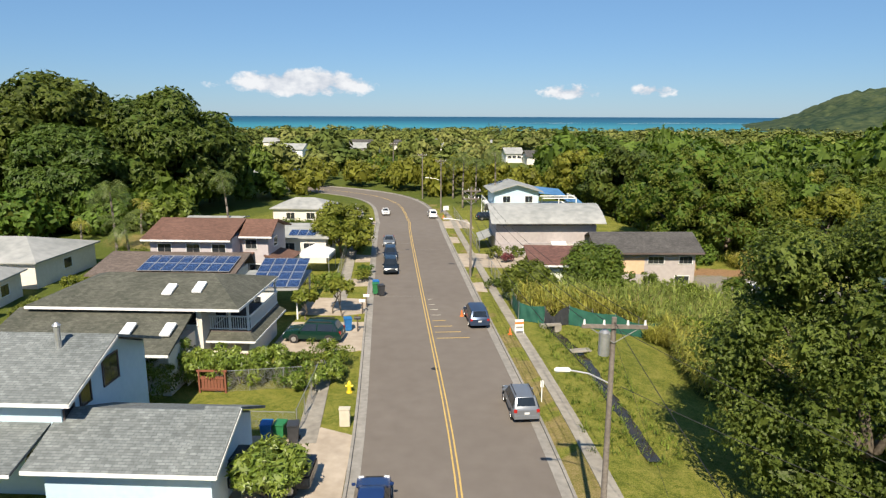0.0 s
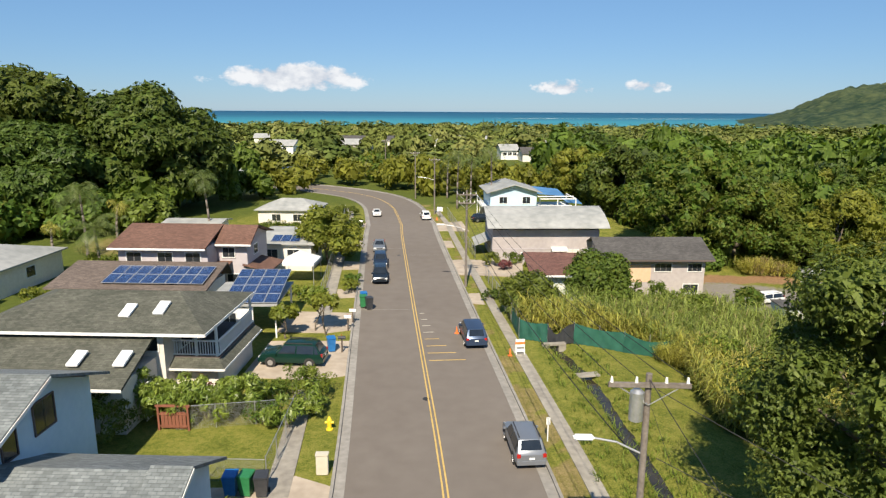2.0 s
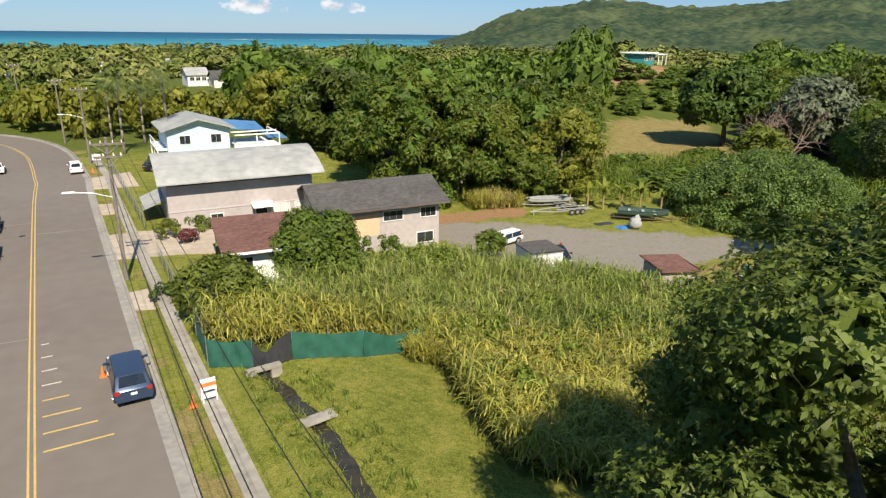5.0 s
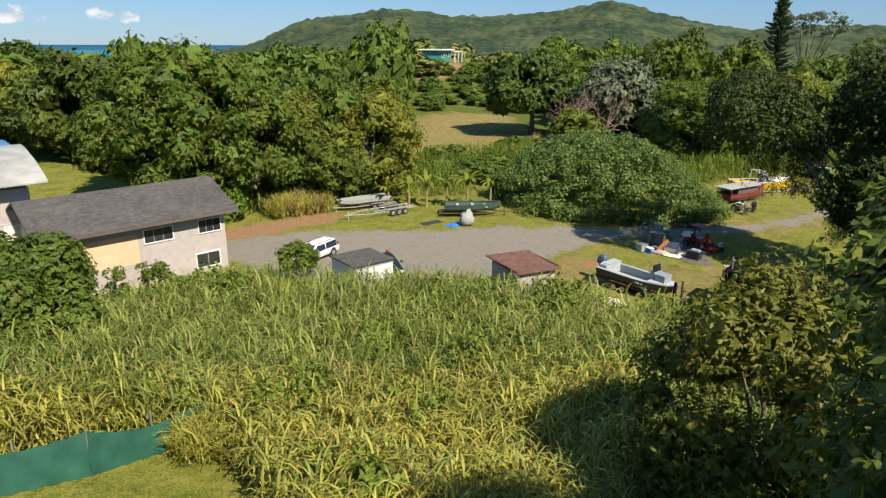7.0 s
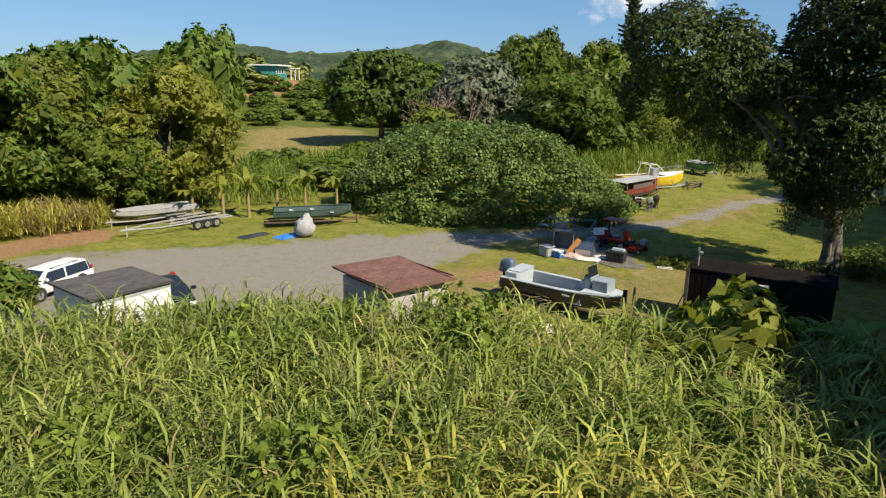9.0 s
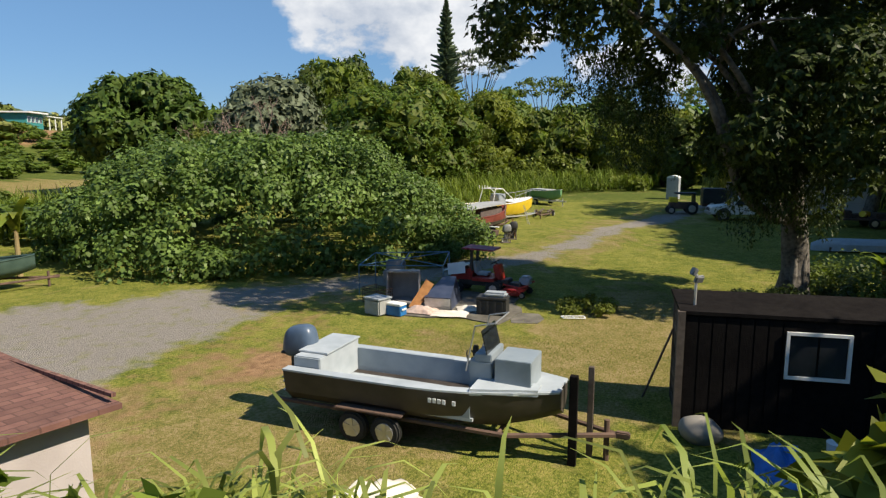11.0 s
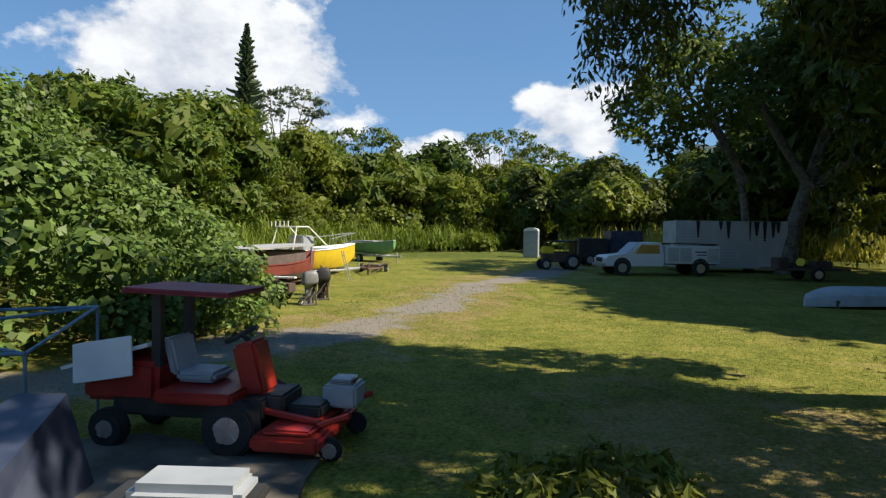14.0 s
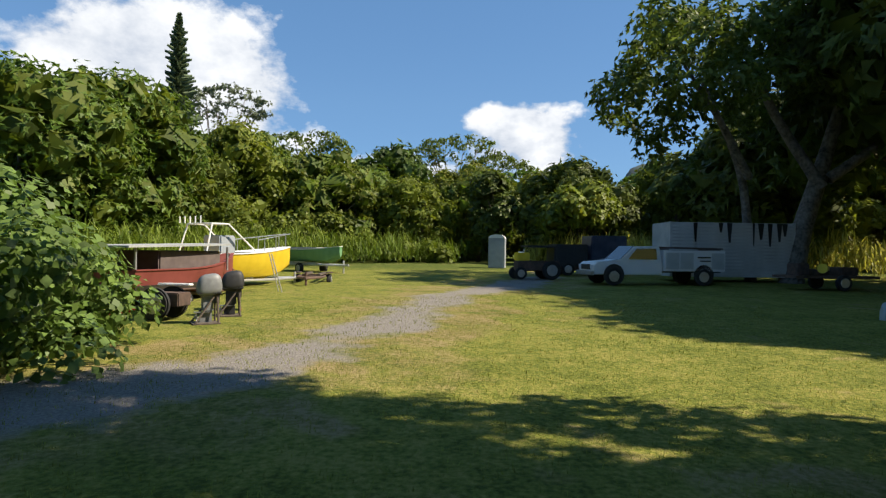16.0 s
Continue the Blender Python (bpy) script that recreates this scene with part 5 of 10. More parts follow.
for i, (x, y, h) in enumerate(((48.8, 80.2, 3.2), (50.2, 79.2, 3.6), (51.8, 78.0, 3.4), (53.2, 76.6, 3.9), (54.6, 74.8, 3.6), (47.2, 81.4, 2.8), (30.5, 81.5, 1.8), (36.6, 43.6, 2.6), (62.8, 40.8, 1.8), (41.2, 40.6, 3.2), (43.0, 42.0, 3.0), (38.6, 40.2, 2.8))):
    banana(x, y, h, 500 + i, "leaf_light" if i < 6 else "weed")

tree_at(41.3, 44.7, label="bushy breadfruit sapling with large lobed bright leaves", leafmat=M["leaf_light"], seed=881, height=3.4, rx=2.1, ry=1.8, clumps=40, per=26, size=0.55, trunk=0.08, clump_r=0.3, low=0.0, under=0.7, aspect=0.75, droop=0.6, ruffle=0.5)
tree_at(30.2, 68.2, label="small light-green sapling at the gravel's edge", leafmat=M["leaf_mid"], seed=882, height=2.4, rx=1.3, ry=1.1, clumps=30, per=40, size=0.16, trunk=0.05, clump_r=0.3, low=0.1, under=0.6)

# ---- houses ----
def shingle_material(name, low, high, course=0.14, tab=0.33):
    m = material(name, low, high, 0.95, grain=3.5, coarse=0.45, bump=0.3, bump_scale=30)
    n, l = m.node_tree.nodes, m.node_tree.links
    tc, bt, mp = n.new("ShaderNodeTexCoord"), n.new("ShaderNodeTexBrick"), n.new("ShaderNodeMapping")
    l.new(tc.outputs["Object"], mp.inputs[0])
    l.new(mp.outputs[0], bt.inputs["Vector"])
    bt.inputs["Scale"].default_value = 1.0
    bt.inputs["Brick Width"].default_value, bt.inputs["Row Height"].default_value = tab, course
    bt.inputs["Mortar Size"].default_value = 0.012
    bt.inputs["Color1"].default_value, bt.inputs["Color2"].default_value = (0.78, 0.78, 0.78, 1), (1.18, 1.18, 1.18, 1)
    bt.inputs["Mortar"].default_value = (0.6, 0.6, 0.6, 1)
    mix = n.new("ShaderNodeMix")
    mix.data_type, mix.blend_type = "RGBA", "MULTIPLY"
    mix.inputs["Factor"].default_value = 1.0
    b = n["Principled BSDF"]
    old = b.inputs["Base Color"].links[0].from_socket
    l.new(old, mix.inputs["A"])
    l.new(bt.outputs["Color"], mix.inputs["B"])
    l.new(mix.outputs["Result"], b.inputs["Base Color"])
    return m


def islands(name, bm, mat, parent):
    """Each loose piece of a bmesh becomes a part of its own."""
    left = set(bm.verts)
    while left:
        todo, piece = [left.pop()], set()
        while todo:
            v = todo.pop()
            piece.add(v)
            for e in v.link_edges:
                o = e.other_vert(v)
                if o in left:
                    left.discard(o)
                    todo.append(o)
        b2 = bmesh.new()
        at = {v: b2.verts.new(v.co) for v in piece}
        for f in {f for v in piece for f in v.link_faces}:
            b2.faces.new([at[v] for v in f.verts])
        part(name, clean(b2), mat, parent)
    bm.free()


M["sh_blue"] = shingle_material("blue-grey shingles", (0.125, 0.140, 0.142), (0.215, 0.235, 0.235))
M["sh_green"] = shingle_material("mossy grey-green shingles", (0.058, 0.062, 0.046), (0.118, 0.118, 0.094))
M["sh_red"] = shingle_material("red-brown shingles", (0.120, 0.062, 0.044), (0.175, 0.094, 0.068))
M["sh_dark"] = shingle_material("dark charcoal shingles", (0.060, 0.056, 0.054), (0.10, 0.095, 0.09))
M["sh_maroon"] = shingle_material("rusty maroon roofing", (0.115, 0.052, 0.042), (0.20, 0.10, 0.075))
M["sh_pale"] = material("weathered pale metal roofing", (0.24, 0.25, 0.24), (0.39, 0.39, 0.375), 0.7, grain=1.2, coarse=0.25, bump=0.1)
M["w_blue"] = material("pale blue painted wall", (0.46, 0.62, 0.72), (0.54, 0.69, 0.78), 0.8, grain=3, coarse=0.5)
M["w_cream"] = material("cream stucco wall", (0.66, 0.61, 0.54), (0.76, 0.71, 0.64), 0.88, grain=3, coarse=0.5, bump=0.15)
M["w_mauve"] = material("mauve painted siding", (0.42, 0.38, 0.40), (0.50, 0.46, 0.47), 0.85, grain=3, coarse=0.5)
M["w_pink"] = material("dusty pink stucco wall", (0.35, 0.312, 0.305), (0.45, 0.405, 0.395), 0.88, grain=2.5, coarse=0.35, bump=0.15)
M["w_white"] = material("white painted wall", (0.68, 0.68, 0.66), (0.80, 0.80, 0.78), 0.8, grain=3, coarse=0.5)
M["w_brown"] = material("brown timber, also painted eave shade", (0.085, 0.065, 0.06), (0.14, 0.11, 0.10), 0.85, grain=4, coarse=0.6)
M["w_salmon"] = material("unpainted salmon patch", (0.62, 0.40, 0.25), (0.70, 0.48, 0.32), 0.88, grain=3, coarse=0.6)
M["trim"] = material("white trim paint", (0.74, 0.74, 0.72), (0.83, 0.83, 0.81), 0.55, grain=4, coarse=0.8)
M["glass"] = material("dark window glass", (0.018, 0.022, 0.026), (0.035, 0.04, 0.045), 0.08, grain=2, coarse=0.5, spec=0.8)
M["metal"] = material("galvanised metal", (0.38, 0.39, 0.40), (0.55, 0.56, 0.57), 0.42, metal=0.7, grain=8, coarse=1.2)
M["frame_grey"] = material("aluminium frame", (0.5, 0.5, 0.5), (0.62, 0.62, 0.62), 0.4, metal=0.6, grain=5, coarse=1)
M["skin"] = material("translucent white skylight dome", (0.78, 0.80, 0.80), (0.88, 0.88, 0.88), 0.3, grain=3, coarse=0.6)


def solar_material():
    m = material("solar cells", (0.012, 0.025, 0.085), (0.022, 0.045, 0.13), 0.16, grain=3, coarse=0.7, spec=0.7)
    n, l = m.node_tree.nodes, m.node_tree.links
    tc, bt = n.new("ShaderNodeTexCoord"), n.new("ShaderNodeTexBrick")
    l.new(tc.outputs["Object"], bt.inputs["Vector"])
    bt.offset = 0.0
    bt.inputs["Scale"].default_value = 1.0
    bt.inputs["Brick Width"].default_value, bt.inputs["Row Height"].default_value, bt.inputs["Mortar Size"].default_value = 0.16, 0.16, 0.006
    bt.inputs["Color1"].default_value = bt.inputs["Color2"].default_value = (1, 1, 1, 1)
    bt.inputs["Mortar"].default_value = (6, 5, 3, 1)
    mix = n.new("ShaderNodeMix")
    mix.data_type, mix.blend_type = "RGBA", "MULTIPLY"
    mix.inputs["Factor"].default_value = 1.0
    b = n["Principled BSDF"]
    l.new(b.inputs["Base Color"].links[0].from_socket, mix.inputs["A"])
    l.new(bt.outputs["Color"], mix.inputs["B"])
    l.new(mix.outputs["Result"], b.inputs["Base Color"])
    return m


M["solar"] = solar_material()


def gable(bm, x0, x1, y0, y1, ze, zr, t=0.14, yr=None):
    """Gable roof with its ridge along x."""
    yr = (y0 + y1) / 2 if yr is None else yr
    slab(bm, [(x0, y0, ze), (x1, y0, ze), (x1, yr, zr), (x0, yr, zr)], t)
    slab(bm, [(x0, yr, zr), (x1, yr, zr), (x1, y1, ze), (x0, y1, ze)], t)
    return clean(bm)


def gable_y(bm, x0, x1, y0, y1, ze, zr, t=0.14, xr=None):
    xr = (x0 + x1) / 2 if xr is None else xr
    slab(bm, [(x0, y0, ze), (xr, y0, zr), (xr, y1, zr), (x0, y1, ze)], t)
    slab(bm, [(xr, y0, zr), (x1, y0, ze), (x1, y1, ze), (xr, y1, zr)], t)
    return clean(bm)


def hip(bm, x0, x1, y0, y1, ze, zr, a0, a1, t=0.14):
    """Hip roof, ridge along x, hips running in by a0 and a1 (0: a gable end)."""
    ym = (y0 + y1) / 2
    slab(bm, [(x0, y0, ze), (x1, y0, ze), (x1 - a1, ym, zr), (x0 + a0, ym, zr)], t)
    slab(bm, [(x0 + a0, ym, zr), (x1 - a1, ym, zr), (x1, y1, ze), (x0, y1, ze)], t)
    if a0:
        slab(bm, [(x0, y0, ze), (x0 + a0, ym, zr), (x0, y1, ze)], t)
    if a1:
        slab(bm, [(x1, y0, ze), (x1, y1, ze), (x1 - a1, ym, zr)], t)
    return clean(bm)


def walls(bm, x0, x1, y0, y1, z0, z1):
    return box(bm, x0, x1, y0, y1, z0, z1)


def gable_end(bm, x, y0, y1, ze, zr, w=0.15, yr=None):
    """The triangle of wall under a gable, across x."""
    yr = (y0 + y1) / 2 if yr is None else yr
    a = [bm.verts.new(p) for p in ((x, y0, ze), (x, y1, ze), (x, yr, zr))]
    b = [bm.verts.new(p) for p in ((x + w, y0, ze), (x + w, y1, ze), (x + w, yr, zr))]
    bm.faces.new(a)
    bm.faces.new(b[::-1])
    for i in range(3):
        bm.faces.new((a[i], a[(i + 1) % 3], b[(i + 1) % 3], b[i]))
    return clean(bm)


def window(t, x, y, z, w, h, face="s", mullions=1, trim="trim", pane="glass", name="window"):
    """A framed window on a wall that faces south (-y), east (+x) or west (-x); (x, y, z) is the middle of its foot, in the thing's own space."""
    turn = {"s": 0, "e": 90, "w": -90, "n": 180}[face]
    m = pose(x, y, z, 0, 0, turn)
    f = 0.06
    bm = bmesh.new()
    box(bm, -w / 2 - f, w / 2 + f, -0.05, 0.02, -f, 0, m=m)
    box(bm, -w / 2 - f, w / 2 + f, -0.05, 0.02, h, h + f, m=m)
    box(bm, -w / 2 - f, -w / 2, -0.05, 0.02, 0, h, m=m)
    box(bm, w / 2, w / 2 + f, -0.05, 0.02, 0, h, m=m)
    fr = part(name, bm, M[trim], t)
    bm = bmesh.new()
    k = mullions + 1
    for i in range(k):
        a, b = -w / 2 + i * w / k + 0.02, -w / 2 + (i + 1) * w / k - 0.02
        box(bm, a, b, -0.015, 0.01, 0.02, h - 0.02, m=m)
    part("pane", bm, M[pane], fr)
    return fr


def fascia(bm, x0, x1, y, z, h=0.16, w=0.04):
    return box(bm, x0, x1, y - w, y, z - h, z + 0.01)


def solar_array(t, origin, ux, uy, cols, rows, w=1.0, h=1.62, gap=0.03, lift=0.1):
    """Panels in a grid on a sloping plane: origin is the lower left corner, ux and uy run along and up the slope."""
    o, ux, uy = Vector(origin), Vector(ux).normalized(), Vector(uy).normalized()
    nrm = ux.cross(uy).normalized()
    m3 = Matrix((ux, uy, nrm)).transposed().to_4x4()
    cell = frame_me = None
    for r in range(rows):
        for c in range(cols):
            at = o + ux * (c * (w + gap)) + uy * (r * (h + gap)) + nrm * lift
            m = Matrix.Translation(at) @ m3
            if cell is None:
                p = part("solar_panel", boxes((0, w, 0, 0.035, 0, 0.04), (0, w, h - 0.035, h, 0, 0.04), (0, 0.035, 0.035, h - 0.035, 0, 0.04), (w - 0.035, w, 0.035, h - 0.035, 0, 0.04)), M["frame_grey"], t, "aluminium-framed blue solar panel")
                g = part("cell_sheet", boxes((0.035, w - 0.035, 0.035, h - 0.035, 0.005, 0.03)), M["solar"], p)
                frame_me, cell = p.data, g.data
            else:
                p = new("solar_panel", frame_me)
                p["label"] = "aluminium-framed blue solar panel"
                p.parent = t
                g = new("cell_sheet", cell)
                g.parent = p
            p.matrix_basis = m


def row_of(t, name, bm, mat, places):
    """One mesh set out at several places under a thing."""
    first = part(name, bm, mat, t)
    first.location = places[0]
    for p in places[1:]:
        o = new(name, first.data)
        o.parent = t
        o.location = p


# pale blue house beside the start
t = thing("blue_house", "pale blue house with blue-grey shingle roofs and a garage", "house", (-10.8, 27, 0))
t_at = Vector(t.location)
part("wall", boxes((-4.89, 2.2, -3.0, 2.0, -0.3, 2.62), (-17, -4.9, -1.4, 6.0, -0.3, 4.72)), M["w_blue"], t)
bm = gable(bmesh.new(), -5.3, 1.2, -3.75, 2.6, 2.6, 3.85)
part("garage_roof", bm, M["sh_blue"], t, "blue-grey shingle roof")
part("roof", gable(bmesh.new(), 1.15, 2.75, -3.75, 2.6, 2.62, 4.05), M["sh_blue"], t)
part("roof", gable(bmesh.new(), -18, -4.1, -2.05, 6.4, 4.72, 6.35), M["sh_blue"], t)
part("roof", clean(slab(bmesh.new(), [(-19, -4.2, 2.7), (-5.4, -4.2, 2.7), (-5.4, -1.4, 3.5), (-19, -1.4, 3.5)], 0.14)), M["sh_blue"], t)
bm = gable_end(bmesh.new(), -5.05, -1.4, 5.75, 4.7, 6.15)
gable_end(bm, 2.05, -3.0, 1.85, 2.6, 3.75)
islands("gable_wall", bm, M["w_blue"], t)
bm = bmesh.new()
fascia(bm, -5.3, 2.75, -3.75, 2.56)
fascia(bm, -18, -4.1, -2.05, 4.68)
box(bm, -19, -5.4, -4.24, -4.2, 2.52, 2.66)
for y0, z0, y1, z1, x in ((-2.05, 4.66, 2.17, 6.28, -4.12), (-3.75, 2.56, -0.57, 3.98, 2.73)):
    slab(bm, [(x, y0, z0), (x + 0.05, y0, z0), (x + 0.05, y1, z1), (x, y1, z1)], 0.16)
part("fascia", clean(bm), M["trim"], t)
window(t, -4.88, 0.4, 3.6, 0.8, 1.15, "e", 0, trim="w_brown")
window(t, -4.88, 2.6, 3.75, 1.3, 1.3, "e", 1, trim="w_brown")
window(t, -4.88, -0.9, 3.3, 0.7, 0.7, "e", 0, trim="w_brown")
window(t, -6.0, -1.42, 1.0, 1.4, 1.2, "s", 1)
bm = bmesh.new()
tube(bm, (-6.4, 1.2, 5.6), (-6.4, 1.2, 7.05), 0.14)
tube(bm, (-6.4, 1.2, 7.05), (-6.4, 1.2, 7.2), 0.2, 0.06)
part("vent_pipe", bm, M["metal"], t, "galvanised vent pipe with a cap", smooth=False)

t = thing("garden_shed", "low shed with a rusty brown roof", "shed", (-15.2, 20.3, 0))
part("wall", boxes((-2.2, 2.2, -1.2, 1.2, -0.2, 1.9)), M["w_brown"], t)
part("roof", clean(slab(bmesh.new(), [(-2.7, -1.6, 2.3), (2.7, -1.6, 2.2), (2.7, 1.5, 1.95), (-2.7, 1.5, 2.0)], 0.1)), M["sh_maroon"], t)

# cream house with the balcony
t = thing("cream_house", "cream two-storey house with mossy shingle roofs and a white balcony", "house", (-18, 43, 0))
part("wall", boxes((-7.9, 2.6, -3.1, 4.3, -0.3, 4.5), (2.6, 5.2, -2.0, 4.3, -0.3, 2.35), (-8.6, 2.1, -7.0, -3.1, -0.3, 2.85)), M["w_cream"], t)
bm = hip(bmesh.new(), -8.7, 5.3, -3.75, 4.9, 4.5, 5.75, 3.4, 3.2)
part("roof", bm, M["sh_green"], t)
part("roof", clean(slab(bmesh.new(), [(-9.5, -7.6, 2.85), (2.4, -7.6, 2.85), (2.15, -3.1, 4.2), (-9.5, -3.1, 4.2)], 0.14)), M["sh_green"], t)
bm = clean(slab(bmesh.new(), [(2.5, -2.75, 2.0), (5.9, -2.75, 2.0), (5.3, -2.0, 2.38), (2.5, -2.0, 2.38)], 0.1))
slab(bm, [(5.9, -2.75, 2.0), (5.9, 4.4, 2.0), (5.3, 4.4, 2.38), (5.3, -2.0, 2.38)], 0.1)
part("skirt_roof", clean(bm), M["sh_green"], t)
bm = bmesh.new()
fascia(bm, -8.7, 5.3, -3.75, 4.47)
fascia(bm, -9.5, 2.4, -7.6, 2.82)
box(bm, 5.3, 5.34, -3.75, 4.9, 4.31, 4.48)
fascia(bm, 2.5, 5.9, -2.75, 1.98, 0.12)
box(bm, 5.9, 5.94, -2.75, 4.4, 1.88, 1.99)
part("fascia", bm, M["trim"], t)
part("deck", boxes((2.6, 5.4, -2.0, 4.3, 2.36, 2.5)), M["w_brown"], t)
bm = boxes((2.6, 5.4, -2.04, -1.96, 3.4, 3.5), (2.6, 5.4, -2.03, -1.97, 2.55, 2.63), (5.32, 5.4, -1.96, 4.3, 3.4, 3.5), (5.33, 5.39, -1.96, 4.3, 2.55, 2.63))
rail = part("railing", bm, M["trim"], t)
row_of(rail, "baluster", boxes((-0.022, 0.022, -0.022, 0.022, 2.63, 3.4)), M["trim"], [(2.7 + 0.155 * i, -2.0, 0) for i in range(17)] + [(5.36, -1.8 + 0.155 * i, 0) for i in range(39)])
row_of(t, "post", boxes((-0.07, 0.07, -0.07, 0.07, 2.5, 4.45)), M["trim"], [(5.25, -1.98, 0), (4.0, -1.98, 0), (5.25, 4.2, 0)])
window(t, 1.9, -3.12, 3.2, 0.75, 1.0, "s", 0)
window(t, 2.62, 0.0, 2.55, 1.9, 1.8, "e", 1, name="balcony_door")
window(t, 2.62, 2.8, 2.55, 1.5, 1.8, "e", 1)
window(t, 2.42, -5.0, 0.05, 0.85, 2.0, "e", 0, pane="trim", name="side_door")
for x, y, z, rise in ((0.0, -1.75, 5.12, 0.33), (1.9, -1.45, 5.22, 0.33), (-1.0, -5.55, 3.6, 0.35), (1.5, -5.5, 3.62, 0.35)):
    bm = box(bmesh.new(), -0.32, 0.32, -0.62, 0.62, 0, 0.16, bevel=0.03, m=pose(x, y, z, math.degrees(math.atan(rise)), 0, 0))
    part("skylight", bm, M["skin"], t, "raised white skylight")

# mauve house with the red-brown roof
t = thing("mauve_house", "mauve two-storey house with red-brown shingle roofs", "house", (-23, 64, 0))
part("wall", boxes((-5.8, 2.2, -3.7, 4.5, -0.3, 4.9), (2.2, 5.0, -1.5, 4.5, -0.3, 4.9)), M["w_mauve"], t)
part("roof", gable(bmesh.new(), -6.4, 2.3, -4.4, 5.2, 4.9, 6.25), M["sh_red"], t)
part("roof", gable(bmesh.new(), 2.32, 5.6, -2.2, 5.2, 4.88, 6.2, yr=0.4), M["sh_red"], t)
bm = gable_end(bmesh.new(), 4.85, -1.5, 4.5, 4.85, 6.05, yr=0.5)
islands("gable_wall", bm, M["w_mauve"], t)
bm = bmesh.new()
fascia(bm, -6.4, 2.3, -4.4, 4.86)
fascia(bm, 2.32, 5.6, -2.2, 4.84)
box(bm, -5.82, 2.22, -3.73, -3.7, 3.05, 3.15)
part("fascia", bm, M["trim"], t)
for x in (-4.4, -1.6, 0.9):
    window(t, x, -3.72, 3.55, 1.3, 0.8, "s", 1)
window(t, 3.3, -1.52, 3.5, 1.1, 0.9, "s", 1)
window(t, 3.6, -1.52, 1.0, 1.1, 0.9, "s", 1)
window(t, 5.02, 0.9, 3.4, 1.2, 0.9, "e", 1)
part("porch_roof", clean(slab(bmesh.new(), [(4.6, -1.8, 2.9), (7.2, -1.8, 2.35), (7.2, 2.6, 2.35), (4.6, 2.6, 2.9)], 0.12)), M["sh_red"], t)
part("porch_roof", clean(slab(bmesh.new(), [(1.6, -4.0, 2.75), (3.6, -4.0, 2.75), (3.6, -1.5, 3.15), (1.6, -1.5, 3.15)], 0.12)), M["sh_red"], t)

t = thing("brown_roofed_wing", "low house wing with a dull brown roof and solar panels", "house", (-25, 57.3, 0))
part("wall", boxes((-6.3, 5.8, -2.2, 2.6, -0.3, 2.6)), M["w_cream"], t)
M["sh_brown"] = shingle_material("dull brown shingles", (0.105, 0.082, 0.068), (0.165, 0.13, 0.11))
part("roof", gable(bmesh.new(), -7.0, 6.3, -2.9, 3.0, 2.65, 3.75, yr=2.2), M["sh_brown"], t)
slope = Vector((0, 5.1, 1.1)).normalized()
solar_array(t, (-2.6, -2.2, 2.86), (1, 0, 0), slope, 8, 2, 1.02, 1.6)

t = thing("carport", "white-walled carport with a flat roof covered in solar panels", "carport", (-14.4, 54, 0), turn=4)
part("roof", boxes((-3.4, 2.2, -3.4, 3.2, 2.55, 2.68)), M["sh_pale"], t)
part("wall", boxes((-3.2, 0.2, -3.2, -3.05, -0.2, 2.55), (-3.2, -3.05, -3.05, 3.0, -0.2, 2.55)), M["w_white"], t)
row_of(t, "post", boxes((-0.06, 0.06, -0.06, 0.06, -0.2, 2.55)), M["trim"], [(2.0, -3.1, 0), (2.0, 2.9, 0), (0.3, -3.1, 0)])
window(t, -1.4, -3.2, 1.2, 1.0, 0.8, "s", 1)
solar_array(t, (-1.9, -3.2, 2.72), (1, 0, 0), Vector((0, 5.6, 1.0)), 4, 4, 1.0, 1.5, lift=0.05)
for x, y in ((-5.6, -3.4), (-4.0, -3.0)):
    bm = box(bmesh.new(), -0.65, 0.65, -0.6, 0.6, 0, 0.08, bevel=0.02, m=pose(x, y, 3.15, 22, 0, 8))
    p = part("water_heater_panel", bm, M["solar"], t, "dark blue solar water-heating panel")
part("bracket", boxes((-6.1, -5.1, -3.8, -3.0, 2.5, 3.05), (-4.5, -3.5, -3.4, -2.6, 2.5, 3.05)), M["frame_grey"], t)

# further houses on the same side
def small_house(x, y, w, d, h, rise, wall, roof, label, turn=0, z=None, hips=0.0, windows=2, name="house"):
    t = thing(name, label, "house", (x, y, gz(x, y) if z is None else z), turn)
    part("wall", boxes((-w / 2 + 0.45, w / 2 - 0.45, -d / 2 + 0.45, d / 2 - 0.45, -0.5, h)), M[wall], t)
    bm = hip(bmesh.new(), -w / 2, w / 2, -d / 2, d / 2, h, h + rise, hips, hips)
    part("roof", bm, M[roof], t)
    if not hips:
        bm = gable_end(bmesh.new(), w / 2 - 0.6, -d / 2 + 0.45, d / 2 - 0.45, h - 0.02, h + rise * 0.9)
        gable_end(bm, -w / 2 + 0.45, -d / 2 + 0.45, d / 2 - 0.45, h - 0.02, h + rise * 0.9)
        islands("gable_wall", bm, M[wall], t)
    for i in range(windows):
        window(t, -w / 2 + (i + 1) * w / (windows + 1), -d / 2 + 0.44, h - 1.7, 1.3, 1.0, "s", 1)
    if windows:
        window(t, w / 2 - 0.44, 0, h - 1.7, 1.3, 1.0, "e", 1)
    return t


small_house(-45.6, 64, 13, 11, 2.7, 1.5, "w_cream", "sh_pale", "low cream house with a pale grey hip roof", hips=4.5)
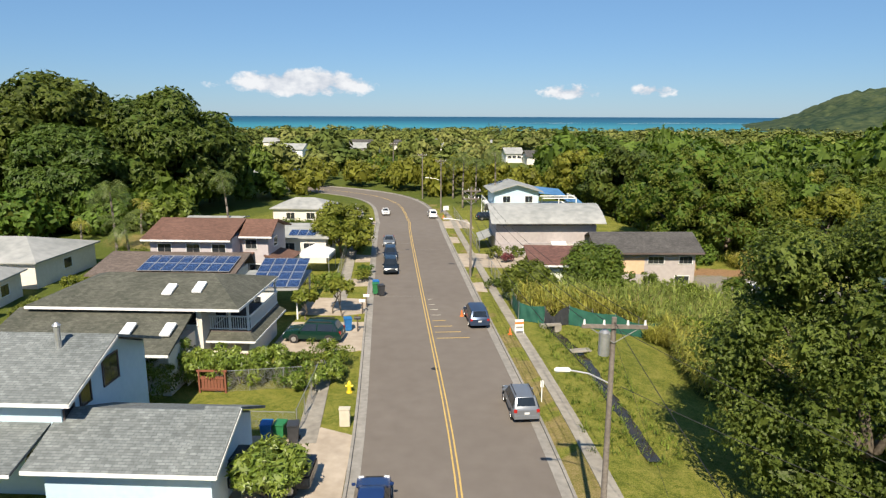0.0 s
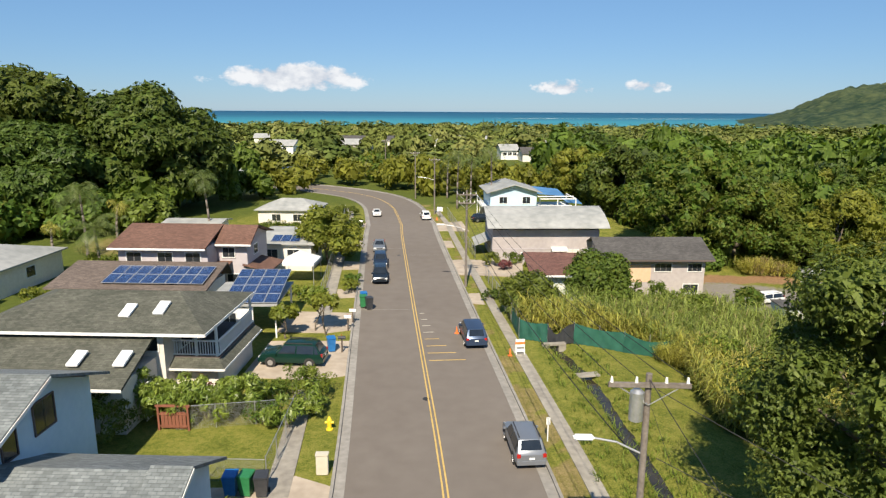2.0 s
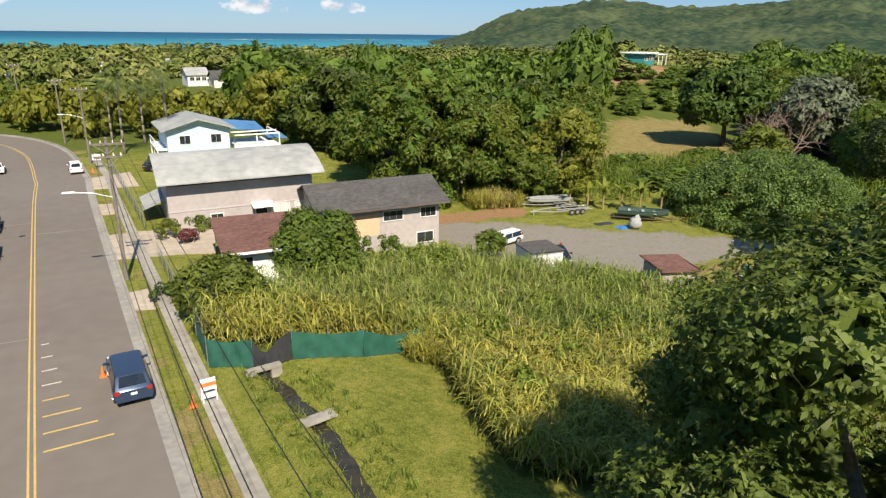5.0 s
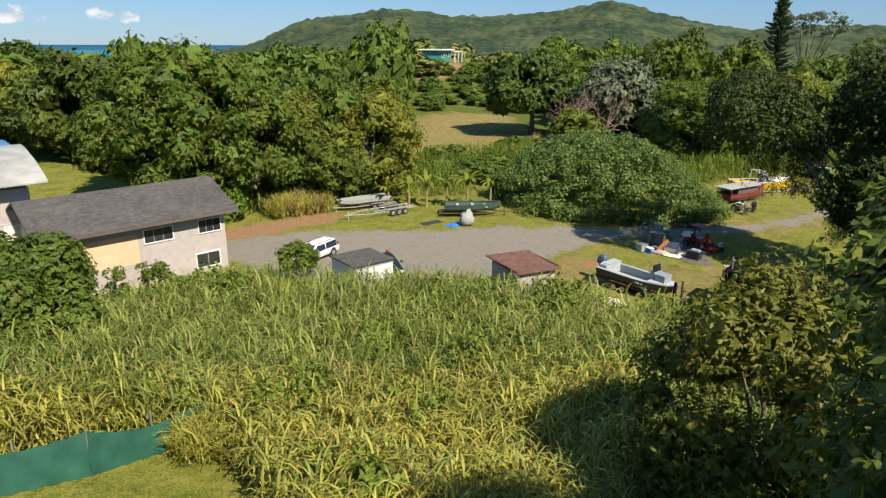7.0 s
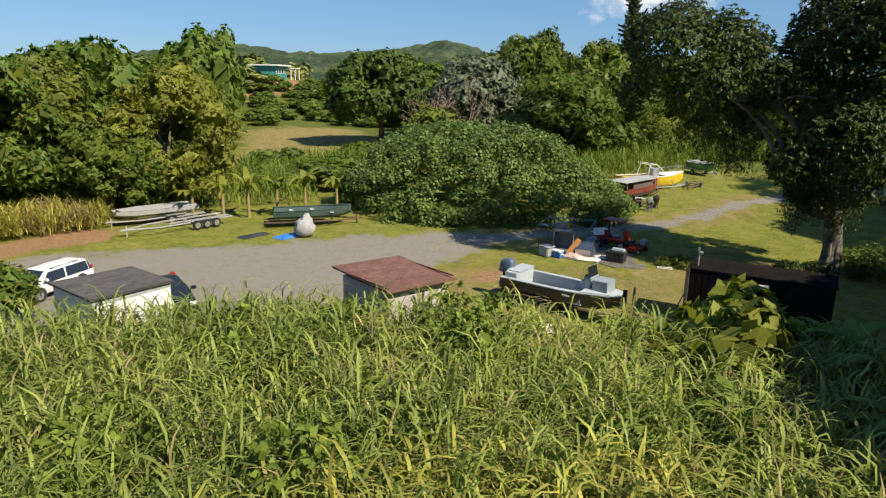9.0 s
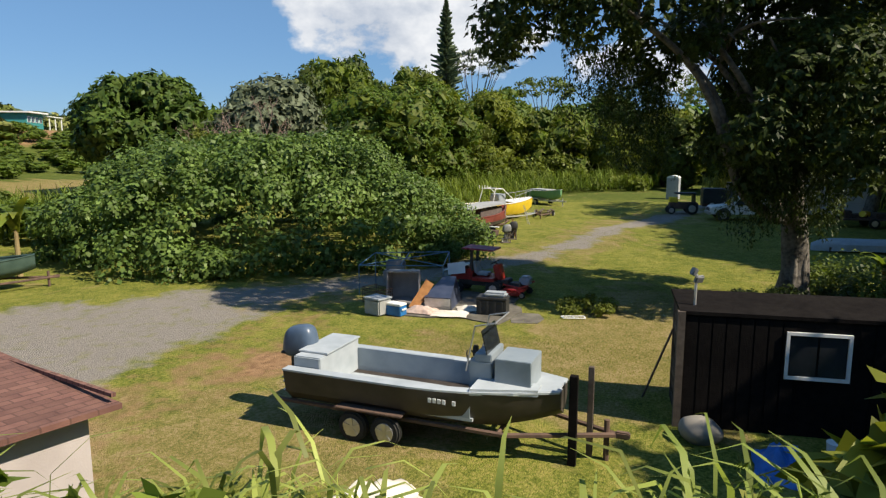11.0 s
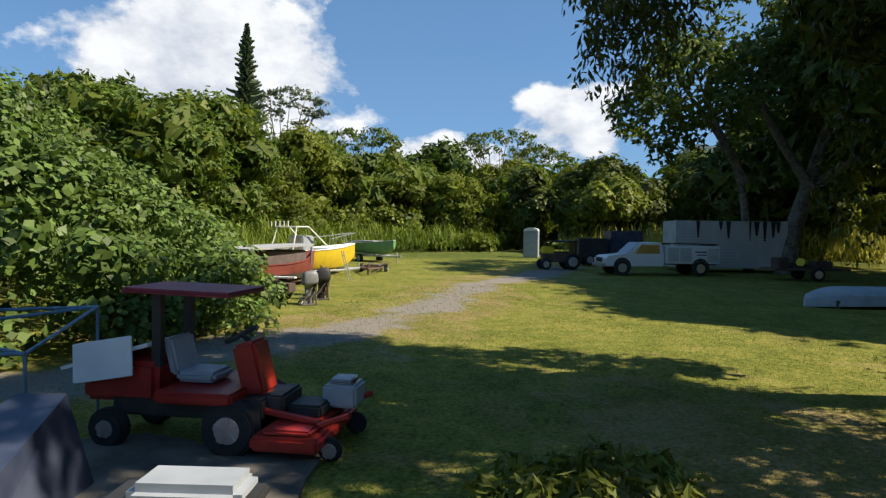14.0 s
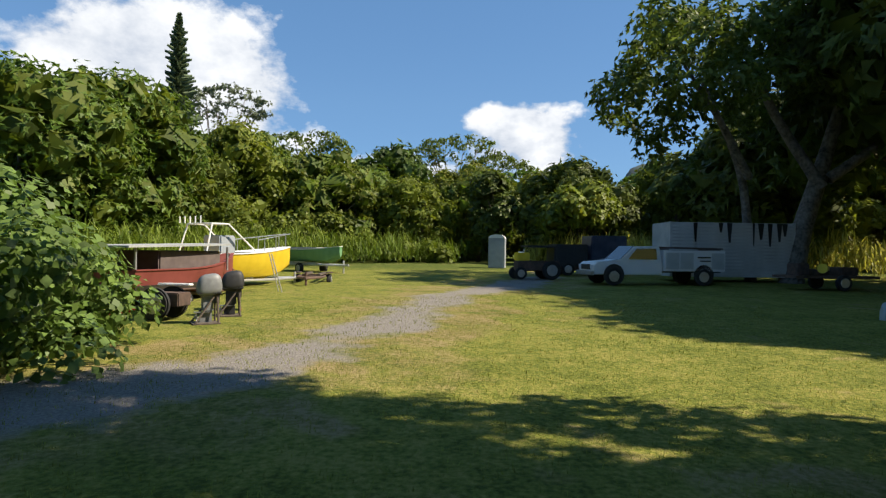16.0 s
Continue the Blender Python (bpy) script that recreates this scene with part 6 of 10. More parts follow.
small_house(-41.5, 53.5, 6, 6.5, 2.5, 1.2, "w_cream", "sh_pale", "small cream house with a pale grey roof", hips=2.5, turn=8)
small_house(-40, 45.5, 6, 7, 2.4, 1.1, "w_cream", "sh_pale", "small outbuilding with a grey roof", hips=2.0)
t = small_house(-17.3, 74, 7.0, 6.0, 3.0, 0.7, "w_cream", "sh_pale", "low house with a flat pale roof and solar panels")
solar_array(t, (-1.2, -2.6, 3.05), (1, 0, 0), Vector((0, 3.0, 0.7)), 3, 1, 1.0, 1.7)
small_house(-18.5, 83.0, 7.0, 4.0, 2.3, 0.3, "w_cream", "sh_pale", "flat-roofed white carport beside the street", windows=0)
small_house(-24.5, 103, 9.5, 7.5, 2.1, 1.3, "w_cream", "sh_pale", "white house with a pale hip roof among the shrubs", hips=3.2)
small_house(-33.5, 89, 8, 4.0, 2.2, 0.3, "w_white", "sh_pale", "long white shed with a flat pale roof", windows=0, name="shed")
small_house(-45, 148, 9, 8, 3.0, 1.4, "w_cream", "sh_pale", "cream house on the rise with a pale roof")
t = small_house(-37, 152, 7, 7, 2.4, 1.2, "w_cream", "sh_dark", "house with a solar-panelled roof")
solar_array(t, (-2.6, -3.2, 2.55), (1, 0, 0), Vector((0, 3.5, 1.2)), 5, 2, 1.0, 1.6)
for x, y, w, wall, roof, lab in ((-68, 250, 15, "w_white", "sh_pale", "white house with a pale roof among trees"), (-42, 262, 15, "w_pink", "sh_pale", "pink-walled house with a grey roof"),
                                 (-50, 300, 16, "w_white", "sh_dark", "white house with a dark roof"), (-14, 318, 15, "w_white", "sh_pale", "long pale house near the shore"), (4, 322, 17, "w_blue", "sh_pale", "pale blue house near the shore"),
                                 (-27, 300, 12, "w_cream", "sh_dark", "cream house with a dark roof"), (28, 232, 15, "w_cream", "sh_dark", "wide house with a dark charcoal roof"), (17, 240, 7, "w_white", "sh_pale", "small white flat-roofed house"),
                                 (40, 330, 14, "w_white", "sh_pale", "distant white house among the trees"), (-95, 330, 15, "w_cream", "sh_pale", "distant cream house among the trees"), (75, 380, 14, "w_cream", "sh_dark", "distant dark-roofed house among trees")):
    small_house(x, y, w, 9, 3.3, 2.0, wall, roof, lab, windows=3, turn=(x * 7) % 20 - 10, z=gz(x, y))

# teal building on the rise
t = thing("teal_building", "teal building with a white flat roof and an open veranda", "building", (143, 186, gz(143, 186)), 30)
M["w_teal"] = material("teal painted wall", (0.03, 0.20, 0.20), (0.05, 0.27, 0.26), 0.7, grain=2, coarse=0.4)
part("wall", boxes((-8, 0.5, -3, 3, -1.0, 3.1)), M["w_teal"], t)
part("roof", boxes((-8.8, 1.2, -4, 4, 3.1, 3.4), (1.0, 9, -4.2, 3.5, 2.6, 2.8)), M["w_white"], t)
row_of(t, "post", boxes((-0.1, 0.1, -0.1, 0.1, -0.5, 2.6)), M["trim"], [(8.6, -3.9, 0), (5, -3.9, 0), (1.6, -3.9, 0), (8.6, 3, 0)])
for i in range(4):
    window(t, -6.8 + 2.0 * i, -3.02, 1.2, 1.2, 1.1, "s", 1)

# ---- houses across the road ----
t = thing("pink_house", "dusty pink two-storey house with a pale curved metal roof", "house", (11, 81.5, -0.6), 4)
part("wall", boxes((-6.2, 6.0, -3.6, 4.6, -0.6, 4.1)), M["w_pink"], t)
# The eave's shadow is painted as a dark brown band above the pink.
part("eave_shade_band", boxes((-6.1, 5.9, -3.5, 4.5, 4.1, 4.75)), M["w_brown"], t, "dark band painting the shadow under the eaves")
bm = bmesh.new()
prof = [(-4.7, 4.55), (-4.0, 4.95), (-2.4, 5.6), (-0.4, 6.15), (0.6, 6.25), (2.4, 5.8), (5.6, 4.7)]
for (y0, z0), (y1, z1) in zip(prof[:-1], prof[1:]):
    slab(bm, [(-6.9, y0, z0), (6.9, y0, z0), (6.9, y1, z1), (-6.9, y1, z1)], 0.1)
bmesh.ops.remove_doubles(bm, verts=bm.verts[:], dist=0.001)
part("roof", clean(bm), M["sh_pale"], t)
part("floor_band", boxes((-6.24, 6.04, -3.64, -3.6, 1.9, 2.0)), M["w_mauve"], t)
for x in (-4.5, -2.6, 3.0, 5.0):
    window(t, x, -3.52, 3.75, 1.5, 0.6, "s", 2, trim="w_brown")
window(t, -2.4, -3.62, 0.9, 1.0, 0.55, "s", 1)
window(t, 3.0, -3.62, 0.5, 1.6, 1.3, "s", 1, pane="w_cream")
window(t, 5.0, -3.62, 0.7, 1.3, 1.1, "s", 1, pane="w_cream")
window(t, 1.35, -3.62, -0.4, 1.0, 2.1, "s", 0, name="front_door")
part("door_hood", clean(slab(bmesh.new(), [(0.5, -4.5, 1.85), (2.3, -4.5, 1.85), (2.3, -3.6, 2.15), (0.5, -3.6, 2.15)], 0.06)), M["w_white"], t)
part("side_awning", clean(slab(bmesh.new(), [(-8.0, -1.5, 1.9), (-6.2, -1.5, 2.6), (-6.2, 3.5, 2.6), (-8.0, 3.5, 1.9)], 0.06)), M["sh_pale"], t)

t = thing("dark_roofed_house", "two-storey grey-pink house with a dark charcoal roof", "house", (22.1, 76.5, -2.9), 3)
part("wall", boxes((-5.6, 5.4, -3.2, 3.4, -0.5, 4.4)), M["w_pink"], t)
part("roof", gable(bmesh.new(), -6.2, 6.1, -4.0, 4.2, 4.35, 6.0), M["sh_dark"], t)
bm = gable_end(bmesh.new(), 5.25, -3.2, 3.4, 4.38, 5.75)
gable_end(bm, -5.6, -3.2, 3.4, 4.38, 5.75)
islands("gable_wall", bm, M["w_pink"], t)
part("wall_patch", boxes((-4.4, -0.4, -3.206, -3.2, 1.7, 3.6)), M["w_salmon"], t, "bare salmon-coloured wall patch")
part("fascia", fascia(bmesh.new(), -6.2, 6.1, -4.0, 4.3), M["w_brown"], t)
window(t, 0.9, -3.22, 2.9, 1.8, 0.85, "s", 2)
window(t, 4.3, -3.22, 2.9, 1.5, 0.85, "s", 2)
window(t, 4.0, -3.22, 0.5, 1.6, 0.95, "s", 1)
window(t, 5.42, -1.0, 2.9, 1.3, 0.85, "e", 1)

t = thing("garage", "white-walled garage with a rusty maroon roof", "garage", (10.6, 66.0, -0.3), 1)
part("wall", boxes((-2.1, 2.3, -2.9, 2.8, -0.9, 2.5)), M["w_white"], t)
part("roof", clean(slab(bmesh.new(), [(-2.8, -3.6, 2.55), (2.8, -3.6, 2.5), (2.9, 3.3, 3.1), (-2.8, 3.3, 3.15)], 0.13)), M["sh_maroon"], t)
part("fascia", fascia(bmesh.new(), -2.8, 2.8, -3.6, 2.5), M["trim"], t)
window(t, -1.2, -2.92, 0.8, 0.8, 1.1, "s", 0)

t = thing("blue_white_house", "pale blue two-storey house with a light grey gable roof", "house", (9, 109, -0.3), 6)
part("wall", boxes((-3.6, 3.6, -4, 4, -0.5, 4.7)), M["w_blue"], t)
part("roof", gable_y(bmesh.new(), -4.3, 4.3, -4.8, 4.8, 4.65, 5.9), M["sh_pale"], t)
bm = bmesh.new()
a = [bm.verts.new(p) for p in ((-3.6, -4.0, 4.68), (3.6, -4.0, 4.68), (0, -4.0, 5.7))]
b = [bm.verts.new(p) for p in ((-3.6, -3.9, 4.68), (3.6, -3.9, 4.68), (0, -3.9, 5.7))]
bm.faces.new(a), bm.faces.new(b[::-1])
islands("gable_wall", clean(bm), M["w_blue"], t)
for x in (-1.6, 2.0):
    window(t, x, -4.02, 2.9, 1.2, 1.0, "s", 1)
part("side_deck", boxes((-4.8, -3.6, -3.5, 3.5, 2.2, 2.35), (-4.8, -4.72, -3.5, 3.5, 3.15, 3.25)), M["trim"], t)
row_of(t, "post", boxes((-0.06, 0.06, -0.06, 0.06, -0.5, 3.2)), M["trim"], [(-4.7, -3.4, 0), (-4.7, 0, 0), (-4.7, 3.4, 0)])
M["blue_roof"] = material("bright blue tarpaulin roof", (0.05, 0.15, 0.32), (0.10, 0.24, 0.45), 0.5, grain=2, coarse=0.4)
t = thing("blue_roofed_pergola", "open white pergola with a blue sheet roof and stair", "pergola", (16.2, 110, -0.4), 6)
part("roof", clean(slab(bmesh.new(), [(-2.9, -1.0, 4.1), (1.6, -1.0, 3.7), (1.6, 4.2, 4.2), (-2.9, 4.2, 4.7)], 0.08)), M["blue_roof"], t)
part("low_roof", clean(slab(bmesh.new(), [(2.2, 0, 2.5), (4.8, 0, 2.3), (4.8, 3.5, 2.6), (2.2, 3.5, 2.8)], 0.08)), M["blue_roof"], t)
bm = boxes((-2.9, 3.0, -3.0, -2.85, 3.4, 3.55), (-2.9, 3.0, -1.2, -1.05, 3.55, 3.7), (2.85, 3.0, -3.0, 3.0, 3.4, 3.55), (-2.9, 3.0, -3.0, 4.0, 1.9, 2.05))
part("beam", bm, M["trim"], t)
row_of(t, "post", boxes((-0.07, 0.07, -0.07, 0.07, -0.5, 3.5)), M["trim"], [(-2.8, -2.9, 0), (0, -2.9, 0), (2.9, -2.9, 0), (2.9, 3.0, 0)])
bm = box(bmesh.new(), -0.5, 0.5, -2.4, 2.4, -0.1, 0.1, m=pose(1.8, -4.3, 1.2, 28, 0, 20))
part("stair", bm, M["trim"], t)

# ---- vehicles ----
def paint(name, c, rough=0.25, metal=0.3):
    lo = tuple(0.92 * v for v in c)
    return material(name, lo, c, rough, metal, grain=2, coarse=0.5)


M["tyre"] = material("tyre rubber", (0.015, 0.015, 0.015), (0.03, 0.03, 0.03), 0.9, grain=12, coarse=2)
M["rim"] = material("alloy rim", (0.45, 0.45, 0.46), (0.6, 0.6, 0.61), 0.35, metal=0.8, grain=8, coarse=1)
M["car_glass"] = material("tinted car glass", (0.012, 0.015, 0.018), (0.02, 0.025, 0.03), 0.05, grain=2, coarse=0.5, spec=0.9)
M["car_trim"] = material("black plastic trim", (0.02, 0.02, 0.02), (0.035, 0.035, 0.035), 0.6, grain=8, coarse=1)
M["lamp_red"] = material("red lamp lens", (0.30, 0.012, 0.01), (0.42, 0.02, 0.015), 0.2, grain=3, coarse=1)
M["lamp_clear"] = material("clear lamp lens", (0.62, 0.64, 0.66), (0.78, 0.8, 0.82), 0.15, grain=3, coarse=1)
M["plate"] = material("pale number plate", (0.62, 0.64, 0.64), (0.74, 0.76, 0.76), 0.5, grain=3, coarse=1)

PROFILES = {  # stations from the front: share of length, height of the top, width share at the top
    "suv": [(0.0, 0.62, 0.80), (0.03, 0.86, 0.86), (0.24, 1.04, 0.90), (0.27, 1.06, 0.90), (0.40, 1.66, 0.74), (0.62, 1.72, 0.75), (0.88, 1.66, 0.74), (0.965, 1.08, 0.88), (1.0, 0.98, 0.86)],
    "van": [(0.0, 0.60, 0.80), (0.03, 0.80, 0.86), (0.17, 1.02, 0.90), (0.19, 1.05, 0.90), (0.36, 1.70, 0.76), (0.62, 1.76, 0.77), (0.93, 1.70, 0.76), (0.985, 1.06, 0.90), (1.0, 0.96, 0.88)],
    "sedan": [(0.0, 0.55, 0.80), (0.03, 0.74, 0.86), (0.26, 0.92, 0.90), (0.29, 0.94, 0.90), (0.44, 1.40, 0.70), (0.58, 1.45, 0.71), (0.70, 1.38, 0.70), (0.84, 1.02, 0.86), (0.97, 0.96, 0.86), (1.0, 0.88, 0.84)],
}
CABIN = {"suv": (3, 4, 6, 7), "van": (3, 4, 6, 7), "sedan": (3, 4, 6, 7)}


def sharpen(ob, deg=32):
    ob.data.shade_smooth()
    ob.data.set_sharp_from_angle(angle=radians(deg))
    return ob


def wheel(t, x, y, r, width, side, name="wheel", dish=0.62):
    bm = bmesh.new()
    w = side * width
    m = pose(x, y, r, 90, 0, 0)
    bmesh.ops.create_cone(bm, cap_ends=True, segments=20, radius1=r, radius2=r, depth=width, matrix=m)
    bmesh.ops.bevel(bm, geom=[e for e in bm.edges if len(e.link_faces) == 2 and e.calc_face_angle(0) > 1.0], offset=0.035, segments=2, affect="EDGES")
    wh = sharpen(part(name, bm, M["tyre"], t), 40)
    bm = bmesh.new()
    for k, (rr, off, d) in enumerate(((r * dish, 0.5, 0.012), (r * 0.16, 0.5, 0.04))):
        bmesh.ops.create_cone(bm, cap_ends=True, segments=16, radius1=rr, radius2=rr * 0.94, depth=d, matrix=pose(x, y + side * (width * off), r, -90 * side, 0, 0))
    for i in range(5):
        a = i * 72
        box(bm, -0.03, 0.03, 0.02, r * (dish - 0.02), -0.012, 0.012, m=pose(x, y + side * (width * 0.5 + 0.008), r, 90, 0, 0) @ pose(0, 0, 0, 0, 0, a))
    part("rim", bm, M["rim"], wh)
    return wh


def car(kind, label, body, at, heading, L=4.6, W=1.82, h=1.0, group="", name="car", category="car", plate=True, rack=False, size=0.84):
    """A parked car: front towards +x of its own space; heading in degrees from +x."""
    t = thing(name, label, category, at, heading, group)
    t.scale = (size, size, size)
    st = PROFILES[kind]
    rings = []
    bm = bmesh.new()
    for u, zt, wt in st:
        x = L / 2 - u * L
        edge = 0.93 if u in (0.0, 1.0) else 1.0
        w = W / 2 * edge
        belt = min(zt, 1.02) * h if kind != "sedan" else min(zt, 0.92) * h
        zt *= h
        zb = 0.34 if 0.02 < u < 0.98 else 0.42
        ring = [(-w * 0.94, zb), (-w, zb + 0.16), (-w, (zb + belt) / 2 + 0.08), (-w * 0.97, belt), (-W / 2 * wt, zt - 0.05), (-W / 2 * wt * 0.86, zt), (W / 2 * wt * 0.86, zt), (W / 2 * wt, zt - 0.05), (w * 0.97, belt), (w, (zb + belt) / 2 + 0.08), (w, zb + 0.16), (w * 0.94, zb)]
        rings.append([bm.verts.new((x, yy, zz)) for yy, zz in ring])
    for a, b in zip(rings[:-1], rings[1:]):
        for i in range(12):
            j = (i + 1) % 12
            bm.faces.new((a[i], a[j], b[j], b[i]))
    bm.faces.new(rings[0][::-1])
    bm.faces.new(rings[-1])
    shell = [[v.co.copy() for v in r] for r in rings]
    sharpen(part("body", clean(bm), body, t), 30)
    c0, c1, c2, c3 = CABIN[kind]

    def pane(name, pts, lift):
        b2 = bmesh.new()
        pts = [Vector(p) for p in pts]
        nrm = (pts[1] - pts[0]).cross(pts[2] - pts[0]).normalized()
        mid = sum(pts, Vector()) / len(pts)
        if nrm.dot(mid - Vector((0, 0, 0.8))) < 0:
            nrm = -nrm
        inner = [mid + (p - mid) * 0.92 + nrm * lift for p in pts]
        lower = [p - nrm * 0.06 for p in inner]
        top, low = [b2.verts.new(p) for p in inner], [b2.verts.new(p) for p in lower]
        b2.faces.new(top)
        for i in range(len(top)):
            b2.faces.new((top[i], low[i], low[(i + 1) % len(top)], top[(i + 1) % len(top)]))
        part(name, clean(b2), M["car_glass"], t)

    pane("windscreen", [shell[c0][5], shell[c0][6], shell[c1][6], shell[c1][5]], 0.012)
    pane("rear_window", [shell[c2][5], shell[c2][6], shell[c3][6].lerp(shell[c2][6], 0.12), shell[c3][5].lerp(shell[c2][5], 0.12)], 0.012)
    for s, lo, hi in ((-1, 3, 4), (1, 8, 7)):
        a_lo, a_hi = shell[c0][lo].lerp(shell[c1][lo], 0.25), shell[c1][hi]
        b_lo, b_hi = shell[c2][lo], shell[c2][hi]
        mid_lo, mid_hi = a_lo.lerp(b_lo, 0.5), a_hi.lerp(b_hi, 0.42)
        pane("side_window", [a_lo, mid_lo, mid_hi, a_hi], 0.035)
        pane("side_window", [mid_lo, b_lo, b_hi, mid_hi], 0.035)
        if kind != "sedan":
            pane("side_window", [b_lo, shell[c3][lo].lerp(b_lo, 0.2), shell[c3][hi].lerp(b_hi, 0.62), b_hi], 0.03)
    r = 0.34 if kind != "sedan" else 0.31
    for fx in (0.31, -0.30):
        for s in (-1, 1):
            x = L * fx
            bm = bmesh.new()
            bmesh.ops.create_cone(bm, cap_ends=True, segments=18, radius1=r + 0.06, radius2=r + 0.06, depth=0.04, matrix=pose(x, s * (W / 2 - 0.008), r + 0.03, 90, 0, 0))
            part("wheel_arch", bm, M["car_trim"], t)
            wheel(t, x, s * (W / 2 - 0.09), r, 0.22, s)
    bm = boxes((L / 2 - 0.12, L / 2 + 0.05, -W * 0.46, W * 0.46, 0.34, 0.60), bevel=0.03)
    part("front_bumper", bm, body, t)
    bm = boxes((-L / 2 - 0.05, -L / 2 + 0.12, -W * 0.46, W * 0.46, 0.36, 0.64), bevel=0.03)
    part("rear_bumper", bm, body, t)
    part("grille", boxes((L / 2 - 0.02, L / 2 + 0.012, -W * 0.26, W * 0.26, 0.62, 0.74)), M["car_trim"], t)
    for s in (-1, 1):
        part("headlight", boxes((L / 2 - 0.16, L / 2 - 0.0, min(s * W * 0.30, s * W * 0.455), max(s * W * 0.30, s * W * 0.455), 0.64, 0.78), bevel=0.02), M["lamp_clear"], t, "clear headlight")
        part("tail_light", boxes((-L / 2 - 0.012, -L / 2 + 0.16, min(s * W * 0.34, s * W * 0.47), max(s * W * 0.34, s * W * 0.47), 0.80, 1.02), bevel=0.02), M["lamp_red"], t, "red tail light")
        part("mirror", boxes((L * 0.20, L * 0.20 + 0.12, min(s * W * 0.49, s * W * 0.6), max(s * W * 0.49, s * W * 0.6), 0.98, 1.12), bevel=0.02), body, t)
        if rack:
            part("roof_rail", boxes((-L * 0.34, L * 0.08, s * W * 0.33 - 0.02, s * W * 0.33 + 0.02, 1.70 * h, 1.77 * h)), M["car_trim"], t)
    if plate:
        part("number_plate", boxes((-L / 2 - 0.062, -L / 2 - 0.05, -0.16, 0.16, 0.72, 0.86)), M["plate"], t)
    return t


def street_turn(y):
    return math.degrees(math.atan2(2, road_c(y + 1) - road_c(y - 1)))


P_SILVER, P_BLUE, P_NAVY = paint("silver car paint", (0.26, 0.28, 0.31), 0.32, 0.5), paint("steel blue car paint", (0.055, 0.085, 0.15), 0.28, 0.5), paint("dark navy car paint", (0.025, 0.04, 0.07))
P_GREEN, P_BLACK, P_WHITE, P_GREY = paint("dark green car paint", (0.008, 0.040, 0.030)), paint("blue-black car paint", (0.018, 0.026, 0.036)), paint("white car paint", (0.72, 0.72, 0.71), 0.35, 0.0), paint("pewter car paint", (0.24, 0.26, 0.28), 0.3, 0.5)
PARK = "cars parked along the street"
car("suv", "silver SUV parked by the kerb facing up the street", P_SILVER, (4.95, 35.2, 0.03), street_turn(35), L=4.5, group=PARK, rack=True)
car("van", "steel blue minivan parked beside the road markings", P_BLUE, (2.55, 51.3, 0.03), street_turn(50), L=5.0, W=1.92, group=PARK)
car("suv", "blue-black SUV parked facing the camera", P_BLACK, (-6.55, 68.2, 0.03), street_turn(66) + 180, L=4.7, group=PARK)
car("suv", "dark navy SUV parked behind another", P_NAVY, (-7.3, 74.2, 0.03), street_turn(73) + 180, L=4.6, group=PARK)
car("sedan", "pewter sedan parked by the kerb", P_GREY, (-8.45, 82.2, 0.03), street_turn(81) + 180, L=4.5, W=1.76, group=PARK)
car("sedan", "white sedan parked near the bend", P_WHITE, (-12.2, 107.8, 0.03), street_turn(107) + 180, size=0.72, L=4.6, W=1.8, group=PARK)
car("van", "white van parked near the bend", P_WHITE, (-4.2, 105.2, 0.03), street_turn(105), size=0.72, L=4.8, W=1.9, group=PARK)
car("sedan", "deep blue car parked at the driveway's mouth", paint("deep blue car paint", (0.02, 0.05, 0.16)), (-2.1, 24.9, 0.03), street_turn(25), L=4.4, group=PARK)
car("suv", "dark green SUV parked on the concrete driveway", P_GREEN, (-9.6, 46.1, 0.06), 178, size=0.92, L=4.7, W=1.85, rack=True)
car("suv", "dark car parked beside the blue-white house", P_BLACK, (4.6, 103.5, 0.0), 20, size=0.72, L=4.6)
car("van", "white estate car with black roof rails on the gravel lot", P_WHITE, (33.3, 71.3, gz(33.3, 71.3)), 200, size=0.86, L=4.3, W=1.74, h=0.82, rack=True)
car("sedan", "dark car tucked behind the white trailer", P_BLACK, (35.4, 65.6, gz(35.4, 65.6)), 250, size=0.95, L=4.2, h=0.92)

# pickup with a covered bed under the blue house's eave
t = thing("pickup_truck", "dark pickup truck with a blue-black bed cover beside the garage", "truck", (-7.6, 26.6, 0.06), 182)
sharpen(part("body", boxes((-2.6, 2.6, -0.92, 0.92, 0.4, 1.05), bevel=0.08), P_BLACK, t))
sharpen(part("cab", boxes((0.1, 1.7, -0.82, 0.82, 1.05, 1.7), bevel=0.14), P_BLACK, t))
part("bed_cover", boxes((-2.58, 0.05, -0.9, 0.9, 1.05, 1.13), bevel=0.02), paint("vinyl bed cover", (0.02, 0.03, 0.05), 0.35), t, "taut dark bed cover")
for fx in (1.7, -1.65):
    for s in (-1, 1):
        wheel(t, fx, s * 0.84, 0.37, 0.24, s)

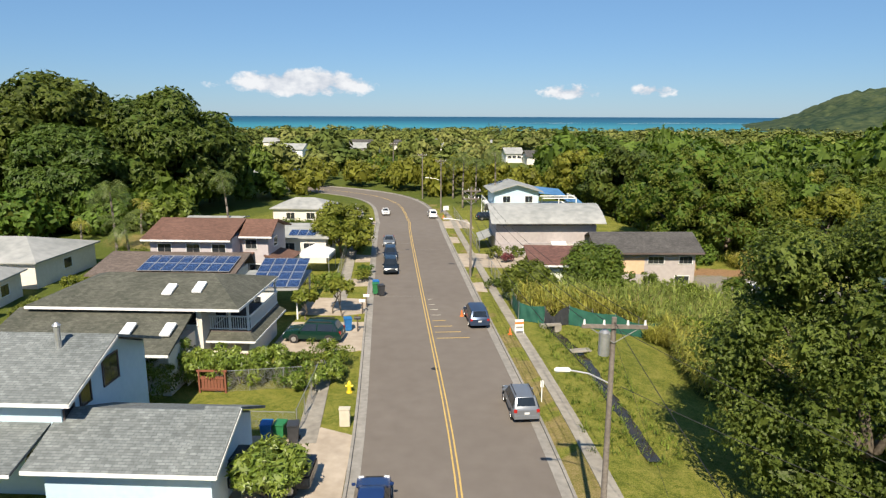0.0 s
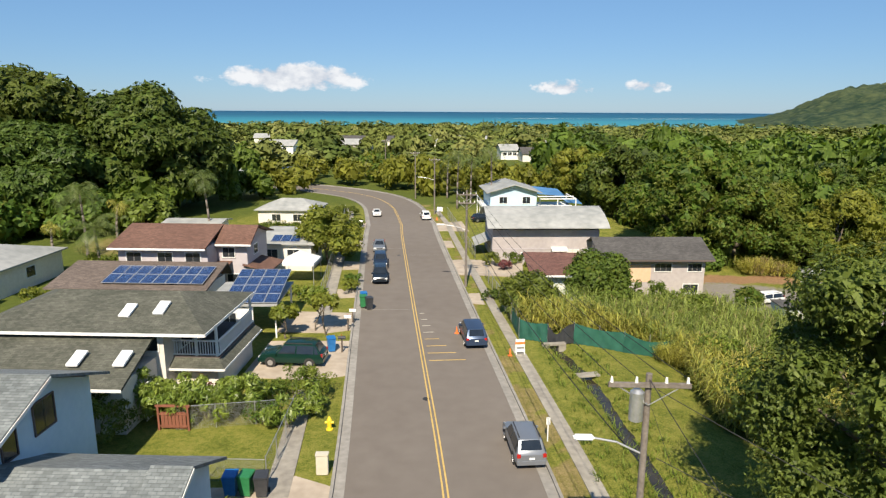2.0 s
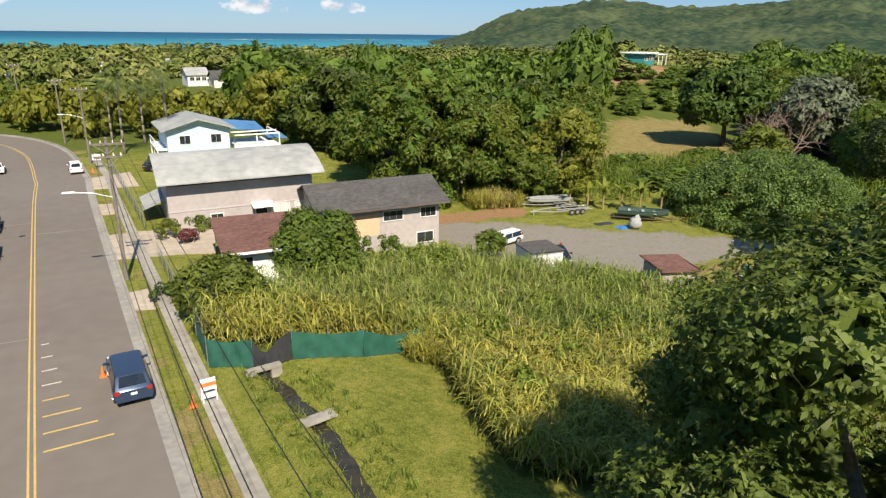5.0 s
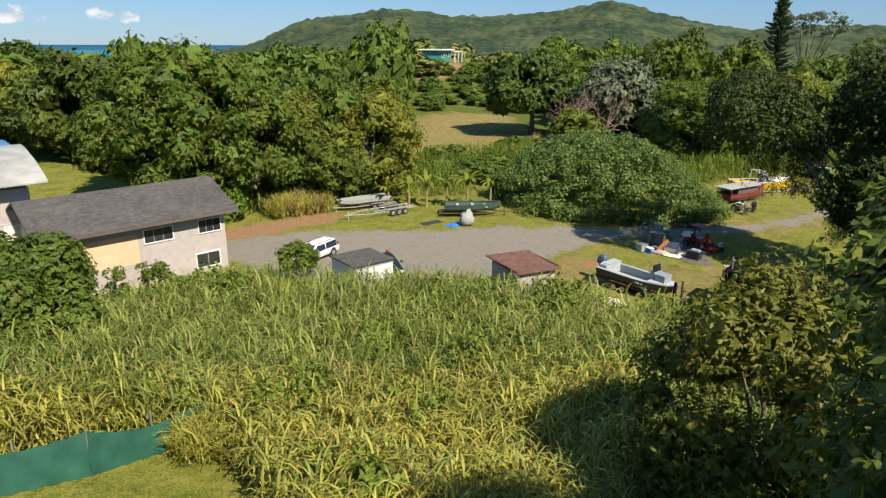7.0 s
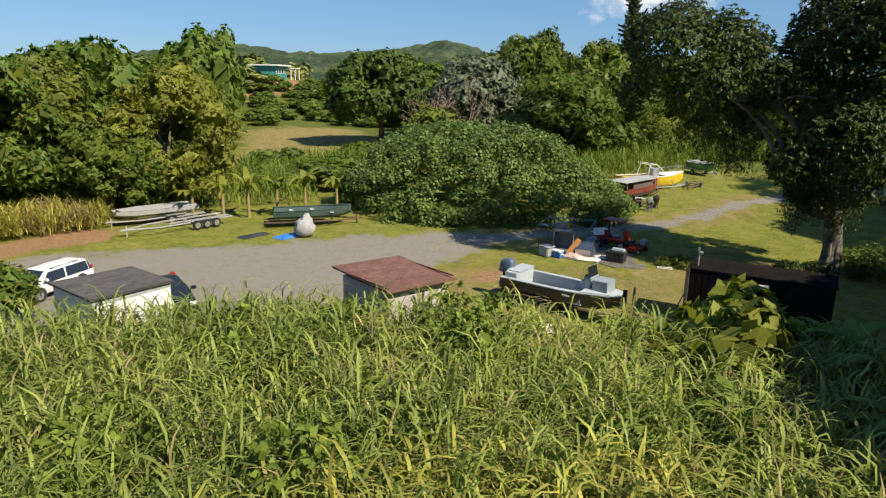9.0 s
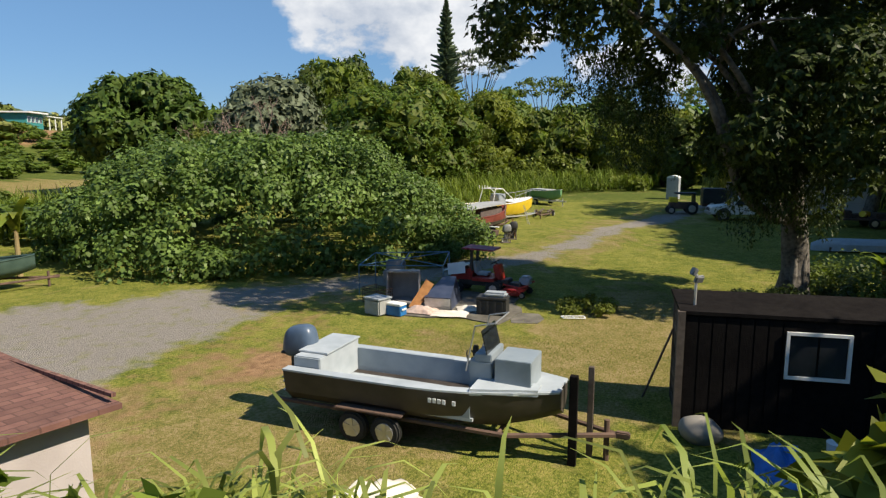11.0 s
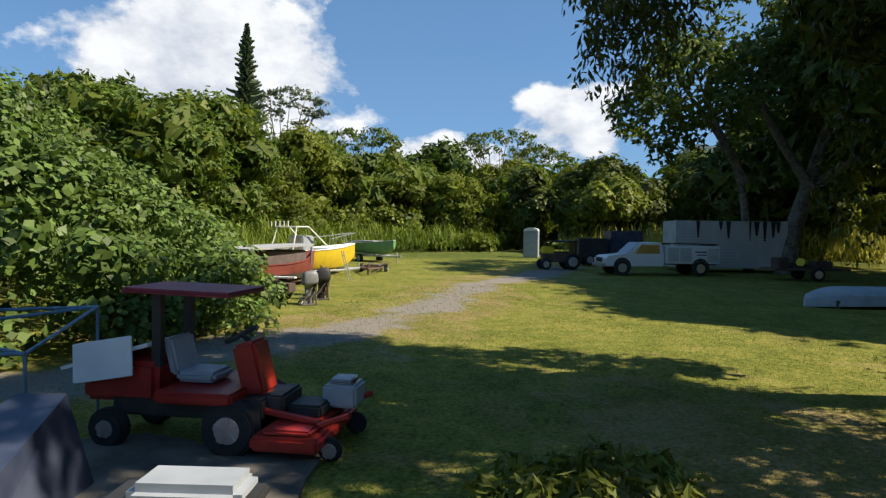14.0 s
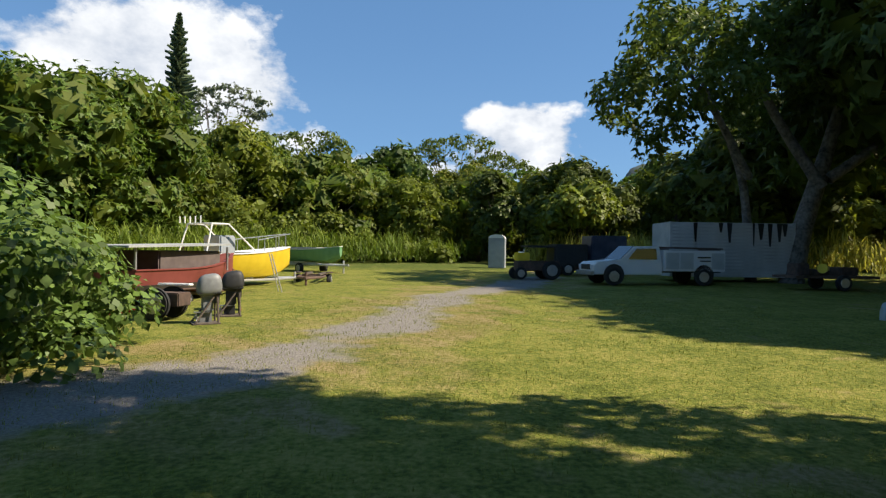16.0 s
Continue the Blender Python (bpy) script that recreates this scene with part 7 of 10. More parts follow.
# ---- the street's furniture and gardens ----
def mesh_material():
    m = bpy.data.materials.new("chain link")
    m.use_nodes = True
    n, l = m.node_tree.nodes, m.node_tree.links
    b, out = n["Principled BSDF"], n["Material Output"]
    b.inputs["Base Color"].default_value, b.inputs["Metallic"].default_value, b.inputs["Roughness"].default_value = (0.34, 0.34, 0.33, 1), 0.5, 0.5
    tr, mx = n.new("ShaderNodeBsdfTransparent"), n.new("ShaderNodeMixShader")
    tc, mp = n.new("ShaderNodeTexCoord"), n.new("ShaderNodeMapping")
    l.new(tc.outputs["Object"], mp.inputs[0])
    waves = []
    for k in (1, -1):
        w = n.new("ShaderNodeVectorMath")
        w.operation = "DOT_PRODUCT"
        l.new(mp.outputs[0], w.inputs[0])
        w.inputs[1].default_value = (1, 1, k)
        fr, lt = n.new("ShaderNodeMath"), n.new("ShaderNodeMath")
        sc = n.new("ShaderNodeMath")
        sc.operation = "MULTIPLY"
        l.new(w.outputs["Value"], sc.inputs[0])
        sc.inputs[1].default_value = 14.0
        fr.operation = "FRACT"
        l.new(sc.outputs[0], fr.inputs[0])
        lt.operation = "LESS_THAN"
        l.new(fr.outputs[0], lt.inputs[0])
        lt.inputs[1].default_value = 0.12
        waves.append(lt)
    mxm = n.new("ShaderNodeMath")
    mxm.operation = "MAXIMUM"
    l.new(waves[0].outputs[0], mxm.inputs[0])
    l.new(waves[1].outputs[0], mxm.inputs[1])
    l.new(mxm.outputs[0], mx.inputs["Fac"])
    l.new(tr.outputs[0], mx.inputs[1])
    l.new(b.outputs[0], mx.inputs[2])
    l.new(mx.outputs[0], out.inputs["Surface"])
    return m


M["chain"] = mesh_material()
M["wood_dark"] = material("dark weathered timber", (0.06, 0.045, 0.035), (0.14, 0.11, 0.085), 0.9, grain=9, coarse=1.2, bump=0.5)
M["wood_red"] = material("red-brown stained timber", (0.16, 0.055, 0.03), (0.26, 0.10, 0.06), 0.8, grain=9, coarse=1.2, bump=0.3)
M["pole_wood"] = material("weathered pole timber", (0.12, 0.10, 0.085), (0.24, 0.21, 0.18), 0.95, grain=9, coarse=1.2, bump=0.5)
M["bin_blue"] = material("blue bin plastic", (0.015, 0.13, 0.36), (0.02, 0.17, 0.44), 0.5, grain=4, coarse=1)
M["bin_green"] = material("green bin plastic", (0.02, 0.15, 0.05), (0.035, 0.20, 0.075), 0.5, grain=4, coarse=1)
M["bin_black"] = material("charcoal bin plastic", (0.03, 0.032, 0.036), (0.05, 0.052, 0.058), 0.5, grain=4, coarse=1)
M["yellow"] = material("yellow hydrant paint", (0.70, 0.50, 0.02), (0.82, 0.60, 0.04), 0.5, grain=5, coarse=1)
M["orange"] = material("orange cone plastic", (0.75, 0.16, 0.03), (0.85, 0.22, 0.05), 0.5, grain=5, coarse=1)
M["beige"] = material("beige painted steel", (0.50, 0.46, 0.36), (0.60, 0.55, 0.45), 0.6, grain=4, coarse=1)
M["tarp_green"] = material("dark green shade cloth", (0.012, 0.075, 0.055), (0.022, 0.115, 0.08), 0.7, grain=2, coarse=0.5, bump=0.3, bump_scale=9)
M["tarp_black"] = material("black plastic sheeting", (0.02, 0.022, 0.026), (0.045, 0.048, 0.055), 0.45, grain=2, coarse=0.5, bump=0.3, bump_scale=9)
M["creek"] = material("dark creek water", (0.022, 0.020, 0.014), (0.05, 0.042, 0.026), 0.12, grain=2, coarse=0.5)
M["wire"] = material("black cable", (0.012, 0.012, 0.012), (0.02, 0.02, 0.02), 0.7)
M["leaf_ti"] = material("yellow-green ti leaves", (0.10, 0.16, 0.02), (0.24, 0.29, 0.05), 0.45, grain=1.5, coarse=0.4, island=0.4, leaf=0.28)
M["leaf_red"] = material("dark red leaves", (0.10, 0.025, 0.03), (0.20, 0.06, 0.05), 0.5, grain=1.5, coarse=0.4, island=0.4, leaf=0.2)
M["palm"] = material("palm fronds", (0.075, 0.115, 0.022), (0.17, 0.20, 0.05), 0.5, grain=0.6, coarse=0.2, island=0.35, leaf=0.25)
M["palm_yellow"] = material("yellow palm fronds", (0.22, 0.22, 0.03), (0.36, 0.34, 0.07), 0.5, grain=0.6, coarse=0.2, island=0.35, leaf=0.25)
M["palm_dry"] = material("dry brown fronds", (0.16, 0.105, 0.05), (0.28, 0.20, 0.11), 0.8, grain=0.8, coarse=0.2, island=0.35)


def pad(name, label, pts, mat="drive", z=0.05, t=0.2, category="driveway"):
    bm = clean(slab(bmesh.new(), [(x, y, z) for x, y in pts], t))
    return tagged(part(name, bm, M[mat]), label, category, kind="structure")


def off(o, y):
    return road_c(y) + o


# concrete on the near side: aprons, driveways and the footpath, bay by bay
pad("driveway", "stained concrete driveway of the blue house", [(-11, 22.0), (off(-5.2, 22.5), 22.0), (off(-5.2, 31.6), 31.6), (off(-7.0, 32.2), 32.4), (off(-8.2, 31.2), 31.4), (-11.2, 31.2)])
pad("driveway", "stained concrete driveway with a parked SUV", [(-12.4, 43.6), (off(-7.0, 43.4), 43.4), (off(-5.2, 44.2), 44.2), (off(-5.2, 50.5), 50.5), (-12.4, 50.2)], z=0.055)
pad("driveway", "concrete driveway of the carport", [(-12.6, 52.2), (off(-7.0, 52.2), 52.2), (off(-5.2, 53.0), 53.0), (off(-5.2, 57.2), 57.2), (-12.6, 57.4)], z=0.055)
tagged(strip("pavement", -8.15, -7.0, 0.06, 0.06, M["concrete"], y0=31.4, y1=43.4, thick=0.2), "concrete footpath on the house side", "pavement", kind="structure")
tagged(strip("pavement", -8.15, -7.0, 0.06, 0.06, M["concrete"], y0=57.3, y1=118, thick=0.2), "concrete footpath on the house side", "pavement", kind="structure")
for y0, y1 in ((61.5, 64.5), (72, 76), (84, 88), (97, 101)):
    pad("driveway", "concrete driveway apron crossing the verge", [(off(-7.0, y0), y0), (off(-5.2, y0), y0 + 0.3), (off(-5.2, y1), y1 - 0.3), (off(-7.0, y1), y1)])
# concrete on the far side
pad("driveway", "concrete driveway towards the pink house's garage", [(off(5.2, 70.6), 70.6), (off(7.4, 70.4), 70.4), (8.0, 70.0), (8.4, 76.4), (off(7.4, 77.5), 77.5), (off(5.2, 77.2), 77.2)])
pad("driveway", "concrete driveway apron crossing the verge", [(off(5.2, 60.5), 60.5), (off(6.35, 60.2), 60.2), (off(6.35, 63.8), 63.8), (off(5.2, 63.5), 63.5)])
pad("driveway", "concrete driveway of the blue-white house", [(off(5.2, 95.0), 95.0), (off(9.5, 95.0), 95.0), (off(9.5, 103), 103), (off(5.2, 101), 101)])
pad("driveway", "concrete driveway apron crossing the verge", [(off(5.2, 84), 84), (off(6.35, 84), 84), (off(6.35, 88), 88), (off(5.2, 88), 88)])

# worn cross marks beside the centre line
t = thing("lane_marks", "worn orange lane marks of shrinking length", "road marking", (0, 47.2, 0), kind="structure")
for i, ln in enumerate((2.5, 2.0, 1.45, 1.05, 0.8, 0.65, 0.5, 0.35)):
    y = 46.95 + i * 1.35 + 0.02 * i * i
    x = road_c(y) + 0.4
    bm = clean(slab(bmesh.new(), [(x, y - 47.2, 0.027), (x + ln, y - 47.2 + 0.3 * ln / 2.5, 0.027), (x + ln, y - 47.09 + 0.3 * ln / 2.5, 0.027), (x, y - 47.09, 0.027)], 0.004))
    part("mark", bm, M["yellow_line"] if i < 4 else M["white_line"], t)
rng = random.Random(9)
bm = bmesh.new()
for y in (41.0, 79.4):
    x = road_c(y) + rng.uniform(-3, 3)
    bmesh.ops.create_circle(bm, cap_ends=True, segments=18, radius=0.24, matrix=pose(x, y, 0.025))
tagged(part("road_patch", bm, M["car_trim"]), "small dark tar patches and covers in the asphalt", "road patch", kind="structure")
for y0, x0, x1 in ((58.2, -4.4, 0.2), (83.0, -4.3, 0.3), (79.5, 0.0, 4.4)):
    c = road_c(y0)
    bm = clean(slab(bmesh.new(), [(c + x0, y0, 0.024), (c + x1, y0 + 0.25, 0.024), (c + x1, y0 + 0.31, 0.024), (c + x0, y0 + 0.06, 0.024)], 0.003))
    tagged(part("road_joint", bm, M["kerb"]), "sealed pale joint across the asphalt", "road joint", kind="structure")


def utility_pole(x, y, h, arms, label, turn=0, lamp=None, can=False, z=None):
    t = thing("utility_pole", label, "utility pole", (x, y, gz(x, y) if z is None else z), turn, "utility poles")
    bm = bmesh.new()
    tube(bm, (0, 0, -0.5), (0, 0, h), 0.13, 0.09, 12)
    sharpen(part("pole", bm, M["pole_wood"], t))
    for za, w in arms:
        arm = part("crossarm", boxes((-w / 2, w / 2, -0.17, -0.06, za - 0.07, za + 0.07), bevel=0.01), M["pole_wood"], t)
        for k in (-0.46, -0.16, 0.2, 0.46):
            bm = bmesh.new()
            tube(bm, (k * w, -0.11, za + 0.07), (k * w, -0.11, za + 0.24), 0.05, 0.03, 8)
            part("insulator", bm, M["w_white"], arm)
        bm = bmesh.new()
        tube(bm, (-0.38 * w, -0.11, za - 0.05), (0, -0.13, za - 0.6), 0.02, seg=6)
        tube(bm, (0.38 * w, -0.11, za - 0.05), (0, -0.13, za - 0.6), 0.02, seg=6)
        part("brace", bm, M["metal"], t)
    if can:
        bm = bmesh.new()
        tube(bm, (-0.33, -0.12, h - 1.35), (-0.33, -0.12, h - 0.5), 0.2, seg=14)
        tube(bm, (-0.33, -0.12, h - 0.5), (-0.33, -0.12, h - 0.42), 0.2, 0.1, seg=14)
        sharpen(part("transformer", bm, M["metal"], t, "grey transformer can"))
    if lamp:
        zl, reach = lamp
        bm = bmesh.new()
        tube(bm, (0, 0, zl - 0.5), (-reach * 0.45, 0, zl - 0.12), 0.03, seg=8)
        tube(bm, (-reach * 0.45, 0, zl - 0.12), (-reach * 0.85, 0, zl), 0.03, seg=8)
        part("lamp_arm", bm, M["frame_grey"], t)
        bm = boxes((-reach - 0.28, -reach * 0.82, -0.13, 0.13, zl - 0.06, zl + 0.07), bevel=0.05)
        sharpen(part("lamp_head", bm, M["trim"], t, "pale street lamp head"))
    return t


utility_pole(7.05, 22.3, 9.75, [(9.45, 2.3)], "weathered utility pole with a transformer and a street lamp", lamp=(7.75, 1.75), can=True)
utility_pole(2.05, 66.1, 9.4, [(9.0, 1.9), (8.2, 1.6)], "tall wooden utility pole with two crossarms", lamp=(6.1, 2.6))
utility_pole(off(6.2, 110), 110, 9.2, [(8.8, 1.8)], "wooden utility pole near the bend", lamp=(6.0, 2.4))
utility_pole(off(6.4, 126), 128, 9.0, [(8.6, 1.7)], "wooden utility pole at the bend")
utility_pole(-16, 152, 10, [(9.6, 1.8)], "distant wooden utility pole")
utility_pole(-52, 92, 7.5, [], "bare leaning pole against the dark trees")


def cable(a, b, sag, r=0.012, label="sagging black overhead cable", seg=14):
    a, b = Vector(a), Vector(b)
    bm = bmesh.new()
    pts = [a.lerp(b, i / seg) - Vector((0, 0, sag * 4 * (i / seg) * (1 - i / seg))) for i in range(seg + 1)]
    across = (b - a).cross(Vector((0, 0, 1))).normalized() * r
    rings = []
    for p in pts:
        rings.append([bm.verts.new(p + across * math.cos(k * 1.2566) + Vector((0, 0, r * math.sin(k * 1.2566)))) for k in range(5)])
    for p, q in zip(rings[:-1], rings[1:]):
        for k in range(5):
            bm.faces.new((p[k], p[(k + 1) % 5], q[(k + 1) % 5], q[k]))
    t = part("cable", bm, M["wire"])
    return tagged(t, label, "cable", "overhead cables")


for dx in (-1.05, -0.35, 0.45, 1.05):
    cable((7.05 + dx, 22.2, 9.66), (2.05 + dx * 0.85, 66, 9.2), 1.0)
    cable((2.05 + dx * 0.85, 66, 9.2), (off(6.2, 110) + dx * 0.8, 110, 9.0), 0.9)
cable((7.0, 22.2, 7.0), (2.0, 66, 6.9), 1.1, 0.02)
cable((7.3, 22.2, 9.3), (27, 3, 6.0), 0.8, 0.012)
cable((7.4, 22.2, 7.2), (30, 6, 5.0), 0.9, 0.012)
cable((7.05, 22.2, 9.6), (8.5, -22, 9.3), 1.0)
cable((7.1, 22.2, 8.9), (10.3, 20.4, 0.0), 0.0, 0.012, "taut steel guy wire at the pole")


def fence(pts, h, label, posts=2.4, z=None, name="fence"):
    """Chain-link fence along a polyline, each post, rail and panel a part."""
    t = thing(name, label, "fence", (pts[0][0], pts[0][1], gz(*pts[0])))
    o = Vector(t.location)
    for (x0, y0), (x1, y1) in zip(pts[:-1], pts[1:]):
        n = max(1, round(math.hypot(x1 - x0, y1 - y0) / posts))
        for i in range(n):
            a = Vector((x0 + (x1 - x0) * i / n, y0 + (y1 - y0) * i / n, 0))
            b = Vector((x0 + (x1 - x0) * (i + 1) / n, y0 + (y1 - y0) * (i + 1) / n, 0))
            a.z, b.z = gz(a.x, a.y), gz(b.x, b.y)
            a, b = a - o, b - o
            up = Vector((0, 0, h))
            part("post", tube(bmesh.new(), a - up * 0.1, a + up * 1.03, 0.03, seg=7), M["metal"], t)
            part("rail", tube(bmesh.new(), a + up, b + up, 0.02, seg=6), M["metal"], t)
            bm = bmesh.new()
            poly(bm, [a, b, b + up, a + up])
            part("chain_panel", bm, M["chain"], t)
    return t


fence([(-10.0, 31.9), (-7.25, 31.9)], 1.15, "low chain-link fence behind the bins")
fence([(-7.15, 31.8), (-7.45, 37.9), (-13.5, 36.6)], 1.35, "grey chain-link fence round the front lawn")
fence([(off(-8.3, 57.5), 57.5), (off(-8.3, 71), 71), (off(-8.3, 90), 90), (off(-8.3, 112), 112)], 1.3, "weathered chain-link fence along the footpath")
fence([(off(7.8, 54), 54), (off(7.8, 69.5), 69.5)], 1.4, "chain-link fence beside the footpath")
fence([(off(8.0, 78), 78), (off(8.0, 108), 108)], 1.4, "chain-link fence in front of the pink house")


def wheelie_bin(x, y, mat, label, turn=0):
    t = thing("wheelie_bin", label, "bin", (x, y, gz(x, y) + 0.05), turn, "wheelie bins")
    bm = bmesh.new()
    lo = [(-0.22, -0.26), (0.22, -0.26), (0.22, 0.24), (-0.22, 0.24)]
    hi = [(-0.29, -0.36), (0.29, -0.36), (0.29, 0.34), (-0.29, 0.34)]
    a, b = [bm.verts.new((*p, 0.06)) for p in lo], [bm.verts.new((*p, 0.98)) for p in hi]
    bm.faces.new(a[::-1]), bm.faces.new(b)
    for i in range(4):
        bm.faces.new((a[i], a[(i + 1) % 4], b[(i + 1) % 4], b[i]))
    part("body", clean(bm), M[mat], t)
    part("lid", boxes((-0.31, 0.31, -0.4, 0.37, 0.98, 1.06), bevel=0.03), M[mat], t)
    part("handle", boxes((-0.26, 0.26, 0.37, 0.43, 0.95, 1.0)), M[mat], t)
    for s in (-1, 1):
        bm = bmesh.new()
        tube(bm, (s * 0.24, 0.26, 0.11), (s * 0.3, 0.26, 0.11), 0.11, seg=12)
        part("wheel", bm, M["tyre"], t)
    return t


wheelie_bin(-8.45, 30.8, "bin_blue", "blue wheelie bin beside the chain-link fence", 5)
wheelie_bin(-7.75, 30.85, "bin_green", "green wheelie bin between two others", -4)
wheelie_bin(-7.05, 30.8, "bin_black", "charcoal wheelie bin at the fence corner", 8)
wheelie_bin(-7.5, 48.4, "bin_blue", "blue wheelie bin behind the green SUV", 20)
wheelie_bin(-6.95, 59.9, "bin_blue", "blue wheelie bin at the kerb", 15)
wheelie_bin(-6.85, 58.9, "bin_green", "green wheelie bin at the kerb", 10)
wheelie_bin(-6.25, 58.4, "bin_black", "charcoal wheelie bin at the kerb", 25)

t = thing("fire_hydrant", "yellow fire hydrant on the grass verge", "hydrant", (-5.3, 37.0, 0.02))
bm = bmesh.new()
tube(bm, (0, 0, 0), (0, 0, 0.55), 0.12, seg=14)
tube(bm, (0, 0, 0.55), (0, 0, 0.75), 0.14, 0.05, seg=14)
tube(bm, (0, 0, 0), (0, 0, 0.06), 0.19, seg=14)
sharpen(part("body", bm, M["yellow"], t))
for s in (-1, 1):
    bm = bmesh.new()
    tube(bm, (s * 0.1, 0, 0.42), (s * 0.24, 0, 0.42), 0.07, seg=10)
    part("outlet", bm, M["yellow"], t)

t = thing("utility_box", "beige steel utility box on the verge", "utility box", (-4.75, 32.7, 0.02), 4)
part("body", boxes((-0.28, 0.28, -0.16, 0.16, 0, 1.0), bevel=0.02), M["beige"], t)
part("cap", boxes((-0.31, 0.31, -0.19, 0.19, 1.0, 1.06), bevel=0.015), M["beige"], t)


def mailbox(x, y, mat, label, turn=0):
    t = thing("mailbox", label, "mailbox", (x, y, 0.04), turn, "mailboxes")
    part("post", boxes((-0.05, 0.05, -0.05, 0.05, -0.1, 1.0)), M["wood_dark"], t)
    bm = boxes((-0.1, 0.1, -0.26, 0.26, 1.0, 1.12))
    tube(bm, (0, -0.26, 1.12), (0, 0.26, 1.12), 0.1, seg=14)
    part("box", bm, M[mat], t)
    part("flag", boxes((0.1, 0.115, 0.0, 0.04, 1.08, 1.3)), M["lamp_red"], t)
    return t


mailbox(-6.7, 48.2, "bin_black", "black mailbox on a dark post", 90)
mailbox(-7.0, 54.5, "w_white", "white mailbox on a post", 90)
mailbox(-7.1, 52.9, "w_white", "small white mailbox on a low post", 90)
mailbox(off(-5.8, 96), 96, "w_white", "white mailbox near the bend", 90)

t = thing("garden_gate", "red-brown timber garden gate among the leaves", "gate", (-13.6, 36.6, 0))
t.scale = (0.78, 0.78, 0.85)
row_of(t, "board", boxes((-0.11, 0.11, -0.02, 0.02, 0.15, 1.25)), M["wood_red"], [(-0.75 + 0.25 * i, 0, 0) for i in range(7)])
part("frame", boxes((-0.95, 0.95, -0.06, -0.02, 1.05, 1.17), (-0.95, 0.95, -0.06, -0.02, 0.25, 0.37)), M["wood_red"], t)
row_of(t, "post", boxes((-0.07, 0.07, -0.07, 0.07, -0.2, 1.6)), M["wood_red"], [(-1.03, 0, 0), (1.03, 0, 0)])
part("arch_beam", boxes((-1.2, 1.2, -0.08, 0.08, 1.6, 1.72)), M["wood_red"], t)

t = thing("canopy_tent", "white pyramid canopy tent in the mauve house's yard", "tent", (-14.4, 67.5, 0))
bm = bmesh.new()
apex = bm.verts.new((0, 0, 3.1))
c4 = [bm.verts.new(p) for p in ((-1.7, -1.7, 2.15), (1.7, -1.7, 2.15), (1.7, 1.7, 2.15), (-1.7, 1.7, 2.15))]
d4 = [bm.verts.new((v.co.x, v.co.y, 1.9)) for v in c4]
for i in range(4):
    bm.faces.new((c4[i], c4[(i + 1) % 4], apex))
    bm.faces.new((c4[i], d4[i], d4[(i + 1) % 4], c4[(i + 1) % 4]))
part("canopy", clean(bm), M["w_white"], t)
row_of(t, "leg", boxes((-0.03, 0.03, -0.03, 0.03, 0, 2.1)), M["metal"], [(-1.65, -1.65, 0), (1.65, -1.65, 0), (1.65, 1.65, 0), (-1.65, 1.65, 0)])
t = thing("paddling_pool", "blue round pool leaning at the mauve house", "pool", (-17.0, 61.6, 0))
bm = bmesh.new()
bmesh.ops.create_cone(bm, cap_ends=True, segments=24, radius1=0.75, radius2=0.85, depth=0.25, matrix=pose(0, 0, 0.85, 70, 0, 0))
part("shell", bm, M["bin_blue"], t)

for x, y in ((1.35, 52.6), (5.15, 48.2), (off(6.0, 105), 104)):
    t = thing("traffic_cone", "orange traffic cone standing on the ground", "traffic cone", (x, y, 0.03), 0, "traffic cones")
    t.scale = (0.8, 0.8, 0.8)
    bm = bmesh.new()
    tube(bm, (0, 0, 0.03), (0, 0, 0.68), 0.13, 0.03, 14)
    part("cone", bm, M["orange"], t)
    part("base", boxes((-0.19, 0.19, -0.19, 0.19, 0, 0.04)), M["orange"], t)

t = thing("barricade", "white folding barricade with orange bands on the footpath", "barricade", (5.85, 48.5, 0.06), 10)
for s in (-1, 1):
    m = pose(0, s * 0.18, 0, s * 10, 0, 0)
    bm = bmesh.new()
    box(bm, -0.32, -0.27, -0.02, 0.02, 0, 1.1, m=m)
    box(bm, 0.27, 0.32, -0.02, 0.02, 0, 1.1, m=m)
    part("leg", bm, M["w_white"], t)
    part("panel", box(bmesh.new(), -0.33, 0.33, -0.025, -0.02, 0.55, 1.1, m=m), M["w_white"], t)
    part("band", box(bmesh.new(), -0.33, 0.33, -0.031, -0.0255, 0.72, 0.9, m=m), M["orange"], t)
    part("low_band", box(bmesh.new(), -0.33, 0.33, -0.025, -0.02, 0.2, 0.35, m=m), M["w_white"], t)

t = thing("marker_post", "white marker post with a small plate on the verge", "sign post", (6.3, 36.3, 0))
part("post", boxes((-0.03, 0.03, -0.03, 0.03, -0.1, 1.35)), M["w_white"], t)
part("plate", boxes((-0.1, 0.1, -0.045, -0.03, 0.95, 1.35)), M["w_white"], t)
t = thing("notice_board", "small white notice board on a post", "sign", (off(6.6, 106.5), 106.5, 0))
part("post", boxes((-0.04, 0.04, -0.04, 0.04, -0.1, 1.4)), M["wood_dark"], t)
part("board", boxes((-0.45, 0.45, -0.03, 0.03, 1.0, 1.7)), M["w_white"], t)

# shade-cloth fence at the plot's edge
t = thing("shade_cloth_fence", "sagging green and black shade-cloth fence before the cane grass", "fence", (6.1, 51.4, gz(6.1, 51.4)))
line = [(5.75, 55.6), (6.05, 51.7), (8.1, 51.0), (10.1, 51.3), (13.9, 51.5), (17.9, 52.8)]
o = Vector(t.location)
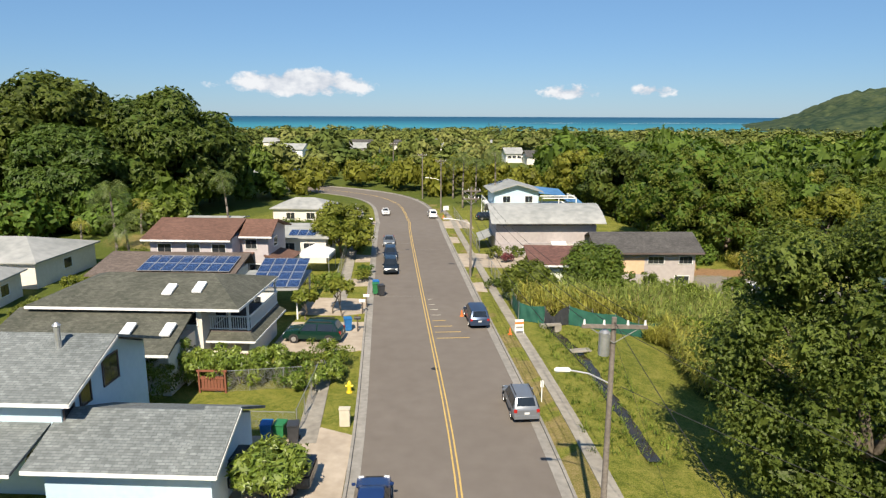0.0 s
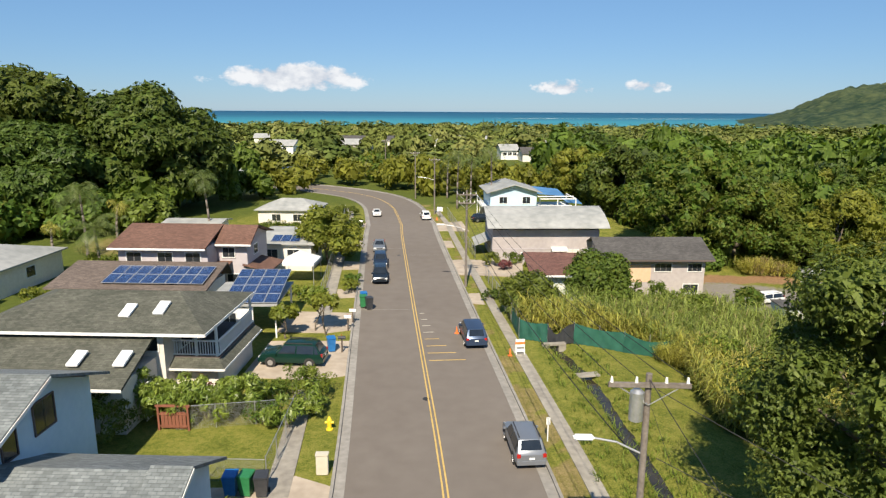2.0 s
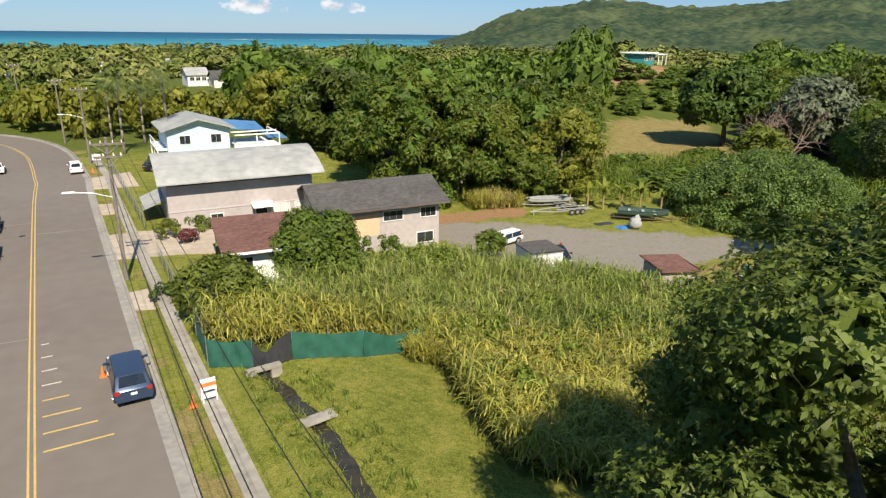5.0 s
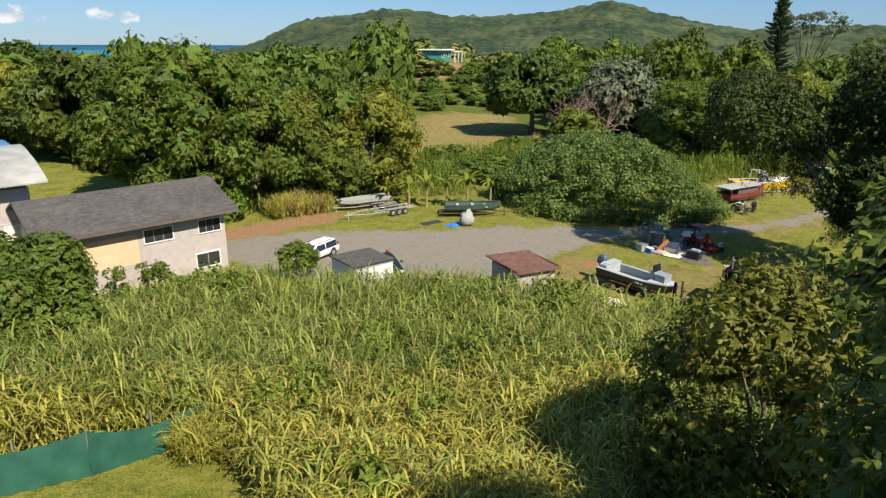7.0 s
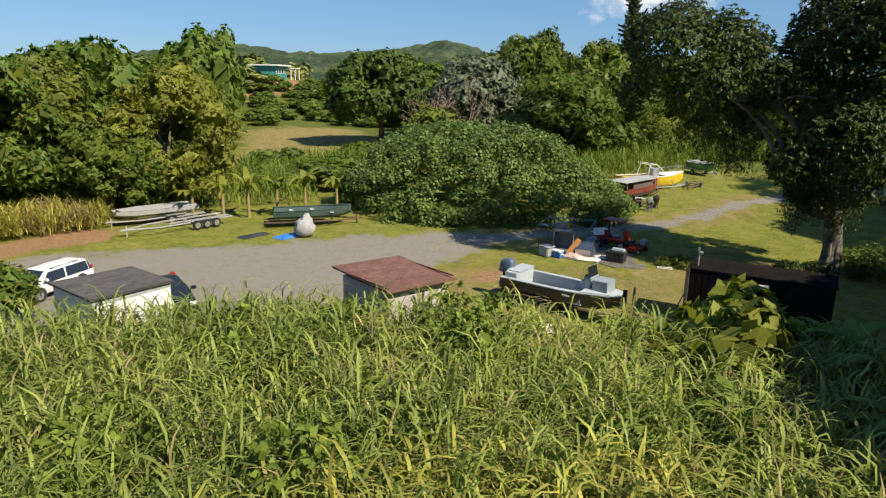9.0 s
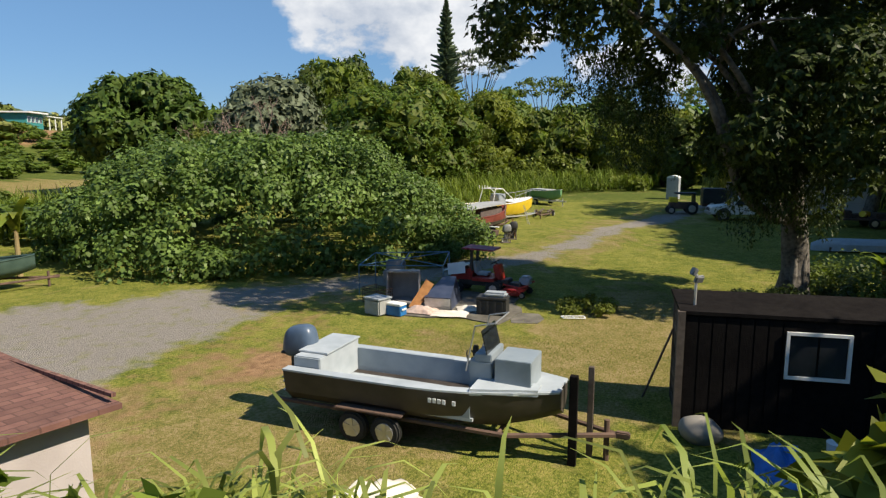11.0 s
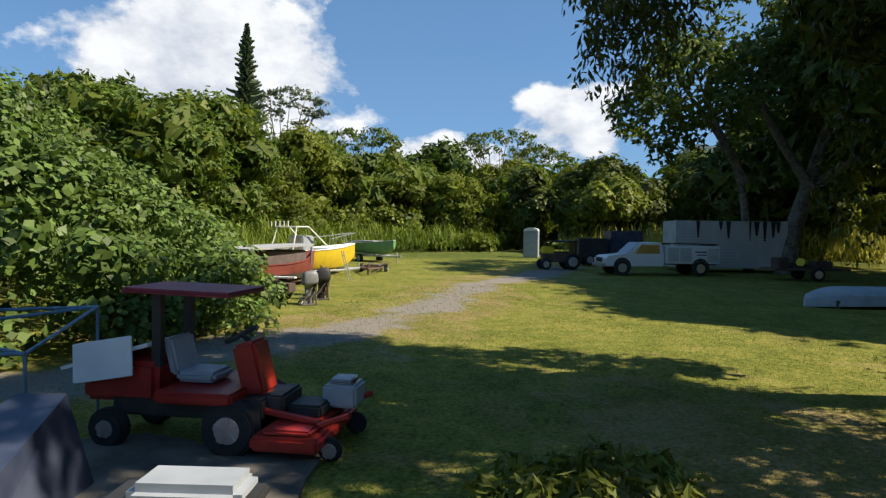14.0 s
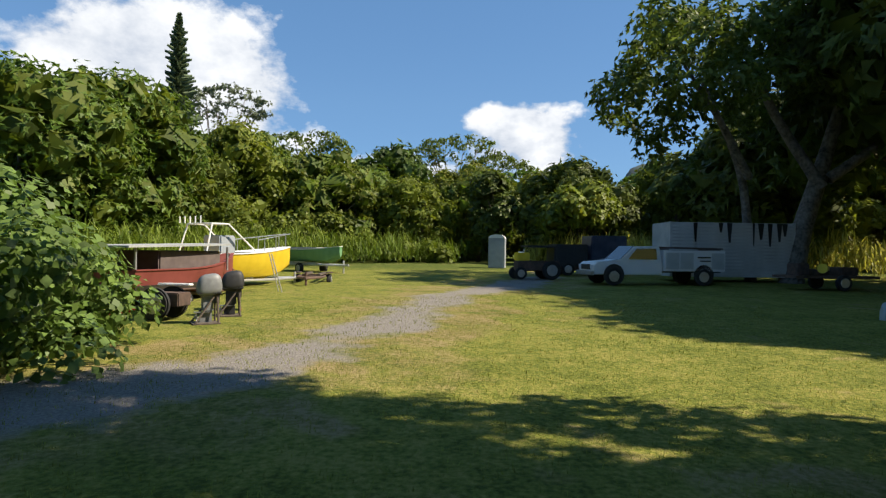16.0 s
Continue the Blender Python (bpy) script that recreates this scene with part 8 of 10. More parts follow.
for k, ((x0, y0), (x1, y1)) in enumerate(zip(line[:-1], line[1:])):
    bm = bmesh.new()
    n = 14
    cols = []
    for i in range(n + 1):
        u = i / n
        x, y = x0 + (x1 - x0) * u, y0 + (y1 - y0) * u
        sag = 0.35 * math.sin(u * math.pi) * (1.3 if k == 4 else 0.7)
        col = []
        for j in range(6):
            v = j / 5
            bulge = 0.1 * math.sin(u * 19 + k + v * 3) * math.sin(v * 3.1) + 0.05 * math.sin(u * 41 - v * 5)
            col.append(bm.verts.new((x - o.x + bulge * 0.5, y - o.y + bulge - 0.05, gz(x, y) - o.z + 0.02 + v * (1.6 - sag))))
        cols.append(col)
    for a, b in zip(cols[:-1], cols[1:]):
        for j in range(5):
            bm.faces.new((a[j], b[j], b[j + 1], a[j + 1]))
    p = part("cloth", bm, M["tarp_black"] if k == 2 else M["tarp_green"], t, "black sheeting" if k == 2 else "", smooth=True)
for x, y in line + [(12, 51.4), (16, 52.2)]:
    bm = bmesh.new()
    tube(bm, (x - o.x, y - o.y + 0.05, gz(x, y) - o.z - 0.1), (x - o.x, y - o.y + 0.05, gz(x, y) - o.z + 1.7), 0.03, seg=7)
    part("post", bm, M["metal"], t)

# creek and its slab bridge
bm = bmesh.new()
rows_ = []
for y in np.arange(30.5, 52.0, 0.7):
    x = float(ditch_x(y))
    z = gz(x, y) + 0.3
    rows_.append((bm.verts.new((x - 0.42 - 0.1 * math.sin(y * 2), y, z)), bm.verts.new((x + 0.42 + 0.1 * math.sin(y * 3), y, z))))
for a, b in zip(rows_[:-1], rows_[1:]):
    bm.faces.new((a[0], a[1], b[1], b[0]))
tagged(part("creek", bm, M["creek"], smooth=True), "narrow dark creek running through the grass", "creek", kind="structure")
t = thing("slab_bridge", "flat concrete slab laid across the creek", "footbridge", (9.9, 45.6, gz(12.5, 45.6) + 0.12), 14)
part("slab", boxes((-1.0, 1.0, -0.3, 0.35, 0.0, 0.12), bevel=0.02), M["concrete"], t)
t = thing("culvert_head", "rough concrete culvert mouth under the fence", "culvert", (8.5, 50.4, gz(7, 50.4) - 0.5), 10)
part("headwall", boxes((-0.9, -0.35, -0.15, 0.25, 0, 0.5), (0.35, 0.9, -0.15, 0.25, 0, 0.5), (-0.9, 0.9, -0.15, 0.25, 0.5, 0.68), bevel=0.03), M["concrete"], t)
# A black block stands in the opening, painting the culvert's shaded inside.
part("mouth", boxes((-0.35, 0.35, 0.1, 0.2, 0, 0.5)), M["car_trim"], t)


# ---- garden plants ----
def shrub(x, y, w, d, h, mat, label, seed, n=None, per=60, size=0.2, aspect=0.5, category="shrub", droop=0.3, z=None, name="shrub", group=""):
    rng = np.random.default_rng(seed)
    t = thing(name, label, category, (x, y, gz(x, y) if z is None else z), group=group)
    n = n or max(8, int(w * d * 3.2))
    c = np.stack([rng.uniform(-w / 2, w / 2, n), rng.uniform(-d / 2, d / 2, n), np.zeros(n)], -1)
    e = np.clip(1 - np.maximum(np.abs(c[:, 0]) / (w / 2), np.abs(c[:, 1]) / (d / 2)), 0, 1)
    c[:, 2] = h * (0.35 + 0.55 * np.sqrt(e)) * rng.uniform(0.45, 1.0, n)
    quads_to_object("foliage", leaf_mesh("s", c, rng.uniform(0.28, 0.5, n) * min(1.0, h / 1.4), per, size, rng, 0.9, aspect=aspect, droop=droop), mat, t)
    bm = bmesh.new()
    for i in range(min(6, n)):
        tube(bm, (c[i, 0] * 0.3, c[i, 1] * 0.3, -0.1), tuple(c[i] * 0.9), 0.03, 0.012, 6)
    part("stem", bm, M["bark"], t)
    return t


for i, (x, y, w, d, h, mt) in enumerate(((-17.2, 35.0, 4.0, 3.0, 3.3, "leaf_mid"), (-15.9, 37.9, 2.4, 2.2, 2.6, "leaf_ti"), (-14.0, 37.8, 2.6, 2.2, 2.7, "leaf_ti"), (-12.1, 38.2, 2.6, 2.2, 2.7, "leaf_ti"), (-10.4, 38.4, 2.4, 2.0, 2.5, "leaf_ti"), (-9.0, 37.6, 1.8, 1.2, 1.4, "leaf_mid"), (-7.9, 37.3, 1.5, 1.4, 1.7, "leaf_ti"),
                                          (-6.9, 40.6, 1.5, 2.4, 2.0, "leaf_light"), (-6.7, 38.8, 1.3, 1.8, 1.8, "leaf_ti"), (-8.3, 41.0, 1.8, 1.8, 2.0, "leaf_mid"), (-9.8, 40.8, 1.8, 1.2, 1.1, "leaf_mid"), (-12.4, 40.0, 2.0, 1.2, 1.2, "leaf_red"))):
    ti = mt == "leaf_ti"
    h = h * 1.2
    shrub(x, y, w, d, h, M[mt], "garden shrub with long bright yellow-green leaves" if ti else "dense leafy garden shrub in a front yard", 120 + i, n=int(w * d * 5), per=100, size=0.34 if ti else 0.15, aspect=0.27 if ti else 0.5, droop=0.9 if ti else 0.3, group="front yard shrubs")
for i, (x, y, w, d, h, mt) in enumerate(((-10.9, 60.2, 3.6, 1.4, 1.3, "leaf_mid"), (-8.7, 63.4, 1.6, 2.0, 1.5, "leaf_light"), (-8.9, 66.4, 1.4, 1.8, 1.7, "leaf_mid"), (-13.6, 62.0, 2.4, 1.3, 1.2, "leaf_light"), (-17.5, 62.6, 1.2, 1.2, 1.6, "leaf_mid"), (-12.2, 78.5, 2, 3, 1.6, "leaf_mid"), (-14.5, 88, 3, 5, 1.8, "leaf_light"), (-14.0, 96, 3, 4, 1.7, "leaf_mid"), (-19, 91.5, 6, 1.6, 1.5, "leaf_light"), (-17.2, 107, 4, 3, 2.0, "leaf_mid"), (-24, 94, 6, 2, 1.6, "leaf_mid"), (-18.2, 99.5, 1.4, 1.4, 2.0, "leaf_red"), (-35, 58, 2.4, 2.4, 2.2, "leaf_light"), (-33, 49, 3, 3, 2.4, "leaf_mid"), (-30, 43.5, 2, 2, 1.6, "leaf_light"), (-28, 52.5, 3, 2, 1.4, "leaf_light"), (-36, 70, 4, 3, 2.4, "leaf_light"), (-32, 74, 4, 4, 3.0, "leaf_mid"), (-28, 78, 5, 4, 2.6, "leaf_light"), (-22, 76, 3, 3, 3.0, "leaf_mid"))):
    shrub(x, y, w, d, h, M[mt], "leafy shrub in a neighbouring yard", 160 + i, per=55, size=0.24, group="neighbouring shrubs")
for i, (x, y, w, d, h, mt) in enumerate(((5.2, 74.9, 2.2, 1.8, 1.9, "leaf_mid"), (7.2, 76.2, 2.0, 1.6, 2.2, "leaf_mid"), (9.3, 76.8, 2.2, 1.2, 1.0, "leaf_light"), (6.3, 72.9, 1.2, 1.0, 1.5, "leaf_red"), (12.5, 77.0, 1.6, 0.8, 1.2, "leaf_mid"), (15.4, 77.6, 1.6, 0.8, 1.2, "leaf_light"), (4.2, 61.8, 1.3, 1.4, 1.2, "leaf_dark"), (12.6, 62.2, 1.8, 1.2, 1.6, "leaf_light"), (20.8, 69.2, 4.0, 3.2, 3.4, "leaf_mid"), (9.3, 62.4, 1.6, 1.2, 1.5, "leaf_mid"))):
    shrub(x, y, w, d, h, M[mt], "leafy shrub beside the houses across the road", 200 + i, per=75, size=0.22, group="shrubs across the road")
tree_at(14.3, 63.8, label="round-crowned mango tree beside the garage", leafmat=M["leaf_mid"], seed=71, height=5.0, rx=3.1, ry=2.8, clumps=170, per=120, size=0.2, hollow=0.75, trunk=0.2, clump_r=0.24, low=0.0, under=0.8)
tree_at(7.4, 57.4, label="spreading leafy shrub tree beside the pavement", leafmat=M["leaf_mid"], seed=74, height=3.6, rx=2.3, ry=2.1, clumps=100, per=90, size=0.2, trunk=0.12, clump_r=0.22, low=0.0, under=0.8, aspect=0.45)
tree_at(-12.8, 74.2, label="round light-green garden tree beside the street", leafmat=M["leaf_light"], seed=72, height=6.2, rx=3.4, ry=3.2, clumps=80, per=80, size=0.26, trunk=0.18, clump_r=0.25, low=0.12, under=0.6)
tree_at(-6.6, 25.6, label="small plumeria tree with pale leaf tips by the driveway", leafmat=M["leaf_ti"], seed=73, height=2.7, rx=1.7, ry=1.6, clumps=60, per=45, size=0.2, trunk=0.08, clump_r=0.2, low=0.2, aspect=0.35)
for i, (x, y, h) in enumerate(((-9.6, 52.6, 3.6), (-8.6, 52.0, 3.2), (-11.5, 51.0, 2.6))):
    tree_at(x, y, label="slender papaya tree with a small leafy head", leafmat=M["leaf_light"], seed=80 + i, height=h, rx=0.9, ry=0.9, clumps=14, per=40, size=0.28, trunk=0.07, low=0.62, clump_r=0.3, tips=4, group="papaya trees")


def palm(x, y, h, label, mat, seed, fronds=16, length=2.8, z=None, drop=1.0, trunk=0.14):
    rng = np.random.default_rng(seed)
    t = thing("palm_tree", label, "palm", (x, y, gz(x, y) if z is None else z), group="palms")
    bm = bmesh.new()
    lean = Vector((rng.normal() * 0.06, rng.normal() * 0.06, 0))
    pts = [Vector((lean.x * h * u * u, lean.y * h * u * u, h * u)) for u in np.linspace(0, 1, 7)]
    pts[0].z = -0.3
    for i, (a, b) in enumerate(zip(pts[:-1], pts[1:])):
        tube(bm, a, b, trunk * (1.25 - 0.08 * i), trunk * (1.2 - 0.08 * (i + 1)), 9)
    part("trunk", bm, M["pole_wood"], t, smooth=True)
    top = pts[-1]
    quads = []
    for k in range(fronds):
        a, el = k * 2.399 + rng.normal() * 0.1, rng.uniform(-0.5, 1.15)
        d = np.array([math.cos(a), math.sin(a)])
        p, ang = np.array(top), el
        L = length * rng.uniform(0.8, 1.1)
        for s in range(9):
            stepv = np.array([d[0] * math.cos(ang), d[1] * math.cos(ang), math.sin(ang)]) * L / 9
            ang -= (0.12 + 0.05 * s) * drop
            side = np.array([-d[1], d[0], 0])
            w = 0.55 * math.sin((s + 1.2) / 10.5 * math.pi) * length / 2.8
            for sd in (-1, 1):
                for q in range(3):
                    o_ = p + stepv * (q / 3)
                    e = o_ + side * sd * w + stepv * 0.7 - np.array([0, 0, 0.42 * w + 0.06])
                    quads.append(np.array([o_, o_ + stepv * 0.16, e + stepv * 0.05, e]))
            p = p + stepv
    quads_to_object("fronds", np.array(quads), mat, t)
    return t


COCO = "coconut palm with drooping green fronds"
for i, (x, y, h, L) in enumerate(((6.2, 110, 11.0, 3.0), (0.6, 116, 9.5, 2.8), (-41, 76, 7.5, 3.4), (-36.5, 70.5, 4.6, 3.2), (-31.5, 88, 8.0, 2.6), (-53, 66, 8.5, 3.4), (70, 128, 9.0, 3.2), (-27.5, 50.5, 1.4, 2.0), (-23.5, 51.5, 1.6, 2.0), (-29.5, 66, 2.0, 2.4), (3, 126, 8, 2.6), (-1.5, 130, 7.5, 2.4))):
    palm(x, y, h, COCO if h > 3 else "small bushy palm beside the houses", M["palm"], 300 + i, length=L * (1.3 if h > 3 else 1.1))
palm(-44, 88, 4.4, "bright yellow-green ornamental palm", M["palm_yellow"], 330, length=2.2)
palm(-49, 82, 2.6, "bright yellow-green ornamental palm", M["palm_yellow"], 331, length=2.0)
for i, (x, y) in enumerate(((-7.1, 40.3), (-6.2, 40.0), (-6.4, 38.9), (-6.5, 41.8))):
    shrub(x, y, 0.4, 0.4, 0.7, M["leaf_ti"], "young yellow-green plant on the verge", 340 + i, n=5, per=14, size=0.16, group="young verge plants")

# clutter under the blue house's eave and chairs at the cream house
t = thing("folded_chair", "white folded garden chairs stacked against the wall", "chairs", (-12.2, 23.2, 0), 8)
for i in range(3):
    bm = bmesh.new()
    for a, b in (((-0.25, 0, 0), (-0.2, 0.3, 1.1)), ((0.25, 0, 0), (0.2, 0.3, 1.1)), ((-0.25, 0.35, 0), (-0.2, 0.05, 1.0)), ((0.25, 0.35, 0), (0.2, 0.05, 1.0)), ((-0.2, 0.3, 1.1), (0.2, 0.3, 1.1))):
        tube(bm, (a[0] + 0.7 * i, a[1], a[2]), (b[0] + 0.7 * i, b[1], b[2]), 0.02, seg=6)
    part("frame", bm, M["trim"], t)
    part("seat", boxes((-0.2 + 0.7 * i, 0.2 + 0.7 * i, 0.1, 0.2, 0.4, 0.9)), M["bin_green"] if i == 1 else M["tarp_black"], t)
for x, mt, lab in ((-14.6, "w_white", "white plastic garden chair"), (-13.9, "yellow", "small yellow plastic stool"), (-13.1, "w_white", "white plastic garden chair"), (-12.4, "orange", "orange plastic tub")):
    if "chair" in lab:
        t = thing("garden_chair", lab + " against the cream wall", "chair", (x, 40.4, 0), 0, "chairs at the wall")
        part("seat", boxes((-0.24, 0.24, -0.22, 0.22, 0.38, 0.42), bevel=0.01), M[mt], t)
        part("backrest", boxes((-0.24, 0.24, 0.18, 0.22, 0.42, 0.85), bevel=0.01), M[mt], t)
        row_of(t, "leg", boxes((-0.025, 0.025, -0.025, 0.025, 0, 0.38)), M[mt], [(-0.2, -0.18, 0), (0.2, -0.18, 0), (0.2, 0.18, 0), (-0.2, 0.18, 0)])
    else:
        t = thing("tub", lab + " against the cream wall", "tub", (x, 40.45, 0))
        bm = bmesh.new()
        tube(bm, (0, 0, 0), (0, 0, 0.4), 0.2, 0.26, 16)
        part("body", bm, M[mt], t)

# ---- the gravel lot and the lawn with boats ----
M["hull_black"] = material("dull black hull paint", (0.022, 0.020, 0.018), (0.06, 0.05, 0.042), 0.55, grain=2.5, coarse=0.6)
M["deck_grey"] = material("pale blue-grey deck paint", (0.30, 0.34, 0.37), (0.44, 0.48, 0.51), 0.6, grain=3, coarse=0.6)
M["box_blue"] = material("blue-grey console paint", (0.20, 0.245, 0.28), (0.29, 0.335, 0.37), 0.55, grain=3, coarse=0.7)
M["motor_blue"] = material("slate blue engine cowl", (0.06, 0.09, 0.14), (0.09, 0.13, 0.19), 0.35, grain=4, coarse=1)
M["motor_grey"] = material("weathered grey engine cowl", (0.14, 0.145, 0.145), (0.24, 0.25, 0.25), 0.5, grain=4, coarse=1)
M["rust"] = material("rusted dark steel", (0.05, 0.035, 0.028), (0.14, 0.085, 0.06), 0.85, grain=6, coarse=1)
M["hull_red"] = material("faded red hull paint", (0.15, 0.030, 0.025), (0.23, 0.055, 0.045), 0.6, grain=3, coarse=0.6)
M["hull_yellow"] = material("yellow hull paint", (0.55, 0.38, 0.015), (0.68, 0.49, 0.03), 0.5, grain=3, coarse=0.6)
M["hull_green"] = material("pale green hull paint", (0.10, 0.24, 0.10), (0.16, 0.33, 0.15), 0.55, grain=3, coarse=0.6)
M["canvas"] = material("grey canvas cover", (0.26, 0.27, 0.27), (0.38, 0.39, 0.38), 0.85, grain=4, coarse=0.8, bump=0.3)
M["tarp_blue"] = material("blue plastic tarpaulin", (0.02, 0.12, 0.42), (0.05, 0.22, 0.60), 0.5, grain=4, coarse=1, bump=0.5, bump_scale=8)
M["cloth_white"] = material("crumpled off-white sheet", (0.55, 0.50, 0.42), (0.72, 0.67, 0.58), 0.85, grain=6, coarse=2, bump=0.6, bump_scale=10)
M["cloth_pink"] = material("crumpled pinkish cloth", (0.38, 0.27, 0.22), (0.58, 0.46, 0.40), 0.9, grain=9, coarse=3, bump=0.8, bump_scale=12)
M["tub_grey"] = material("stained grey plastic tub", (0.20, 0.19, 0.19), (0.32, 0.30, 0.30), 0.6, grain=3, coarse=0.8)
M["plank"] = material("orange-brown plywood", (0.30, 0.13, 0.035), (0.44, 0.21, 0.07), 0.7, grain=6, coarse=1.5)
M["sheet_blue"] = material("dark blue-black sheet metal", (0.02, 0.03, 0.06), (0.07, 0.08, 0.12), 0.4, grain=3, coarse=0.8)
M["mower_red"] = material("red machine paint", (0.26, 0.015, 0.010), (0.40, 0.028, 0.018), 0.45, grain=4, coarse=0.8)
M["mower_top"] = material("dull crimson canopy", (0.20, 0.02, 0.05), (0.30, 0.04, 0.08), 0.55, grain=4, coarse=0.8)
# Near-black, since the shed's shaded side is put into the base colour.
M["black_board"] = material("timber boards, shade put in the colour", (0.006, 0.005, 0.005), (0.015, 0.013, 0.012), 0.95, grain=7, coarse=1.0, bump=0.5, spec=0.08)
M["potty"] = material("grey plastic cabin", (0.28, 0.31, 0.34), (0.38, 0.41, 0.44), 0.55, grain=3, coarse=0.8)
M["box_white"] = material("streaked white container paint", (0.36, 0.37, 0.36), (0.58, 0.58, 0.56), 0.6, grain=1.5, coarse=0.5)


def at_ground(x, y, dz=0.0):
    return (x, y, gz(x, y) + dz)


def hull(L, B, H, keel=0.25, sheer=0.18, blunt=0.12, stations=11):
    """An open hull: bow towards +x, built from sections with an inner shell; gunwale at z = H at the stern."""
    bm = bmesh.new()
    outer, inner = [], []
    for i in range(stations):
        u = i / (stations - 1)
        x = -L / 2 + u * L
        w = B / 2 * (1 - max(0, (u - 0.45) / 0.55) ** 2.2 * (1 - blunt))
        top = H + sheer * max(0, (u - 0.35) / 0.65) ** 2
        low = 0.02 + 0.45 * H * max(0, (u - 0.72) / 0.28) ** 2
        prof = [(-w, top), (-w * 0.93, low + (top - low) * 0.45), (-w * 0.72, low + keel * 0.6), (0, low), (w * 0.72, low + keel * 0.6), (w * 0.93, low + (top - low) * 0.45), (w, top)]
        outer.append([bm.verts.new((x, y, z)) for y, z in prof])
        t = 0.06
        xi = x + (t if i == 0 else -t * 1.5 if i == stations - 1 else 0)
        prof = [(-max(w - t, 0.02), top), (-max(w * 0.9 - t, 0.02), low + (top - low) * 0.45), (0, low + (top - low) * 0.36), (max(w * 0.9 - t, 0.02), low + (top - low) * 0.45), (max(w - t, 0.02), top)]
        inner.append([bm.verts.new((xi, y, z)) for y, z in prof])
    for rows in (outer, inner):
        for a, b in zip(rows[:-1], rows[1:]):
            for j in range(len(a) - 1):
                bm.faces.new((a[j], a[j + 1], b[j + 1], b[j]))
    for a, b, c, d in zip(outer[:-1], outer[1:], inner[:-1], inner[1:]):
        bm.faces.new((a[0], b[0], d[0], c[0]))
        bm.faces.new((a[-1], c[-1], d[-1], b[-1]))
    bm.faces.new(outer[0])
    bm.faces.new(inner[0][::-1])
    bm.faces.new((outer[-1]))
    return clean(bm)


def rub_rail(L, B, H, sheer=0.18, blunt=0.12, w=0.12, n=11):
    """The broad gunwale cap that follows the sheer."""
    bm = bmesh.new()
    for s in (-1, 1):
        rows = []
        for i in range(n):
            u = i / (n - 1)
            x = -L / 2 + u * L
            hw = B / 2 * (1 - max(0, (u - 0.45) / 0.55) ** 2.2 * (1 - blunt))
            top = H + sheer * max(0, (u - 0.35) / 0.65) ** 2
            rows.append([bm.verts.new((x, s * (hw + 0.03), top)), bm.verts.new((x, s * max(hw - w, 0), top)), bm.verts.new((x, s * max(hw - w, 0), top + 0.035)), bm.verts.new((x, s * (hw + 0.03), top + 0.035))])
        for a, b in zip(rows[:-1], rows[1:]):
            for j in range(4):
                bm.faces.new((a[j], a[(j + 1) % 4], b[(j + 1) % 4], b[j]))
        bm.faces.new(rows[0]), bm.faces.new(rows[-1][::-1])
    return clean(bm)


def boat_trailer(label, at, turn, L=6.0, B=1.7, axles=2, mat="rust", posts=True, wheel_mat=None):
    t = thing("boat_trailer", label, "trailer", at, turn, "boat trailers")
    bm = bmesh.new()
    for s in (-1, 1):
        tube(bm, (-L / 2, s * B * 0.42, 0.5), (L * 0.22, s * B * 0.42, 0.5), 0.05, seg=6)
        tube(bm, (L * 0.22, s * B * 0.42, 0.5), (L / 2, 0, 0.5), 0.05, seg=6)
    for x in (-L * 0.45, -L * 0.1, L * 0.2):
        tube(bm, (x, -B * 0.42, 0.5), (x, B * 0.42, 0.5), 0.04, seg=6)
    part("frame", bm, M[mat], t)
    for s in (-1, 1):
        bm = boxes((-L * 0.48, L * 0.12, s * B * 0.26 - 0.06, s * B * 0.26 + 0.06, 0.55, 0.63))
        part("bunk", bm, M["wood_dark"] if mat == "rust" else M["frame_grey"], t)
        for k in range(axles):
            wheel(t, -L * 0.16 - 0.68 * k + 0.3, s * (B * 0.5 + 0.05), 0.3, 0.18, s)
        part("mudguard", boxes((-L * 0.16 - 0.68 * (axles - 1) - 0.05, -L * 0.16 + 0.65, s * (B * 0.5 + 0.05) - 0.12, s * (B * 0.5 + 0.05) + 0.12, 0.63, 0.67), bevel=0.01), M[mat], t)
    bm = bmesh.new()
    tube(bm, (L / 2 - 0.2, 0, 0.0), (L / 2 - 0.2, 0, 0.75), 0.05, seg=8)
    part("jockey_stand", bm, M[mat], t)
    part("hitch", boxes((L / 2 - 0.05, L / 2 + 0.2, -0.06, 0.06, 0.45, 0.57), bevel=0.02), M[mat], t)
    return t


